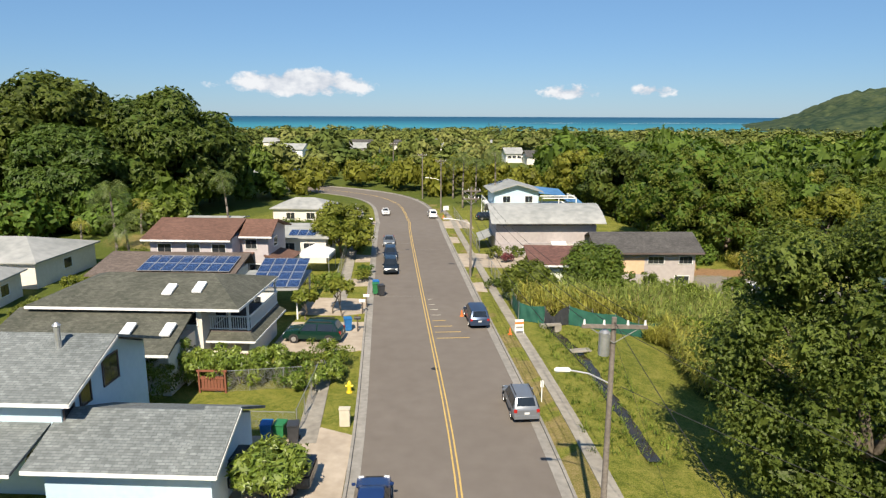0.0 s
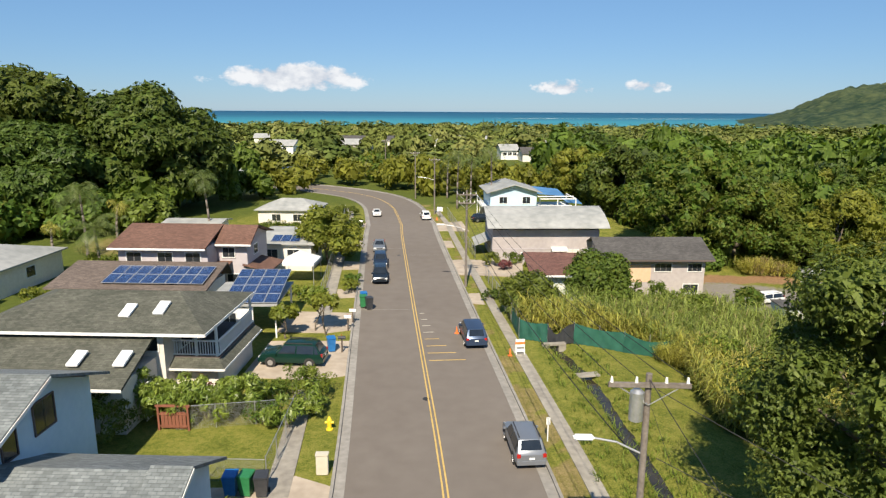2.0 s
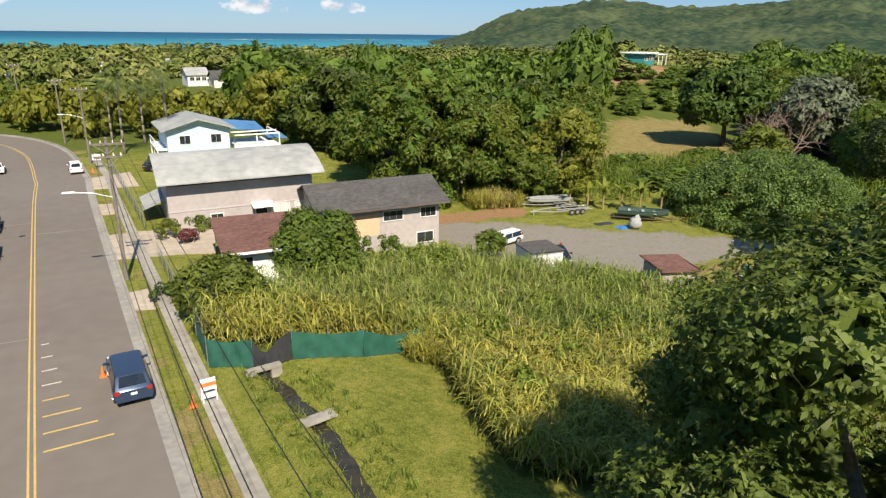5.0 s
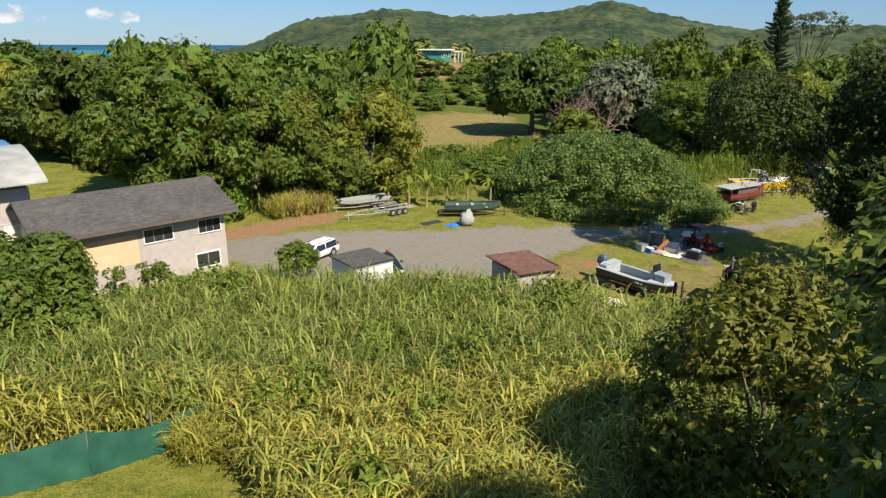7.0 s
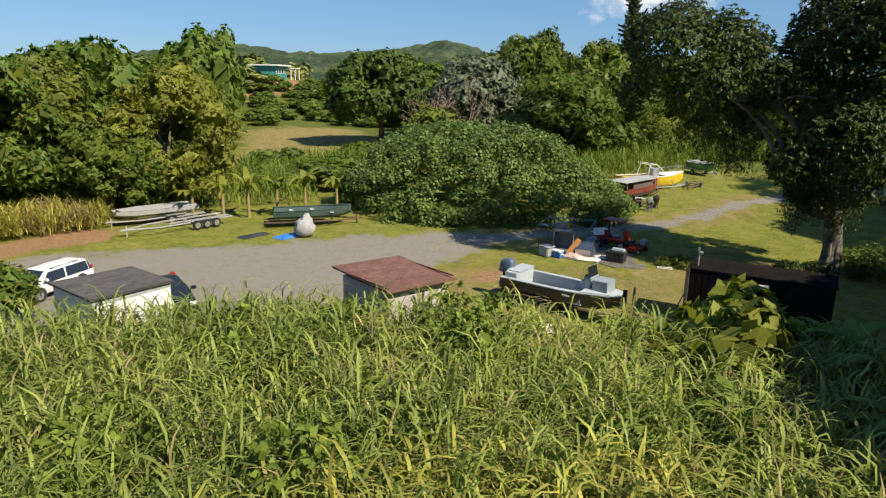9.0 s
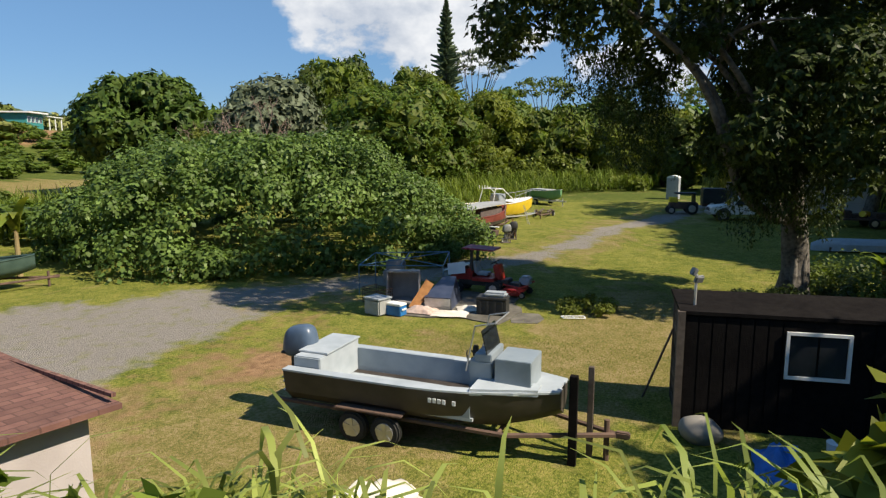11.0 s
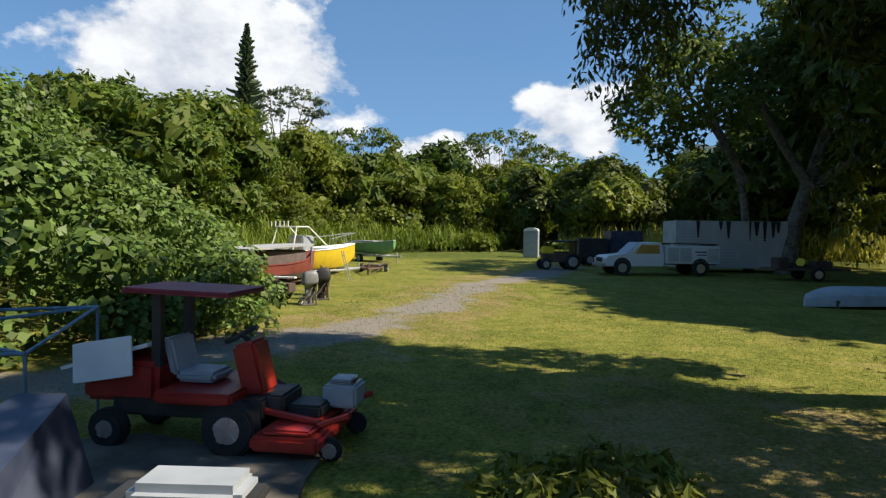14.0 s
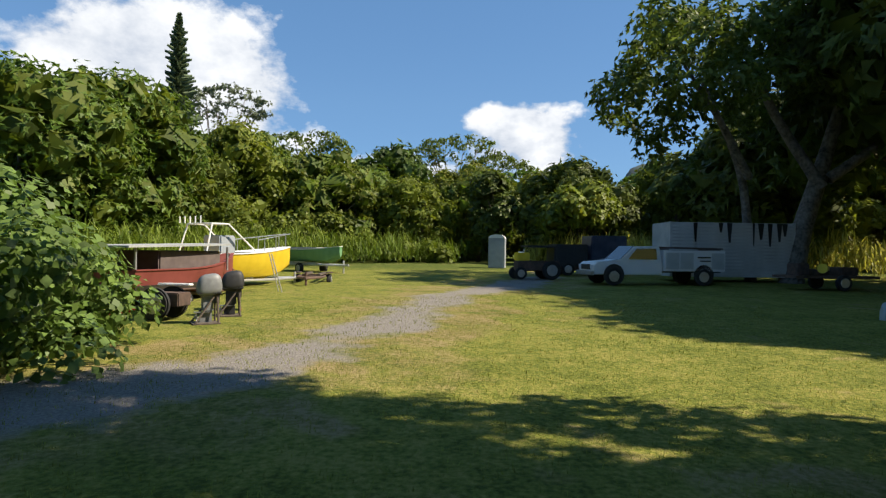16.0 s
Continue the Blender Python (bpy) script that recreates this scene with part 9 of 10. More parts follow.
def outboard(label, at, turn, mat, tilt=0.0, top_level=True, stand=False, name="outboard_motor"):
    """Outboard engine: cowl, midsection, bracket, propeller; (0, 0, 0) is its foot."""
    t = thing(name, label, "outboard motor", at, turn)
    m = pose(0, 0, 0, 0, tilt, 0)
    bm = bmesh.new()
    bmesh.ops.create_uvsphere(bm, u_segments=20, v_segments=12, radius=1)
    for v in bm.verts:
        q = [math.copysign(abs(c_) ** 0.62, c_) for c_ in v.co]
        v.co = m @ Vector((0.02 + 0.36 * q[0] * (1 - 0.12 * q[2]), 0.25 * q[1] * (1 - 0.15 * q[2]), 1.17 + 0.33 * q[2] + 0.05 * q[0]))
    sharpen(part("cowl", bm, M[mat], t, "rounded engine cowl"), 50)
    bm = box(bmesh.new(), -0.2, 0.14, -0.09, 0.09, 0.35, 0.95, bevel=0.04, m=m)
    box(bm, -0.26, 0.1, -0.03, 0.03, 0.0, 0.35, bevel=0.01, m=m)
    part("leg", bm, M["motor_grey"] if mat == "motor_grey" else M["car_trim"], t)
    part("bracket", box(bmesh.new(), 0.14, 0.3, -0.15, 0.15, 0.6, 0.95, bevel=0.02, m=m), M["car_trim"], t)
    part("cowl_band", box(bmesh.new(), -0.34, 0.36, -0.235, 0.235, 0.9, 0.96, bevel=0.02, m=m), M["car_trim"], t, "dark band under the cowl")
    part("cavitation_plate", box(bmesh.new(), -0.42, 0.1, -0.12, 0.12, 0.33, 0.355, bevel=0.01, m=m), M["motor_grey"], t)
    bm = bmesh.new()
    for a in (0, 120, 240):
        box(bm, -0.02, 0.02, 0, 0.16, -0.05, 0.05, m=m @ pose(-0.3, 0, 0.16) @ pose(0, 0, 0, a, 0, 0) @ pose(0, 0, 0, 0, 0, 25))
    part("propeller", bm, M["metal"], t)
    if stand:
        bm = bmesh.new()
        for s in (-1, 1):
            tube(bm, (0.25, s * 0.3, 0), (0.22, s * 0.12, 0.95), 0.035, seg=6)
            tube(bm, (-0.45, s * 0.35, 0), (0.2, s * 0.12, 0.9), 0.03, seg=6)
        box(bm, -0.5, 0.3, -0.38, 0.38, 0, 0.04)
        part("stand", bm, M["wood_dark"], t, "splayed timber stand")
        t.scale = (0.7, 0.7, 0.7)
    return t


# the grey and black skiff on its trailer
bz = gz(46, 52.5)
boat_trailer("rusty tandem boat trailer under the black skiff", (46.05, 52.3, bz), -92, L=6.6, B=1.8)
t = thing("skiff", "black-hulled skiff with a pale blue-grey deck and console", "boat", (46.04, 52.62, bz + 0.38), -92)
SK = dict(blunt=0.36, sheer=0.05)
sharpen(part("hull", hull(5.3, 1.92, 0.82, **SK), M["hull_black"], t), 35)
part("gunwale", rub_rail(5.3, 1.92, 0.82, w=0.2, **SK), M["deck_grey"], t)
part("floor", boxes((-2.5, 1.2, -0.8, 0.8, 0.30, 0.36)), M["deck_grey"], t, "scuffed blue-grey floor")
bm = bmesh.new()
slab(bm, [(1.1, -0.8, 0.85), (1.1, 0.8, 0.85), (1.9, 0.68, 0.89), (2.62, 0.32, 0.91), (2.62, -0.32, 0.91), (1.9, -0.68, 0.89)], 0.05)
part("foredeck", clean(bm), M["deck_grey"], t)
part("stern_box", boxes((-2.55, -1.95, -0.74, 0.8, 0.36, 1.06), bevel=0.02), M["deck_grey"], t)
part("stern_lid", boxes((-2.6, -1.92, -0.5, 0.82, 1.06, 1.1), bevel=0.012), M["deck_grey"], t)
part("side_panel", boxes((-1.94, 1.15, 0.74, 0.8, 0.36, 0.86)), M["box_blue"], t, "blue-grey inner side")
part("side_panel", boxes((-1.94, 1.15, -0.8, -0.74, 0.36, 0.8)), M["box_blue"], t, "blue-grey inner side")
bm = bmesh.new()
slab(bm, [(1.15, -0.84, 0.92), (1.2, -0.36, 1.0), (2.3, -0.3, 0.98), (2.3, -0.52, 0.94)], 0.12)
part("bow_step", clean(bm), M["deck_grey"], t)
con = part("console", boxes((1.0, 1.42, -0.42, 0.36, 0.36, 1.3), (1.1, 1.42, -0.42, 0.36, 1.3, 1.44), bevel=0.015), M["box_blue"], t)
part("locker", boxes((1.5, 2.16, -0.48, 0.32, 0.88, 1.4), bevel=0.012), M["box_blue"], t, "square blue-grey locker before the console")
# No opening is cut: a black plate paints the hatch's shaded inside.
part("hatch", boxes((0.985, 1.0, -0.28, 0.02, 0.62, 0.95)), M["car_trim"], con, "dark plate painting an open hatch")
part("drawer", boxes((0.97, 0.985, -0.24, -0.06, 0.6, 0.8)), M["deck_grey"], con)
part("windshield", box(bmesh.new(), -0.4, 0.4, -0.01, 0.01, 0, 0.44, m=pose(1.34, -0.03, 1.44, 0, 0, 90) @ pose(0, 0, 0, -14, 0, 0)), M["car_glass"], t, "dark plastic windscreen")
bm = bmesh.new()
for s_ in (-1, 1):
    tube(bm, (0.95, s_ * 0.42 - 0.03, 1.1), (1.12, s_ * 0.42 - 0.03, 1.95), 0.014, seg=6)
    tube(bm, (1.12, s_ * 0.42 - 0.03, 1.95), (1.5, s_ * 0.42 - 0.03, 2.04), 0.014, seg=6)
tube(bm, (1.5, -0.45, 2.04), (1.5, 0.39, 2.04), 0.014, seg=6)
part("grab_rail", bm, M["metal"], t, "bent steel grab rail")
bm = bmesh.new()
bmesh.ops.create_cone(bm, cap_ends=False, segments=18, radius1=0.17, radius2=0.17, depth=0.03, matrix=pose(0.9, 0, 1.2, 0, 65, 0))
tube(bm, (0.9, 0, 1.2), (1.05, 0, 1.15), 0.03, seg=6)
part("steering_wheel", bm, M["car_trim"], t)
part("throttle", boxes((0.85, 0.95, 0.2, 0.3, 1.15, 1.38), bevel=0.02), M["car_trim"], t)
for i in range(5):
    part("registration_bar", boxes((0.42 + 0.09 * i + (0.1 if i == 4 else 0), 0.48 + 0.09 * i + (0.1 if i == 4 else 0), -0.975, -0.955, 0.62, 0.70)), M["plate"], t)
outboard("slate blue outboard motor on the skiff's stern", (46.16, 55.52, bz + 0.34), -92, "motor_blue")
t = thing("timber_post", "dark timber guide post at the trailer's bow", "post", at_ground(45.55, 49.75), group="guide posts")
part("post", boxes((-0.08, 0.06, -0.08, 0.06, -0.1, 1.62), bevel=0.01), M["black_board"], t)
part("plank", boxes((0.07, 0.17, -0.05, 0.05, -0.1, 1.55), bevel=0.01), M["wood_dark"], t)
t = thing("timber_post", "weathered grey timber guide post at the trailer's bow", "post", at_ground(45.95, 49.5), group="guide posts")
part("post", boxes((-0.04, 0.06, -0.05, 0.05, -0.1, 1.68), bevel=0.01), M["wood_dark"], t)
part("plank", boxes((0.07, 0.12, -0.05, 0.05, -0.1, 1.1), bevel=0.008), M["black_board"], t)

# white box trailer and brown-roofed shed among the cane
t = thing("box_trailer", "white box trailer with a black roof at the grass edge", "trailer", (32.4, 63.8, gz(32.4, 63.8)), 1)
part("body", boxes((-1.45, 1.4, -1.3, 1.3, 0.45, 2.12)), M["w_white"], t)
part("roof", clean(slab(bmesh.new(), [(-1.55, -1.4, 2.19), (1.5, -1.4, 2.14), (1.5, 1.4, 2.19), (-1.55, 1.4, 2.26)], 0.08)), M["sh_dark"], t, "black felt roof")
part("trim_band", boxes((-1.47, 1.42, -1.315, -1.3, 1.9, 2.08)), M["canvas"], t)
for s in (-1, 1):
    wheel(t, 0.2, s * 1.2, 0.33, 0.2, s)
t = thing("shed", "small weathered shed with a rusty brown sheet roof", "shed", (39.4, 56.6, gz(39.4, 56.6)), -12)
part("wall", boxes((-1.35, 1.35, -1.45, 1.4, -0.1, 2.2)), M["w_pink"], t)
part("roof", clean(slab(bmesh.new(), [(-1.62, -1.75, 2.36), (1.62, -1.75, 2.24), (1.62, 1.7, 2.42), (-1.62, 1.7, 2.54)], 0.07)), M["sh_maroon"], t)
row_of(t, "roof_batten", boxes((-0.03, 0.03, -1.7, 1.65, 0, 0.05)), M["sh_maroon"], [(-1.57, 0, 2.44), (1.55, 0, 2.33)])

# black timber shed with a window; its near-black colour holds the shade
t = thing("black_shed", "dark timber shed with a white-framed window, coloured as in shade", "shed", (49.1, 45.5, gz(49.1, 45.5)), 6)
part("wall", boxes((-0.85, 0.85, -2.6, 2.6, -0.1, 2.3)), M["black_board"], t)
part("roof", clean(slab(bmesh.new(), [(-0.9, -2.66, 2.36), (0.9, -2.66, 2.42), (0.9, 2.68, 2.42), (-0.9, 2.68, 2.36)], 0.07)), M["black_board"], t, "roof coloured dark as in shade")
M["grey_board"] = material("weathered grey-brown boards with pale streaks", (0.028, 0.024, 0.021), (0.20, 0.175, 0.15), 0.95, grain=5, coarse=1.2, bump=0.5, random_ob=0.6, spread=(0.42, 0.62), spec=0.1)
row_of(t, "board", boxes((-0.07, 0.07, -0.012, 0.012, 0, 2.25)), M["grey_board"], [(-0.75 + 0.165 * i, 2.612, 0) for i in range(10)])
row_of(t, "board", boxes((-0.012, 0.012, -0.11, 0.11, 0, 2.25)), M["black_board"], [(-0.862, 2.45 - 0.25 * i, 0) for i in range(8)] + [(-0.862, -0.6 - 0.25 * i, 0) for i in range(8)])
window(t, -0.86, 0.2, 1.2, 1.0, 0.8, "w", 1)
part("corner_post", boxes((-0.95, -0.8, 2.58, 2.72, -0.1, 2.35)), M["wood_dark"], t)
t = thing("prop_pole", "thin pole leaning against the black shed", "pole", at_ground(49.3, 48.5))
part("pole", tube(bmesh.new(), (0, 0.25, 0), (0.1, -0.5, 2.1), 0.025, seg=6), M["wood_dark"], t)


def lump(name, label, category, x, y, w, d, h, mat, seed, dz=0.0, turn=0.0):
    """A crumpled heap of sheet or cloth."""
    t = thing(name, label, category, at_ground(x, y, dz), turn)
    bm = bmesh.new()
    bmesh.ops.create_grid(bm, x_segments=18, y_segments=14, size=0.5)
    for v in bm.verts:
        u, q = v.co.x * 2, v.co.y * 2
        e = max(0.0, 1 - max(abs(u), abs(q)) ** 2.2)
        n_ = noise.noise((u * 2.2 + seed, q * 2.2, seed)) + 0.5 * noise.noise((u * 6, q * 6, seed + 2))
        v.co = Vector((v.co.x * w * (1 + 0.15 * n_), v.co.y * d * (1 + 0.15 * n_), h * e * (0.75 + 0.55 * n_) + 0.015))
    part("sheet", bm, M[mat], t, smooth=True)
    return t


lump("tarpaulin", "blue tarpaulin heaped in the shade of the shed", "tarpaulin", 46.6, 46.3, 1.3, 0.9, 0.45, "tarp_blue", 2)
lump("rubbish_sheet", "pale sheet lying along the grass edge", "sheet", 42.6, 52.6, 2.6, 0.9, 0.4, "cloth_white", 5, turn=-35)
t = thing("bucket", "white plastic bucket beside the blue tarpaulin", "bucket", at_ground(47.2, 45.4))
part("pail", tube(bmesh.new(), (0, 0, 0), (0, 0, 0.38), 0.13, 0.16, 16), M["w_white"], t)
t = thing("boulder", "grey boulder beside the black shed", "boulder", at_ground(47.4, 47.6))
bm = bmesh.new()
bmesh.ops.create_icosphere(bm, subdivisions=3, radius=0.4)
for v in bm.verts:
    v.co *= 1 + 0.22 * noise.noise(v.co * 2.4)
    v.co.z = v.co.z * 0.7 + 0.2
part("rock", bm, M["concrete"], t, smooth=True)

# trailers and skiffs across the lot
t = boat_trailer("empty triple-axle galvanised boat trailer on the grass", (44.6, 79.2, gz(44.6, 79)), 176, L=7.0, B=1.8, axles=3, mat="frame_grey")
t = thing("jon_boat", "grey covered flat boat on a trailer", "boat", (45.0, 82.4, gz(45, 82) + 0.5), 172)
sharpen(part("hull", hull(5.4, 1.7, 0.5, blunt=0.6, sheer=0.08), M["canvas"], t), 35)
part("cover", clean(slab(bmesh.new(), [(-2.6, -0.8, 0.56), (1.2, -0.8, 0.6), (2.4, -0.4, 0.62), (2.4, 0.4, 0.62), (1.2, 0.8, 0.6), (-2.6, 0.8, 0.56)], 0.05)), M["canvas"], t)
boat_trailer("galvanised trailer under the grey boat", (45.0, 82.4, gz(45, 82) - 0.1), 172, L=6.2, B=1.6, axles=2, mat="frame_grey")
t = thing("green_skiff", "dark green open skiff on a low trailer", "boat", (51.3, 73.8, gz(51.3, 73.8) + 0.45), -38)
M["hull_dkgreen"] = material("dark green hull paint", (0.03, 0.06, 0.05), (0.06, 0.10, 0.08), 0.55, grain=3, coarse=0.6)
sharpen(part("hull", hull(5.2, 1.8, 0.7), M["hull_dkgreen"], t), 35)
part("gunwale", rub_rail(5.2, 1.8, 0.7, w=0.1), M["hull_dkgreen"], t)
row_of(t, "thwart", boxes((-0.14, 0.14, -0.8, 0.8, 0.5, 0.54)), M["deck_grey"], [(-1.4, 0, 0), (0, 0, 0), (1.2, 0, 0)])
boat_trailer("low rusty trailer under the green skiff", (51.3, 73.8, gz(51.3, 73.8) - 0.12), -38, L=6.4, B=1.6, axles=1)
t = thing("covered_motor", "outboard motor wrapped in a grey tarpaulin", "covered motor", at_ground(48.6, 71.6))
bm = bmesh.new()
bmesh.ops.create_uvsphere(bm, u_segments=16, v_segments=10, radius=0.6)
for v in bm.verts:
    v.co = Vector((v.co.x * (1.1 - 0.5 * v.co.z), v.co.y * (1.0 - 0.45 * v.co.z), max(0.0, (v.co.z + 0.6) * 1.15))) * (1 + 0.28 * noise.noise(v.co * 3.2) + 0.1 * noise.noise(v.co * 9))
part("cover", bm, M["canvas"], t, smooth=True)
lump("tarpaulin", "blue tarpaulin spread beside the covered motor", "tarpaulin", 47.8, 72.4, 1.6, 1.0, 0.18, "tarp_blue", 8)
lump("tarpaulin", "dark sheet lying on the grass", "tarpaulin", 46.6, 74.2, 2.2, 0.9, 0.12, "tarp_black", 9)

# rubbish on the concrete pad
pad_z = gz(56, 55)
pad_edge = []
for k in range(26):
    a = k / 26 * 2 * math.pi
    q = max(abs(math.cos(a)), abs(math.sin(a)))
    r = (1 + 0.12 * math.sin(3 * a + 1) + 0.07 * math.sin(7 * a)) / q
    pad_edge.append((56.1 + 1.95 * math.cos(a) * r, 55.2 + 1.95 * math.sin(a) * r, pad_z + 0.035))
bm = clean(slab(bmesh.new(), pad_edge, 0.2))
# Stained, and darkened beyond that for the deep shade under the tree.
M["old_pad"] = material("stained old concrete, darkened for tree shade", (0.06, 0.055, 0.046), (0.20, 0.185, 0.155), 0.92, grain=2.2, coarse=0.9, bump=0.3, spec=0.2)
tagged(part("concrete_pad", bm, M["old_pad"]), "old concrete pad in the grass", "pad", kind="structure")
bm = clean(slab(bmesh.new(), [(54.4, 53.0, pad_z + 0.02), (54.6, 52.2, pad_z + 0.02), (55.2, 52.1, pad_z + 0.02), (55.8, 52.4, pad_z + 0.02), (55.7, 53.0, pad_z + 0.02), (55.1, 53.2, pad_z + 0.02)], 0.1))
tagged(part("paving_slab", bm, M["old_pad"]), "loose flat paving slab in the grass", "slab", kind="structure")
t = thing("cool_box", "blue cool box with a white lid on the pad's edge", "cool box", at_ground(54.1, 56.85, 0.02), 78)
part("body", boxes((-0.3, 0.3, -0.19, 0.19, 0, 0.33), bevel=0.02), M["bin_blue"], t)
part("lid", boxes((-0.31, 0.31, -0.2, 0.2, 0.33, 0.41), bevel=0.02), M["w_white"], t)
part("handle", boxes((-0.34, -0.31, -0.12, 0.12, 0.2, 0.25)), M["w_white"], t)
t = thing("plastic_crate", "cloudy grey plastic crate beside the cool box", "crate", at_ground(54.05, 57.5, 0.02), 70)
part("body", boxes((-0.36, 0.36, -0.3, 0.3, 0, 0.52), bevel=0.04), M["canvas"], t)
part("lid", boxes((-0.38, 0.38, -0.32, 0.32, 0.52, 0.58), bevel=0.02), M["potty"], t)
t = thing("tub", "large grey plastic tub standing on its side", "tub", at_ground(55.5, 57.2, 0.03), -74)
bm = bmesh.new()
r0 = [bm.verts.new(p) for p in ((-0.6, 0, 0), (0.6, 0, 0), (0.6, 0, 1.2), (-0.6, 0, 1.2))]
r1 = [bm.verts.new(p) for p in ((-0.55, 0.75, 0.05), (0.55, 0.75, 0.05), (0.55, 0.75, 1.12), (-0.55, 0.75, 1.12))]
r2 = [bm.verts.new(p) for p in ((-0.53, 0, 0.07), (0.53, 0, 0.07), (0.53, 0, 1.13), (-0.53, 0, 1.13))]
r3 = [bm.verts.new(p) for p in ((-0.48, 0.68, 0.12), (0.48, 0.68, 0.12), (0.48, 0.68, 1.05), (-0.48, 0.68, 1.05))]
for a, b in ((r0, r1), (r2, r3), (r0, r2)):
    for i in range(4):
        bm.faces.new((a[i], a[(i + 1) % 4], b[(i + 1) % 4], b[i]))
bm.faces.new(r1), bm.faces.new(r3)
bmesh.ops.bevel(bm, geom=[e for e in bm.edges], offset=0.02, segments=2, affect="EDGES")
part("shell", clean(bm), M["tub_grey"], t)
t = thing("plywood_board", "orange-brown plywood board leaning on the rubbish", "board", at_ground(54.95, 56.62, 0.03), 96)
part("board", box(bmesh.new(), -0.16, 0.16, -0.02, 0.02, 0, 1.12, m=pose(0, 0, 0, 24, -30, 0)), M["plank"], t)
t = thing("sheet_metal_case", "upturned dark blue sheet-metal case", "case", at_ground(55.8, 55.75, 0.03), 4)
bm = bmesh.new()
lo = [bm.verts.new(p) for p in ((-0.6, -0.42, 0), (1.1, -0.36, 0), (1.1, 0.45, 0), (-0.6, 0.55, 0))]
hi = [bm.verts.new(p) for p in ((-0.66, -0.40, 0.42), (1.0, -0.16, 0.86), (1.0, 0.3, 0.86), (-0.66, 0.55, 0.42))]
bm.faces.new(lo[::-1]), bm.faces.new(hi)
for i in range(4):
    bm.faces.new((lo[i], lo[(i + 1) % 4], hi[(i + 1) % 4], hi[i]))
part("body", clean(bm), M["sheet_blue"], t)
part("end_panel", box(bmesh.new(), -0.01, 0.0, -0.39, 0.53, 0.02, 0.40, m=pose(-0.615, 0, 0, 0, -8, 0)), M["metal"], t, "bare metal end")
lump("cloth", "crumpled pinkish cloth on the concrete", "cloth", 54.7, 56.2, 0.8, 1.0, 0.2, "cloth_pink", 11, 0.05)
lump("cloth", "off-white sheet spread on the concrete", "cloth", 54.65, 55.15, 0.8, 1.2, 0.1, "cloth_white", 12, 0.05, 10)
lump("cloth", "off-white folded foam on the concrete", "cloth", 55.5, 54.75, 0.7, 0.8, 0.12, "cloth_white", 14, 0.05, 30)
t = thing("storage_case", "black ribbed storage case on the pad", "case", at_ground(55.3, 53.85, 0.04), 92)
part("body", boxes((-0.5, 0.5, -0.3, 0.3, 0, 0.5), bevel=0.03), M["car_trim"], t)
row_of(t, "rib", boxes((-0.03, 0.03, -0.02, 0.02, 0.04, 0.46)), M["car_trim"], [(-0.36 + 0.24 * i, 0.31, 0) for i in range(4)])
part("lid", boxes((-0.52, 0.52, -0.32, 0.32, 0.5, 0.58), bevel=0.02), M["car_trim"], t)
t = thing("grey_bag", "folded grey bag lying on the storage case", "bag", at_ground(55.3, 53.75, 0.62), 92)
part("bag", boxes((-0.38, 0.38, -0.22, 0.22, 0, 0.16), bevel=0.06), M["potty"], t)
t = thing("wire_basket", "rusty wire basket behind the crate", "basket", at_ground(55.3, 58.1), 60)
bm = bmesh.new()
for i in range(8):
    x = -0.5 + i / 7
    tube(bm, (x, -0.3, 0.02), (x, -0.3, 0.6), 0.012, seg=5)
    tube(bm, (x, 0.3, 0.02), (x, 0.3, 0.6), 0.012, seg=5)
for z in (0.05, 0.2, 0.35, 0.5, 0.6):
    for y in (-0.3, 0.3):
        tube(bm, (-0.5, y, z), (0.5, y, z), 0.012, seg=5)
    for x in (-0.5, 0.5):
        tube(bm, (x, -0.3, z), (x, 0.3, z), 0.012, seg=5)
tagged(part("wire_mesh", bm, M["rust"], t), kind="stuff")
t = thing("gazebo", "bare blue-grey pipe gazebo behind the rubbish", "gazebo", at_ground(57.6, 58.0), 12)
M["pipe_blue"] = material("faded blue pipe", (0.06, 0.13, 0.20), (0.12, 0.22, 0.30), 0.5, grain=5, coarse=1)
for a, b in (((-0.9, 1.6, 1.15), (-0.9, -1.6, 1.2)), ((0.9, 1.4, 1.35), (0.9, -1.6, 1.45)), ((-0.9, 1.6, 1.15), (0.9, 1.4, 1.35)), ((-0.9, -1.6, 1.2), (0.9, -1.6, 1.45)), ((-0.9, 1.6, 1.15), (0.9, -1.6, 1.45)), ((0.9, 1.4, 1.35), (-0.9, -1.6, 1.2)), ((-0.9, 0, 1.18), (0.9, 0, 1.4)), ((-0.9, -1.6, 1.2), (-0.9, -1.6, 0)), ((0.9, -1.6, 1.45), (0.9, -1.6, 0)), ((0.9, 1.4, 1.35), (0.9, 1.4, 0)), ((-0.9, 1.6, 1.15), (-0.9, 1.6, 0))):
    part("pipe", tube(bmesh.new(), a, b, 0.02, seg=7), M["pipe_blue"], t)
t = thing("armchair", "worn grey armchair behind the tub", "armchair", at_ground(58.4, 58.6), 95)
part("seat", boxes((-0.4, 0.4, -0.4, 0.4, 0.15, 0.5), bevel=0.06), M["tub_grey"], t)
part("backrest", boxes((-0.4, 0.4, 0.3, 0.5, 0.3, 1.15), bevel=0.06), M["tub_grey"], t)
for s in (-1, 1):
    part("armrest", boxes((s * 0.48 - 0.1, s * 0.48 + 0.1, -0.4, 0.4, 0.1, 0.7), bevel=0.05), M["tub_grey"], t)

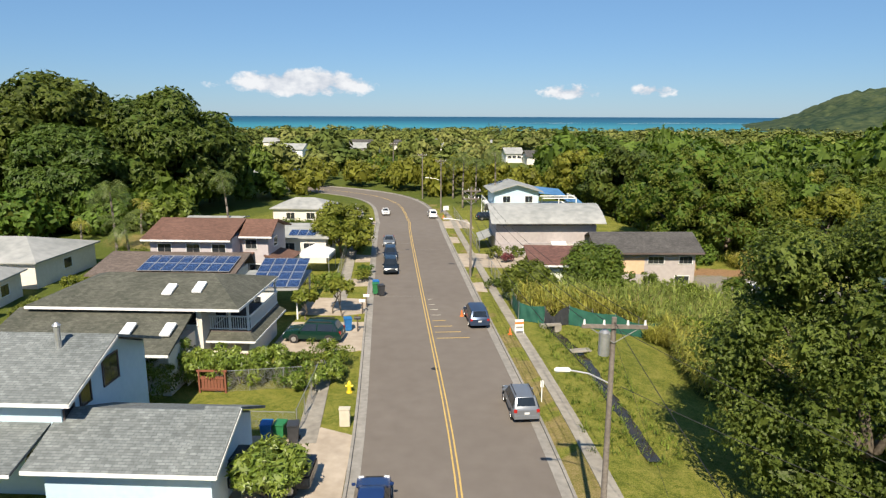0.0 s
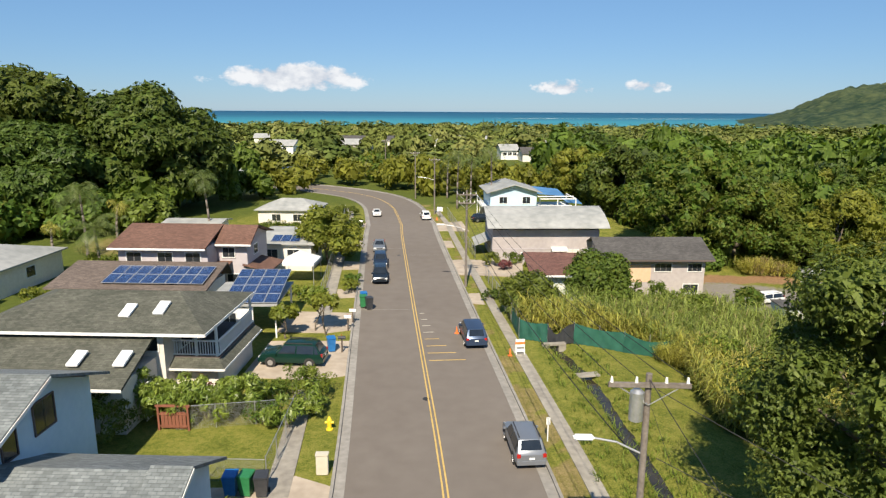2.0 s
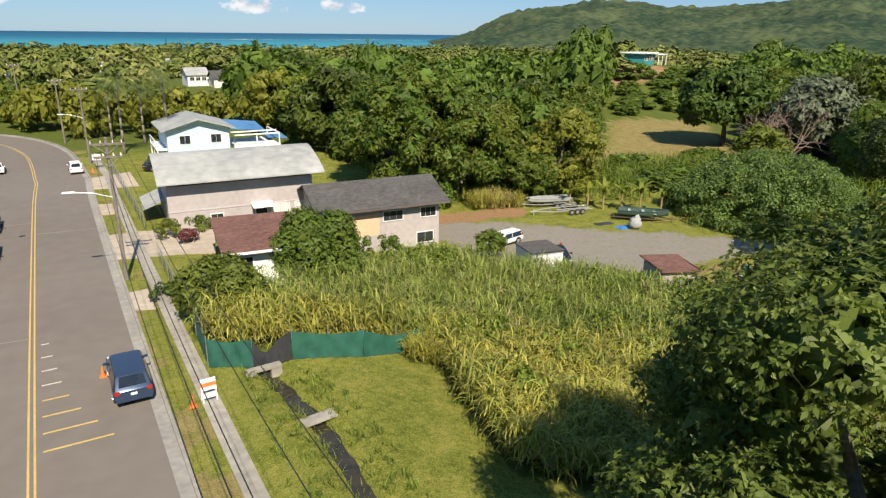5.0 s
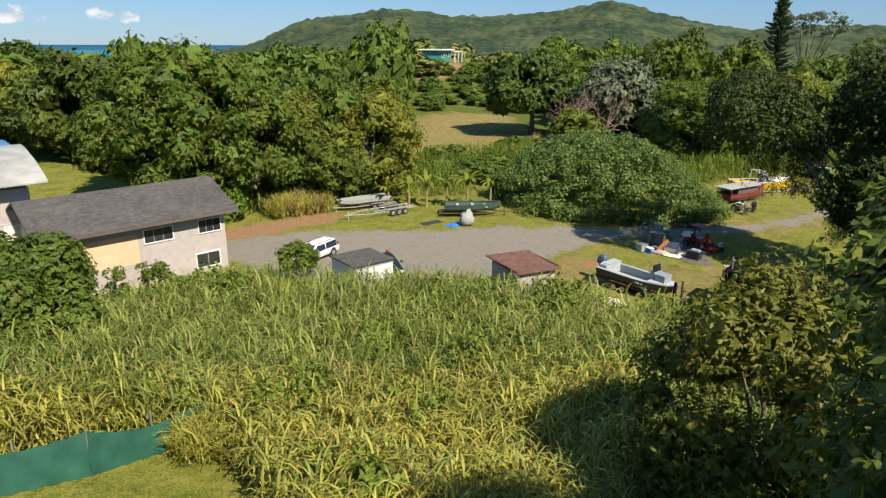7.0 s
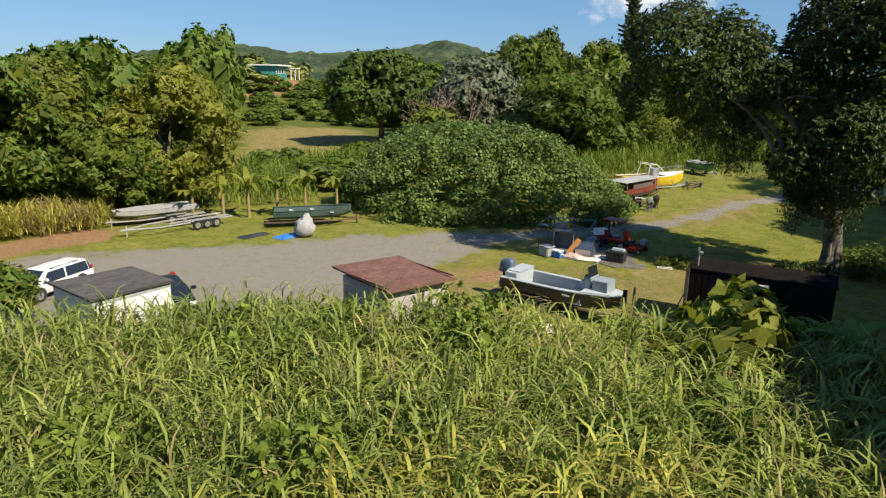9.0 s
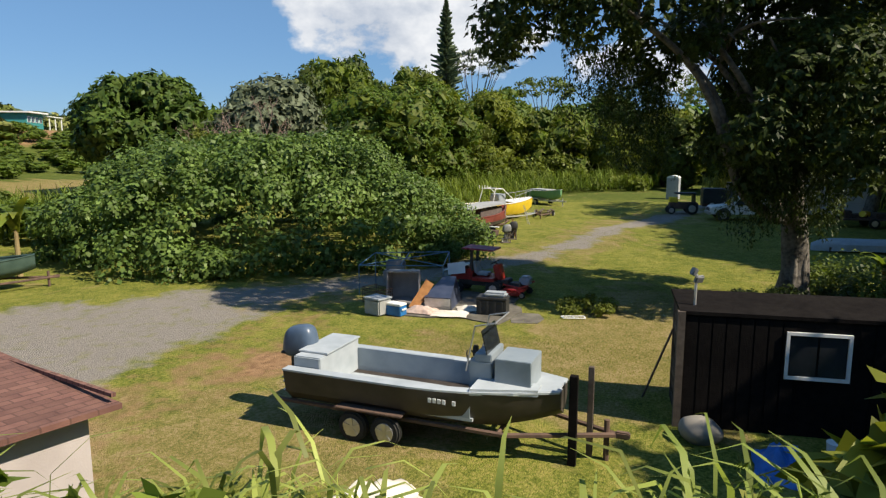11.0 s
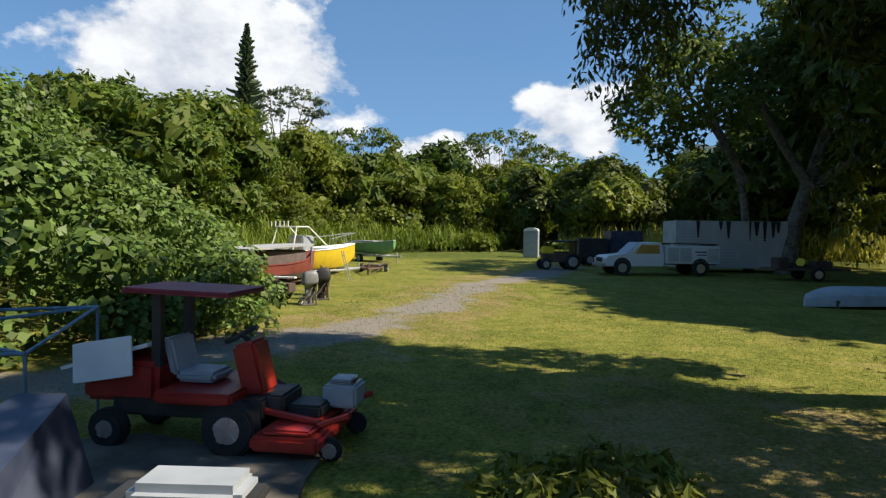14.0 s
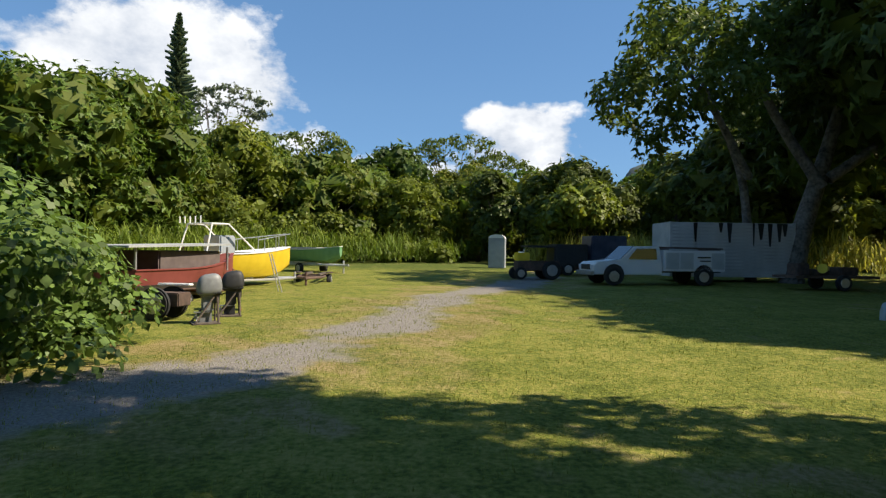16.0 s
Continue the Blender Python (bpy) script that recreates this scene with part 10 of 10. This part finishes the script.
# red ride-on mower: front towards -y
t = thing("ride_on_mower", "red ride-on mower with a crimson canopy and front deck", "mower", at_ground(58.4, 54.95), -94)
part("chassis", boxes((-1.0, 0.75, -0.42, 0.42, 0.35, 0.58), bevel=0.03), M["car_trim"], t)
part("rear_panel", box(bmesh.new(), -0.42, 0.3, -0.015, 0.015, -0.22, 0.22, bevel=0.008, m=pose(-1.0, -0.5, 0.98, -12, -10, 0)), M["w_white"], t, "propped white sheet panel")
part("rear_hood", boxes((-1.35, -0.45, -0.45, 0.45, 0.5, 0.95), bevel=0.06), M["mower_red"], t)
part("rear_panel", box(bmesh.new(), -0.6, 0.5, -0.42, 0.42, 0, 0.04, m=pose(-1.05, 0, 0.98, 0, -16, 0)), M["w_white"], t, "white engine cover panel")
part("fender", boxes((-0.4, 0.5, -0.62, 0.62, 0.55, 0.68), bevel=0.03), M["mower_red"], t)
part("steering_tower", box(bmesh.new(), -0.12, 0.16, -0.2, 0.2, 0, 0.62, bevel=0.04, m=pose(0.55, 0, 0.55, 0, -14, 0)), M["mower_red"], t)
part("seat", boxes((-0.35, 0.12, -0.25, 0.25, 0.7, 0.82), bevel=0.04), M["potty"], t)
part("backrest", box(bmesh.new(), -0.05, 0.06, -0.25, 0.25, 0, 0.42, bevel=0.03, m=pose(-0.36, 0, 0.78, 0, -14, 0)), M["potty"], t)
bm = bmesh.new()
bmesh.ops.create_cone(bm, cap_ends=False, segments=20, radius1=0.2, radius2=0.2, depth=0.035, matrix=pose(0.32, 0, 1.22, 0, -30, 0))
tube(bm, (0.32, 0, 1.22), (0.5, 0, 1.1), 0.03, seg=6)
part("steering_wheel", bm, M["car_trim"], t)
for s in (-1, 1):
    part("canopy_post", boxes((-0.55, -0.45, s * 0.33 - 0.045, s * 0.33 + 0.045, 0.6, 1.7)), M["car_trim"], t)
    wheel(t, 0.45, s * 0.5, 0.3, 0.24, s, dish=0.5)
    wheel(t, -1.0, s * 0.46, 0.22, 0.18, s, dish=0.45)
    wheel(t, 1.55, s * 0.5, 0.13, 0.09, s, "caster")
part("canopy", box(bmesh.new(), -0.68, 0.62, -0.5, 0.5, 0, 0.06, bevel=0.03, m=pose(-0.2, 0, 1.7, 0, 1.5, 0)), M["mower_top"], t)
part("mower_deck", boxes((0.75, 1.5, -0.75, 0.75, 0.14, 0.3), (0.85, 1.4, -0.7, 0.7, 0.3, 0.36), bevel=0.04), M["mower_red"], t)
bm = bmesh.new()
for s in (-1, 1):
    tube(bm, (0.7, s * 0.3, 0.45), (1.4, s * 0.4, 0.38), 0.04, seg=6)
    tube(bm, (1.4, s * 0.45, 0.36), (1.75, s * 0.5, 0.5), 0.035, seg=6)
islands("lift_arm", bm, M["mower_red"], t)
part("belt_cover", boxes((0.95, 1.35, -0.2, 0.25, 0.36, 0.5), bevel=0.03), M["car_trim"], t)
part("pedal_box", boxes((0.75, 0.95, -0.3, 0.3, 0.42, 0.62), bevel=0.03), M["car_trim"], t)
part("jerrycan", boxes((0.2, 0.42, 0.22, 0.36, 0.68, 0.98), bevel=0.03), M["yellow"], t, "yellow plastic jerrycan")
part("folded_chair", boxes((1.25, 1.65, 0.1, 0.55, 0.4, 0.66), (1.3, 1.6, 0.15, 0.5, 0.66, 0.72), bevel=0.03), M["potty"], t, "blue-grey folded chair lying on the deck")

# cut branches, and low weeds round the foot of the great tree
for i, (x, y, w, d, h) in enumerate(((59.4, 45.9, 1.5, 1.1, 0.6), (59.2, 44.6, 1.2, 1.4, 0.9), (60.2, 42.8, 1.4, 1.2, 0.8))):
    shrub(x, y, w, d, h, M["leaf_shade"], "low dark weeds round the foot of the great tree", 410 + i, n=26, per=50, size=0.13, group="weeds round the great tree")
shrub(56.6, 51.0, 1.3, 1.9, 0.62, M["leaf_mid"], "heap of cut leafy branches on the lawn", 400, n=36, per=55, size=0.16, aspect=0.3, droop=0.6, category="branches", name="branch_heap")
t = thing("broken_frame", "broken white plastic frame before the branches", "frame", at_ground(55.6, 51.2), 20)
for a, b in (((-0.1, -0.35, 0.04), (-0.1, 0.35, 0.05)), ((0.15, -0.35, 0.05), (0.15, 0.4, 0.05)), ((-0.1, -0.35, 0.04), (0.15, -0.35, 0.05)), ((-0.1, 0.35, 0.05), (0.15, 0.4, 0.05)), ((-0.1, 0.0, 0.05), (0.15, 0.05, 0.05))):
    part("slat", tube(bmesh.new(), a, b, 0.02, seg=6), M["trim"], t)

# boats beside the thicket
t = thing("red_boat", "faded red boat with a grey canvas canopy", "boat", at_ground(76.3, 60.25, 0.12), -15)
sharpen(part("hull", hull(5.6, 1.9, 0.78, sheer=0.42), M["hull_red"], t), 35)
part("gunwale", rub_rail(5.6, 1.9, 0.78, sheer=0.42, w=0.1), M["hull_red"], t)
part("bottom_paint", hull(5.5, 1.84, 0.40, sheer=0.05), M["hull_black"], t)
part("canopy", clean(slab(bmesh.new(), [(-3.1, -1.0, 1.42), (1.2, -0.95, 1.52), (2.0, -0.55, 1.54), (2.0, 0.55, 1.54), (1.2, 0.95, 1.52), (-3.1, 1.0, 1.42)], 0.05)), M["canvas"], t)
part("cabin", boxes((-1.6, 1.2, -0.7, 0.7, 0.7, 1.3), bevel=0.04), M["w_brown"], t)
row_of(t, "canopy_post", boxes((-0.025, 0.025, -0.025, 0.025, 0.7, 1.42)), M["metal"], [(-2.7, -0.86, 0), (-2.7, 0.86, 0), (1.4, -0.8, 0), (1.4, 0.8, 0)])
boat_trailer("rusty trailer under the red boat", at_ground(76.3, 60.25, -0.3), -15, L=6.4, B=1.6)
t = thing("yellow_boat", "yellow-hulled boat with a white tower and bow rail", "boat", at_ground(81.2, 60.6, 0.2), -34)
sharpen(part("hull", hull(6.6, 2.3, 1.0, sheer=0.3), M["hull_yellow"], t), 35)
part("gunwale", rub_rail(6.6, 2.3, 1.0, sheer=0.3, w=0.2), M["w_white"], t)
part("foredeck", clean(slab(bmesh.new(), [(0.8, -0.95, 1.1), (2.2, -0.65, 1.2), (3.2, -0.1, 1.28), (3.2, 0.1, 1.28), (2.2, 0.65, 1.2), (0.8, 0.95, 1.1)], 0.05)), M["w_white"], t)
part("helm", boxes((-0.4, 0.3, -0.5, 0.5, 0.5, 1.7), bevel=0.05), M["potty"], t)
bm = bmesh.new()
for s in (-1, 1):
    tube(bm, (-1.2, s * 0.8, 1.0), (-0.9, s * 0.7, 2.1), 0.03, seg=6)
    tube(bm, (1.0, s * 0.8, 1.1), (-0.2, s * 0.7, 2.1), 0.035, seg=6)
    tube(bm, (-0.9, s * 0.7, 2.1), (-0.2, s * 0.7, 2.1), 0.03, seg=6)
tube(bm, (-0.9, -0.7, 2.1), (-0.9, 0.7, 2.1), 0.03, seg=6)
tube(bm, (-0.2, -0.7, 2.1), (-0.2, 0.7, 2.1), 0.03, seg=6)
for i in range(5):
    tube(bm, (-1.3, -0.6 + 0.3 * i, 2.1), (-1.3, -0.6 + 0.3 * i, 2.35), 0.025, seg=6)
part("tower", bm, M["w_white"], t)
bm = bmesh.new()
for s in (-1, 1):
    tube(bm, (1.0, s * 0.9, 1.55), (3.3, s * 0.12, 1.85), 0.02, seg=6)
    for x, y, z in ((1.4, 0.8, 1.12), (2.2, 0.52, 1.2), (3.0, 0.2, 1.27)):
        tube(bm, (x, s * y, z), (x, s * y, z + 0.5), 0.016, seg=5)
part("bow_rail", bm, M["metal"], t)
boat_trailer("galvanised trailer under the yellow boat", at_ground(81.2, 60.45, -0.25), -34, L=7.4, B=1.9, mat="frame_grey")
t = thing("green_boat", "pale green open boat with a folded cover", "boat", at_ground(93.2, 59.3, 0.45), -130)
t.scale = (0.82, 0.82, 0.9)
sharpen(part("hull", hull(4.8, 1.9, 0.85, sheer=0.2), M["hull_green"], t), 35)
part("gunwale", rub_rail(4.8, 1.9, 0.85, sheer=0.2, w=0.12), M["w_white"], t)
part("cover", boxes((-2.2, 0.8, -0.75, 0.75, 0.8, 1.0), bevel=0.08), M["canvas"], t)
boat_trailer("small trailer under the green boat", at_ground(93.2, 59.3, -0.1), -130, L=4.8, B=1.6, axles=1, mat="frame_grey")
t = boat_trailer("empty low trailer lying in the grass", at_ground(84.4, 57.8, -0.25), 184, L=4.5, B=1.2, axles=1, mat="rust")
outboard("weathered grey outboard motor on a timber stand", at_ground(70.9, 57.35), -60, "motor_grey", stand=True)
outboard("black outboard motor on a stand", at_ground(72.3, 57.3), -70, "car_trim", stand=True)
t = thing("hand_cart", "rusty cart wheel and red drawbar beside the motors", "cart", at_ground(71.6, 58.5), 80)
wheel(t, 0.0, -0.2, 0.36, 0.14, -1)
wheel(t, 0.0, 0.5, 0.36, 0.14, 1)
part("drawbar", tube(bmesh.new(), (0.1, 0.2, 0.36), (1.0, 0.6, 0.1), 0.06, seg=7), M["mower_red"], t)
part("mudguard", box(bmesh.new(), -0.45, 0.35, -0.3, -0.1, 0.72, 0.78, bevel=0.02), M["w_white"], t)
part("body", boxes((-0.5, 0.3, -0.1, 0.4, 0.3, 0.6), bevel=0.02), M["rust"], t)
t = thing("rusty_panel", "orange rusted panel beside the motors", "panel", at_ground(73.6, 57.5), 20)
part("sheet", box(bmesh.new(), -0.25, 0.25, -0.02, 0.02, 0, 1.05, m=pose(0, 0, 0, -10, 0, 0)), M["plank"], t)
t = thing("step_ladder", "pale aluminium step ladder beside the yellow boat", "ladder", at_ground(79.3, 57.9), 30)
bm = bmesh.new()
for s in (-1, 1):
    tube(bm, (s * 0.2, 0, 0), (s * 0.15, 0.35, 1.3), 0.02, seg=6)
for i in range(4):
    tube(bm, (-0.19, 0.07 + 0.08 * i, 0.25 + 0.28 * i), (0.19, 0.07 + 0.08 * i, 0.25 + 0.28 * i), 0.015, seg=6)
part("frame", bm, M["frame_grey"], t)

# white service truck
t = thing("service_truck", "old white service truck with utility boxes", "truck", at_ground(86.0, 43.1), 98)
bm = bmesh.new()
prof = [(2.95, 0.45), (3.0, 0.78), (2.85, 0.98), (1.75, 1.08), (1.15, 1.66), (0.05, 1.7), (-0.1, 1.05), (-0.1, 0.45)]
L_, R_ = [bm.verts.new((x, -0.92, z)) for x, z in prof], [bm.verts.new((x, 0.92, z)) for x, z in prof]
bm.faces.new(L_), bm.faces.new(R_[::-1])
for i in range(len(prof)):
    j = (i + 1) % len(prof)
    bm.faces.new((L_[i], R_[i], R_[j], L_[j]))
bmesh.ops.bevel(bm, geom=bm.edges[:], offset=0.04, segments=2, affect="EDGES")
sharpen(part("cab", clean(bm), P_WHITE, t), 35)
part("windscreen", box(bmesh.new(), -0.42, 0.42, -0.78, 0.78, 0, 0.015, m=pose(1.46, 0, 1.39, 0, 44, 0)), M["car_glass"], t)
for s in (-1, 1):
    bm = bmesh.new()
    y = s * 0.935
    pts = [(1.45, y, 1.12), (1.1, y, 1.56), (0.2, y, 1.58), (0.15, y, 1.12)]
    poly(bm, pts if s < 0 else pts[::-1])
    part("door_window", bm, M["car_glass"], t)
    part("utility_box", boxes((-3.0, -0.15, s * 0.75 - 0.22, s * 0.75 + 0.22, 0.62, 1.52), bevel=0.02), P_WHITE, t)
    row_of(t, "box_door", boxes((-0.3, 0.3, -0.008, 0.008, 0.72, 1.42)), M["box_white"], [(-0.55, s * 0.98, 0), (-1.2, s * 0.98, 0), (-2.65, s * 0.98, 0)])
    part("door_bars", boxes((-2.3, -1.7, s * 0.985 - 0.004, s * 0.985 + 0.004, 1.2, 1.26), (-2.3, -1.8, s * 0.985 - 0.004, s * 0.985 + 0.004, 1.05, 1.1)), M["car_trim"], t)
    for x in (2.1, -2.0):
        bm = bmesh.new()
        bmesh.ops.create_cone(bm, cap_ends=True, segments=18, radius1=0.46, radius2=0.46, depth=0.03, matrix=pose(x, s * 0.955, 0.45, 90, 0, 0))
        part("wheel_arch", bm, M["car_trim"], t)
        wheel(t, x, s * 0.88, 0.38, 0.22, s)
    part("headlight", boxes((2.96, 3.02, s * 0.7 - 0.14, s * 0.7 + 0.14, 0.68, 0.86)), M["lamp_clear"], t)
part("bed", boxes((-3.0, -0.15, -0.6, 0.6, 0.55, 0.75)), M["car_trim"], t)
part("front_bumper", boxes((2.95, 3.12, -0.92, 0.92, 0.42, 0.6), bevel=0.02), M["metal"], t)
part("grille", boxes((2.98, 3.02, -0.52, 0.52, 0.66, 0.88)), M["car_trim"], t)
bm = bmesh.new()
for y in (-0.6, 0.0, 0.6):
    tube(bm, (-3.1, y, 1.62), (0.2, y, 1.66), 0.03, seg=6)
for x in (-2.8, -0.4):
    tube(bm, (x, -0.9, 1.58), (x, 0.9, 1.58), 0.03, seg=6)
part("ladder_rack", bm, M["rust"], t)

t = thing("shipping_container", "streaked white shipping container under the trees", "container", at_ground(89.4, 38.5, 0.25), 92)
part("body", boxes((-3.03, 3.03, -1.2, 1.2, 0.0, 2.6)), M["box_white"], t)
row_of(t, "rib", boxes((-2.95, 2.95, -0.02, 0.02, 0, 0.09)), M["box_white"], [(0, 1.21, 0.3 + 0.16 * i) for i in range(14)] )
row_of(t, "corner_post", boxes((-0.06, 0.06, 1.12, 1.23, 0, 2.62)), M["box_white"], [(-3.0, 0, 0), (3.0, 0, 0)])
bm = bmesh.new()
rr = random.Random(3)
for i in range(9):
    x = rr.uniform(-2.6, 2.7)
    w, l = rr.uniform(0.06, 0.16), rr.uniform(0.4, 1.2)
    slab(bm, [(x - w, 1.237, 2.58), (x + w, 1.237, 2.58), (x + w * 0.3, 1.237, 2.58 - l), (x - w * 0.4, 1.237, 2.58 - l)], 0.002)
islands("grime_streak", clean(bm), M["car_trim"], t)
t = thing("portable_toilet", "grey portable toilet with a domed white roof", "portable toilet", at_ground(101.4, 48.6), 80)
part("body", boxes((-0.55, 0.55, -0.55, 0.55, 0, 2.05), bevel=0.03), M["potty"], t)
bm = bmesh.new()
tube(bm, (0, -0.56, 2.02), (0, 0.56, 2.02), 0.56, seg=20)
for v in bm.verts:
    v.co.z = max(2.03, 2.03 + (v.co.z - 2.02) * 0.45)
part("roof", bm, M["w_white"], t)
part("door", boxes((-0.4, 0.4, 0.55, 0.575, 0.1, 1.9)), M["potty"], t)
t = thing("flatbed_trailer", "rusty flat trailer with scrap on it in the shade", "trailer", at_ground(84.0, 36.5), 95)
part("frame", boxes((-1.8, 1.8, -0.8, 0.8, 0.5, 0.6)), M["rust"], t)
for s in (-1, 1):
    wheel(t, -0.2, s * 0.85, 0.32, 0.2, s)
part("scrap", boxes((-1.2, -0.4, -0.5, 0.4, 0.6, 0.95), (0.0, 0.9, -0.6, 0.3, 0.6, 0.85), (1.0, 1.5, -0.3, 0.5, 0.6, 1.1), bevel=0.04), M["rust"], t)
part("drum", tube(bmesh.new(), (-0.1, -0.2, 0.85), (0.4, 0.4, 0.9), 0.2, seg=14), M["yellow"], t)
t = thing("old_tractor", "dark old tractor standing in the shade", "tractor", at_ground(88.8, 47.9), 100)
part("body", boxes((-1.2, 0.9, -0.4, 0.4, 0.4, 0.9), bevel=0.05), M["rust"], t)
part("canopy", boxes((-1.0, 0.5, -0.6, 0.6, 1.55, 1.65), bevel=0.02), M["car_trim"], t)
part("cab_side", boxes((-0.95, -0.85, -0.55, 0.55, 0.9, 1.55)), M["car_trim"], t)
part("engine_cover", boxes((0.3, 0.9, -0.35, 0.35, 0.9, 1.3), bevel=0.04), M["yellow"], t)
for s in (-1, 1):
    wheel(t, -0.7, s * 0.6, 0.45, 0.25, s)
    wheel(t, 0.8, s * 0.5, 0.3, 0.18, s)
t = thing("camper", "dark boxy camper parked behind the service truck", "vehicle", at_ground(93.4, 44.5), 96)
part("body", boxes((-2.2, -0.2, -0.9, 0.9, 0.5, 2.2), bevel=0.06), M["sheet_blue"], t)
part("box", boxes((0.0, 1.8, -0.9, 0.9, 0.5, 1.7), bevel=0.05), M["car_trim"], t)
part("chassis", boxes((-2.2, 1.8, -0.6, 0.6, 0.25, 0.5)), M["rust"], t)
for s in (-1, 1):
    wheel(t, -1.4, s * 0.8, 0.35, 0.22, s)
    wheel(t, 1.1, s * 0.8, 0.35, 0.22, s)
t = thing("upturned_dinghy", "pale blue upturned dinghy on blocks", "boat", at_ground(73.3, 39.7, 0.7), 95)
bm = hull(3.6, 1.4, 0.6, sheer=0.1)
bmesh.ops.transform(bm, matrix=pose(0, 0, 0, 180, 0, 0), verts=bm.verts[:])
sharpen(part("hull", bm, M["deck_grey"], t), 35)
row_of(t, "trestle", boxes((-0.06, 0.06, -0.5, 0.5, -0.95, -0.45)), M["wood_dark"], [(-1.1, 0, 0), (1.0, 0, 0)])
t = thing("floodlight_pole", "thin steel pole with two floodlights beside the black shed", "floodlight", at_ground(48.45, 47.8))
part("pole", tube(bmesh.new(), (0, 0, -0.1), (0.02, 0, 3.0), 0.028, seg=10), M["frame_grey"], t)
for k_, (a_, z_) in enumerate(((20, 3.05), (-50, 2.9))):
    part("floodlight", box(bmesh.new(), -0.1, 0.1, -0.04, 0.04, -0.08, 0.08, bevel=0.02, m=pose(0.02, 0.05 - 0.1 * k_, z_, 25, 0, a_)), M["motor_grey"], t, "grey floodlight head")
part("junction_box", boxes((-0.07, 0.07, 0.03, 0.1, 1.2, 1.4), bevel=0.02), M["car_trim"], t)
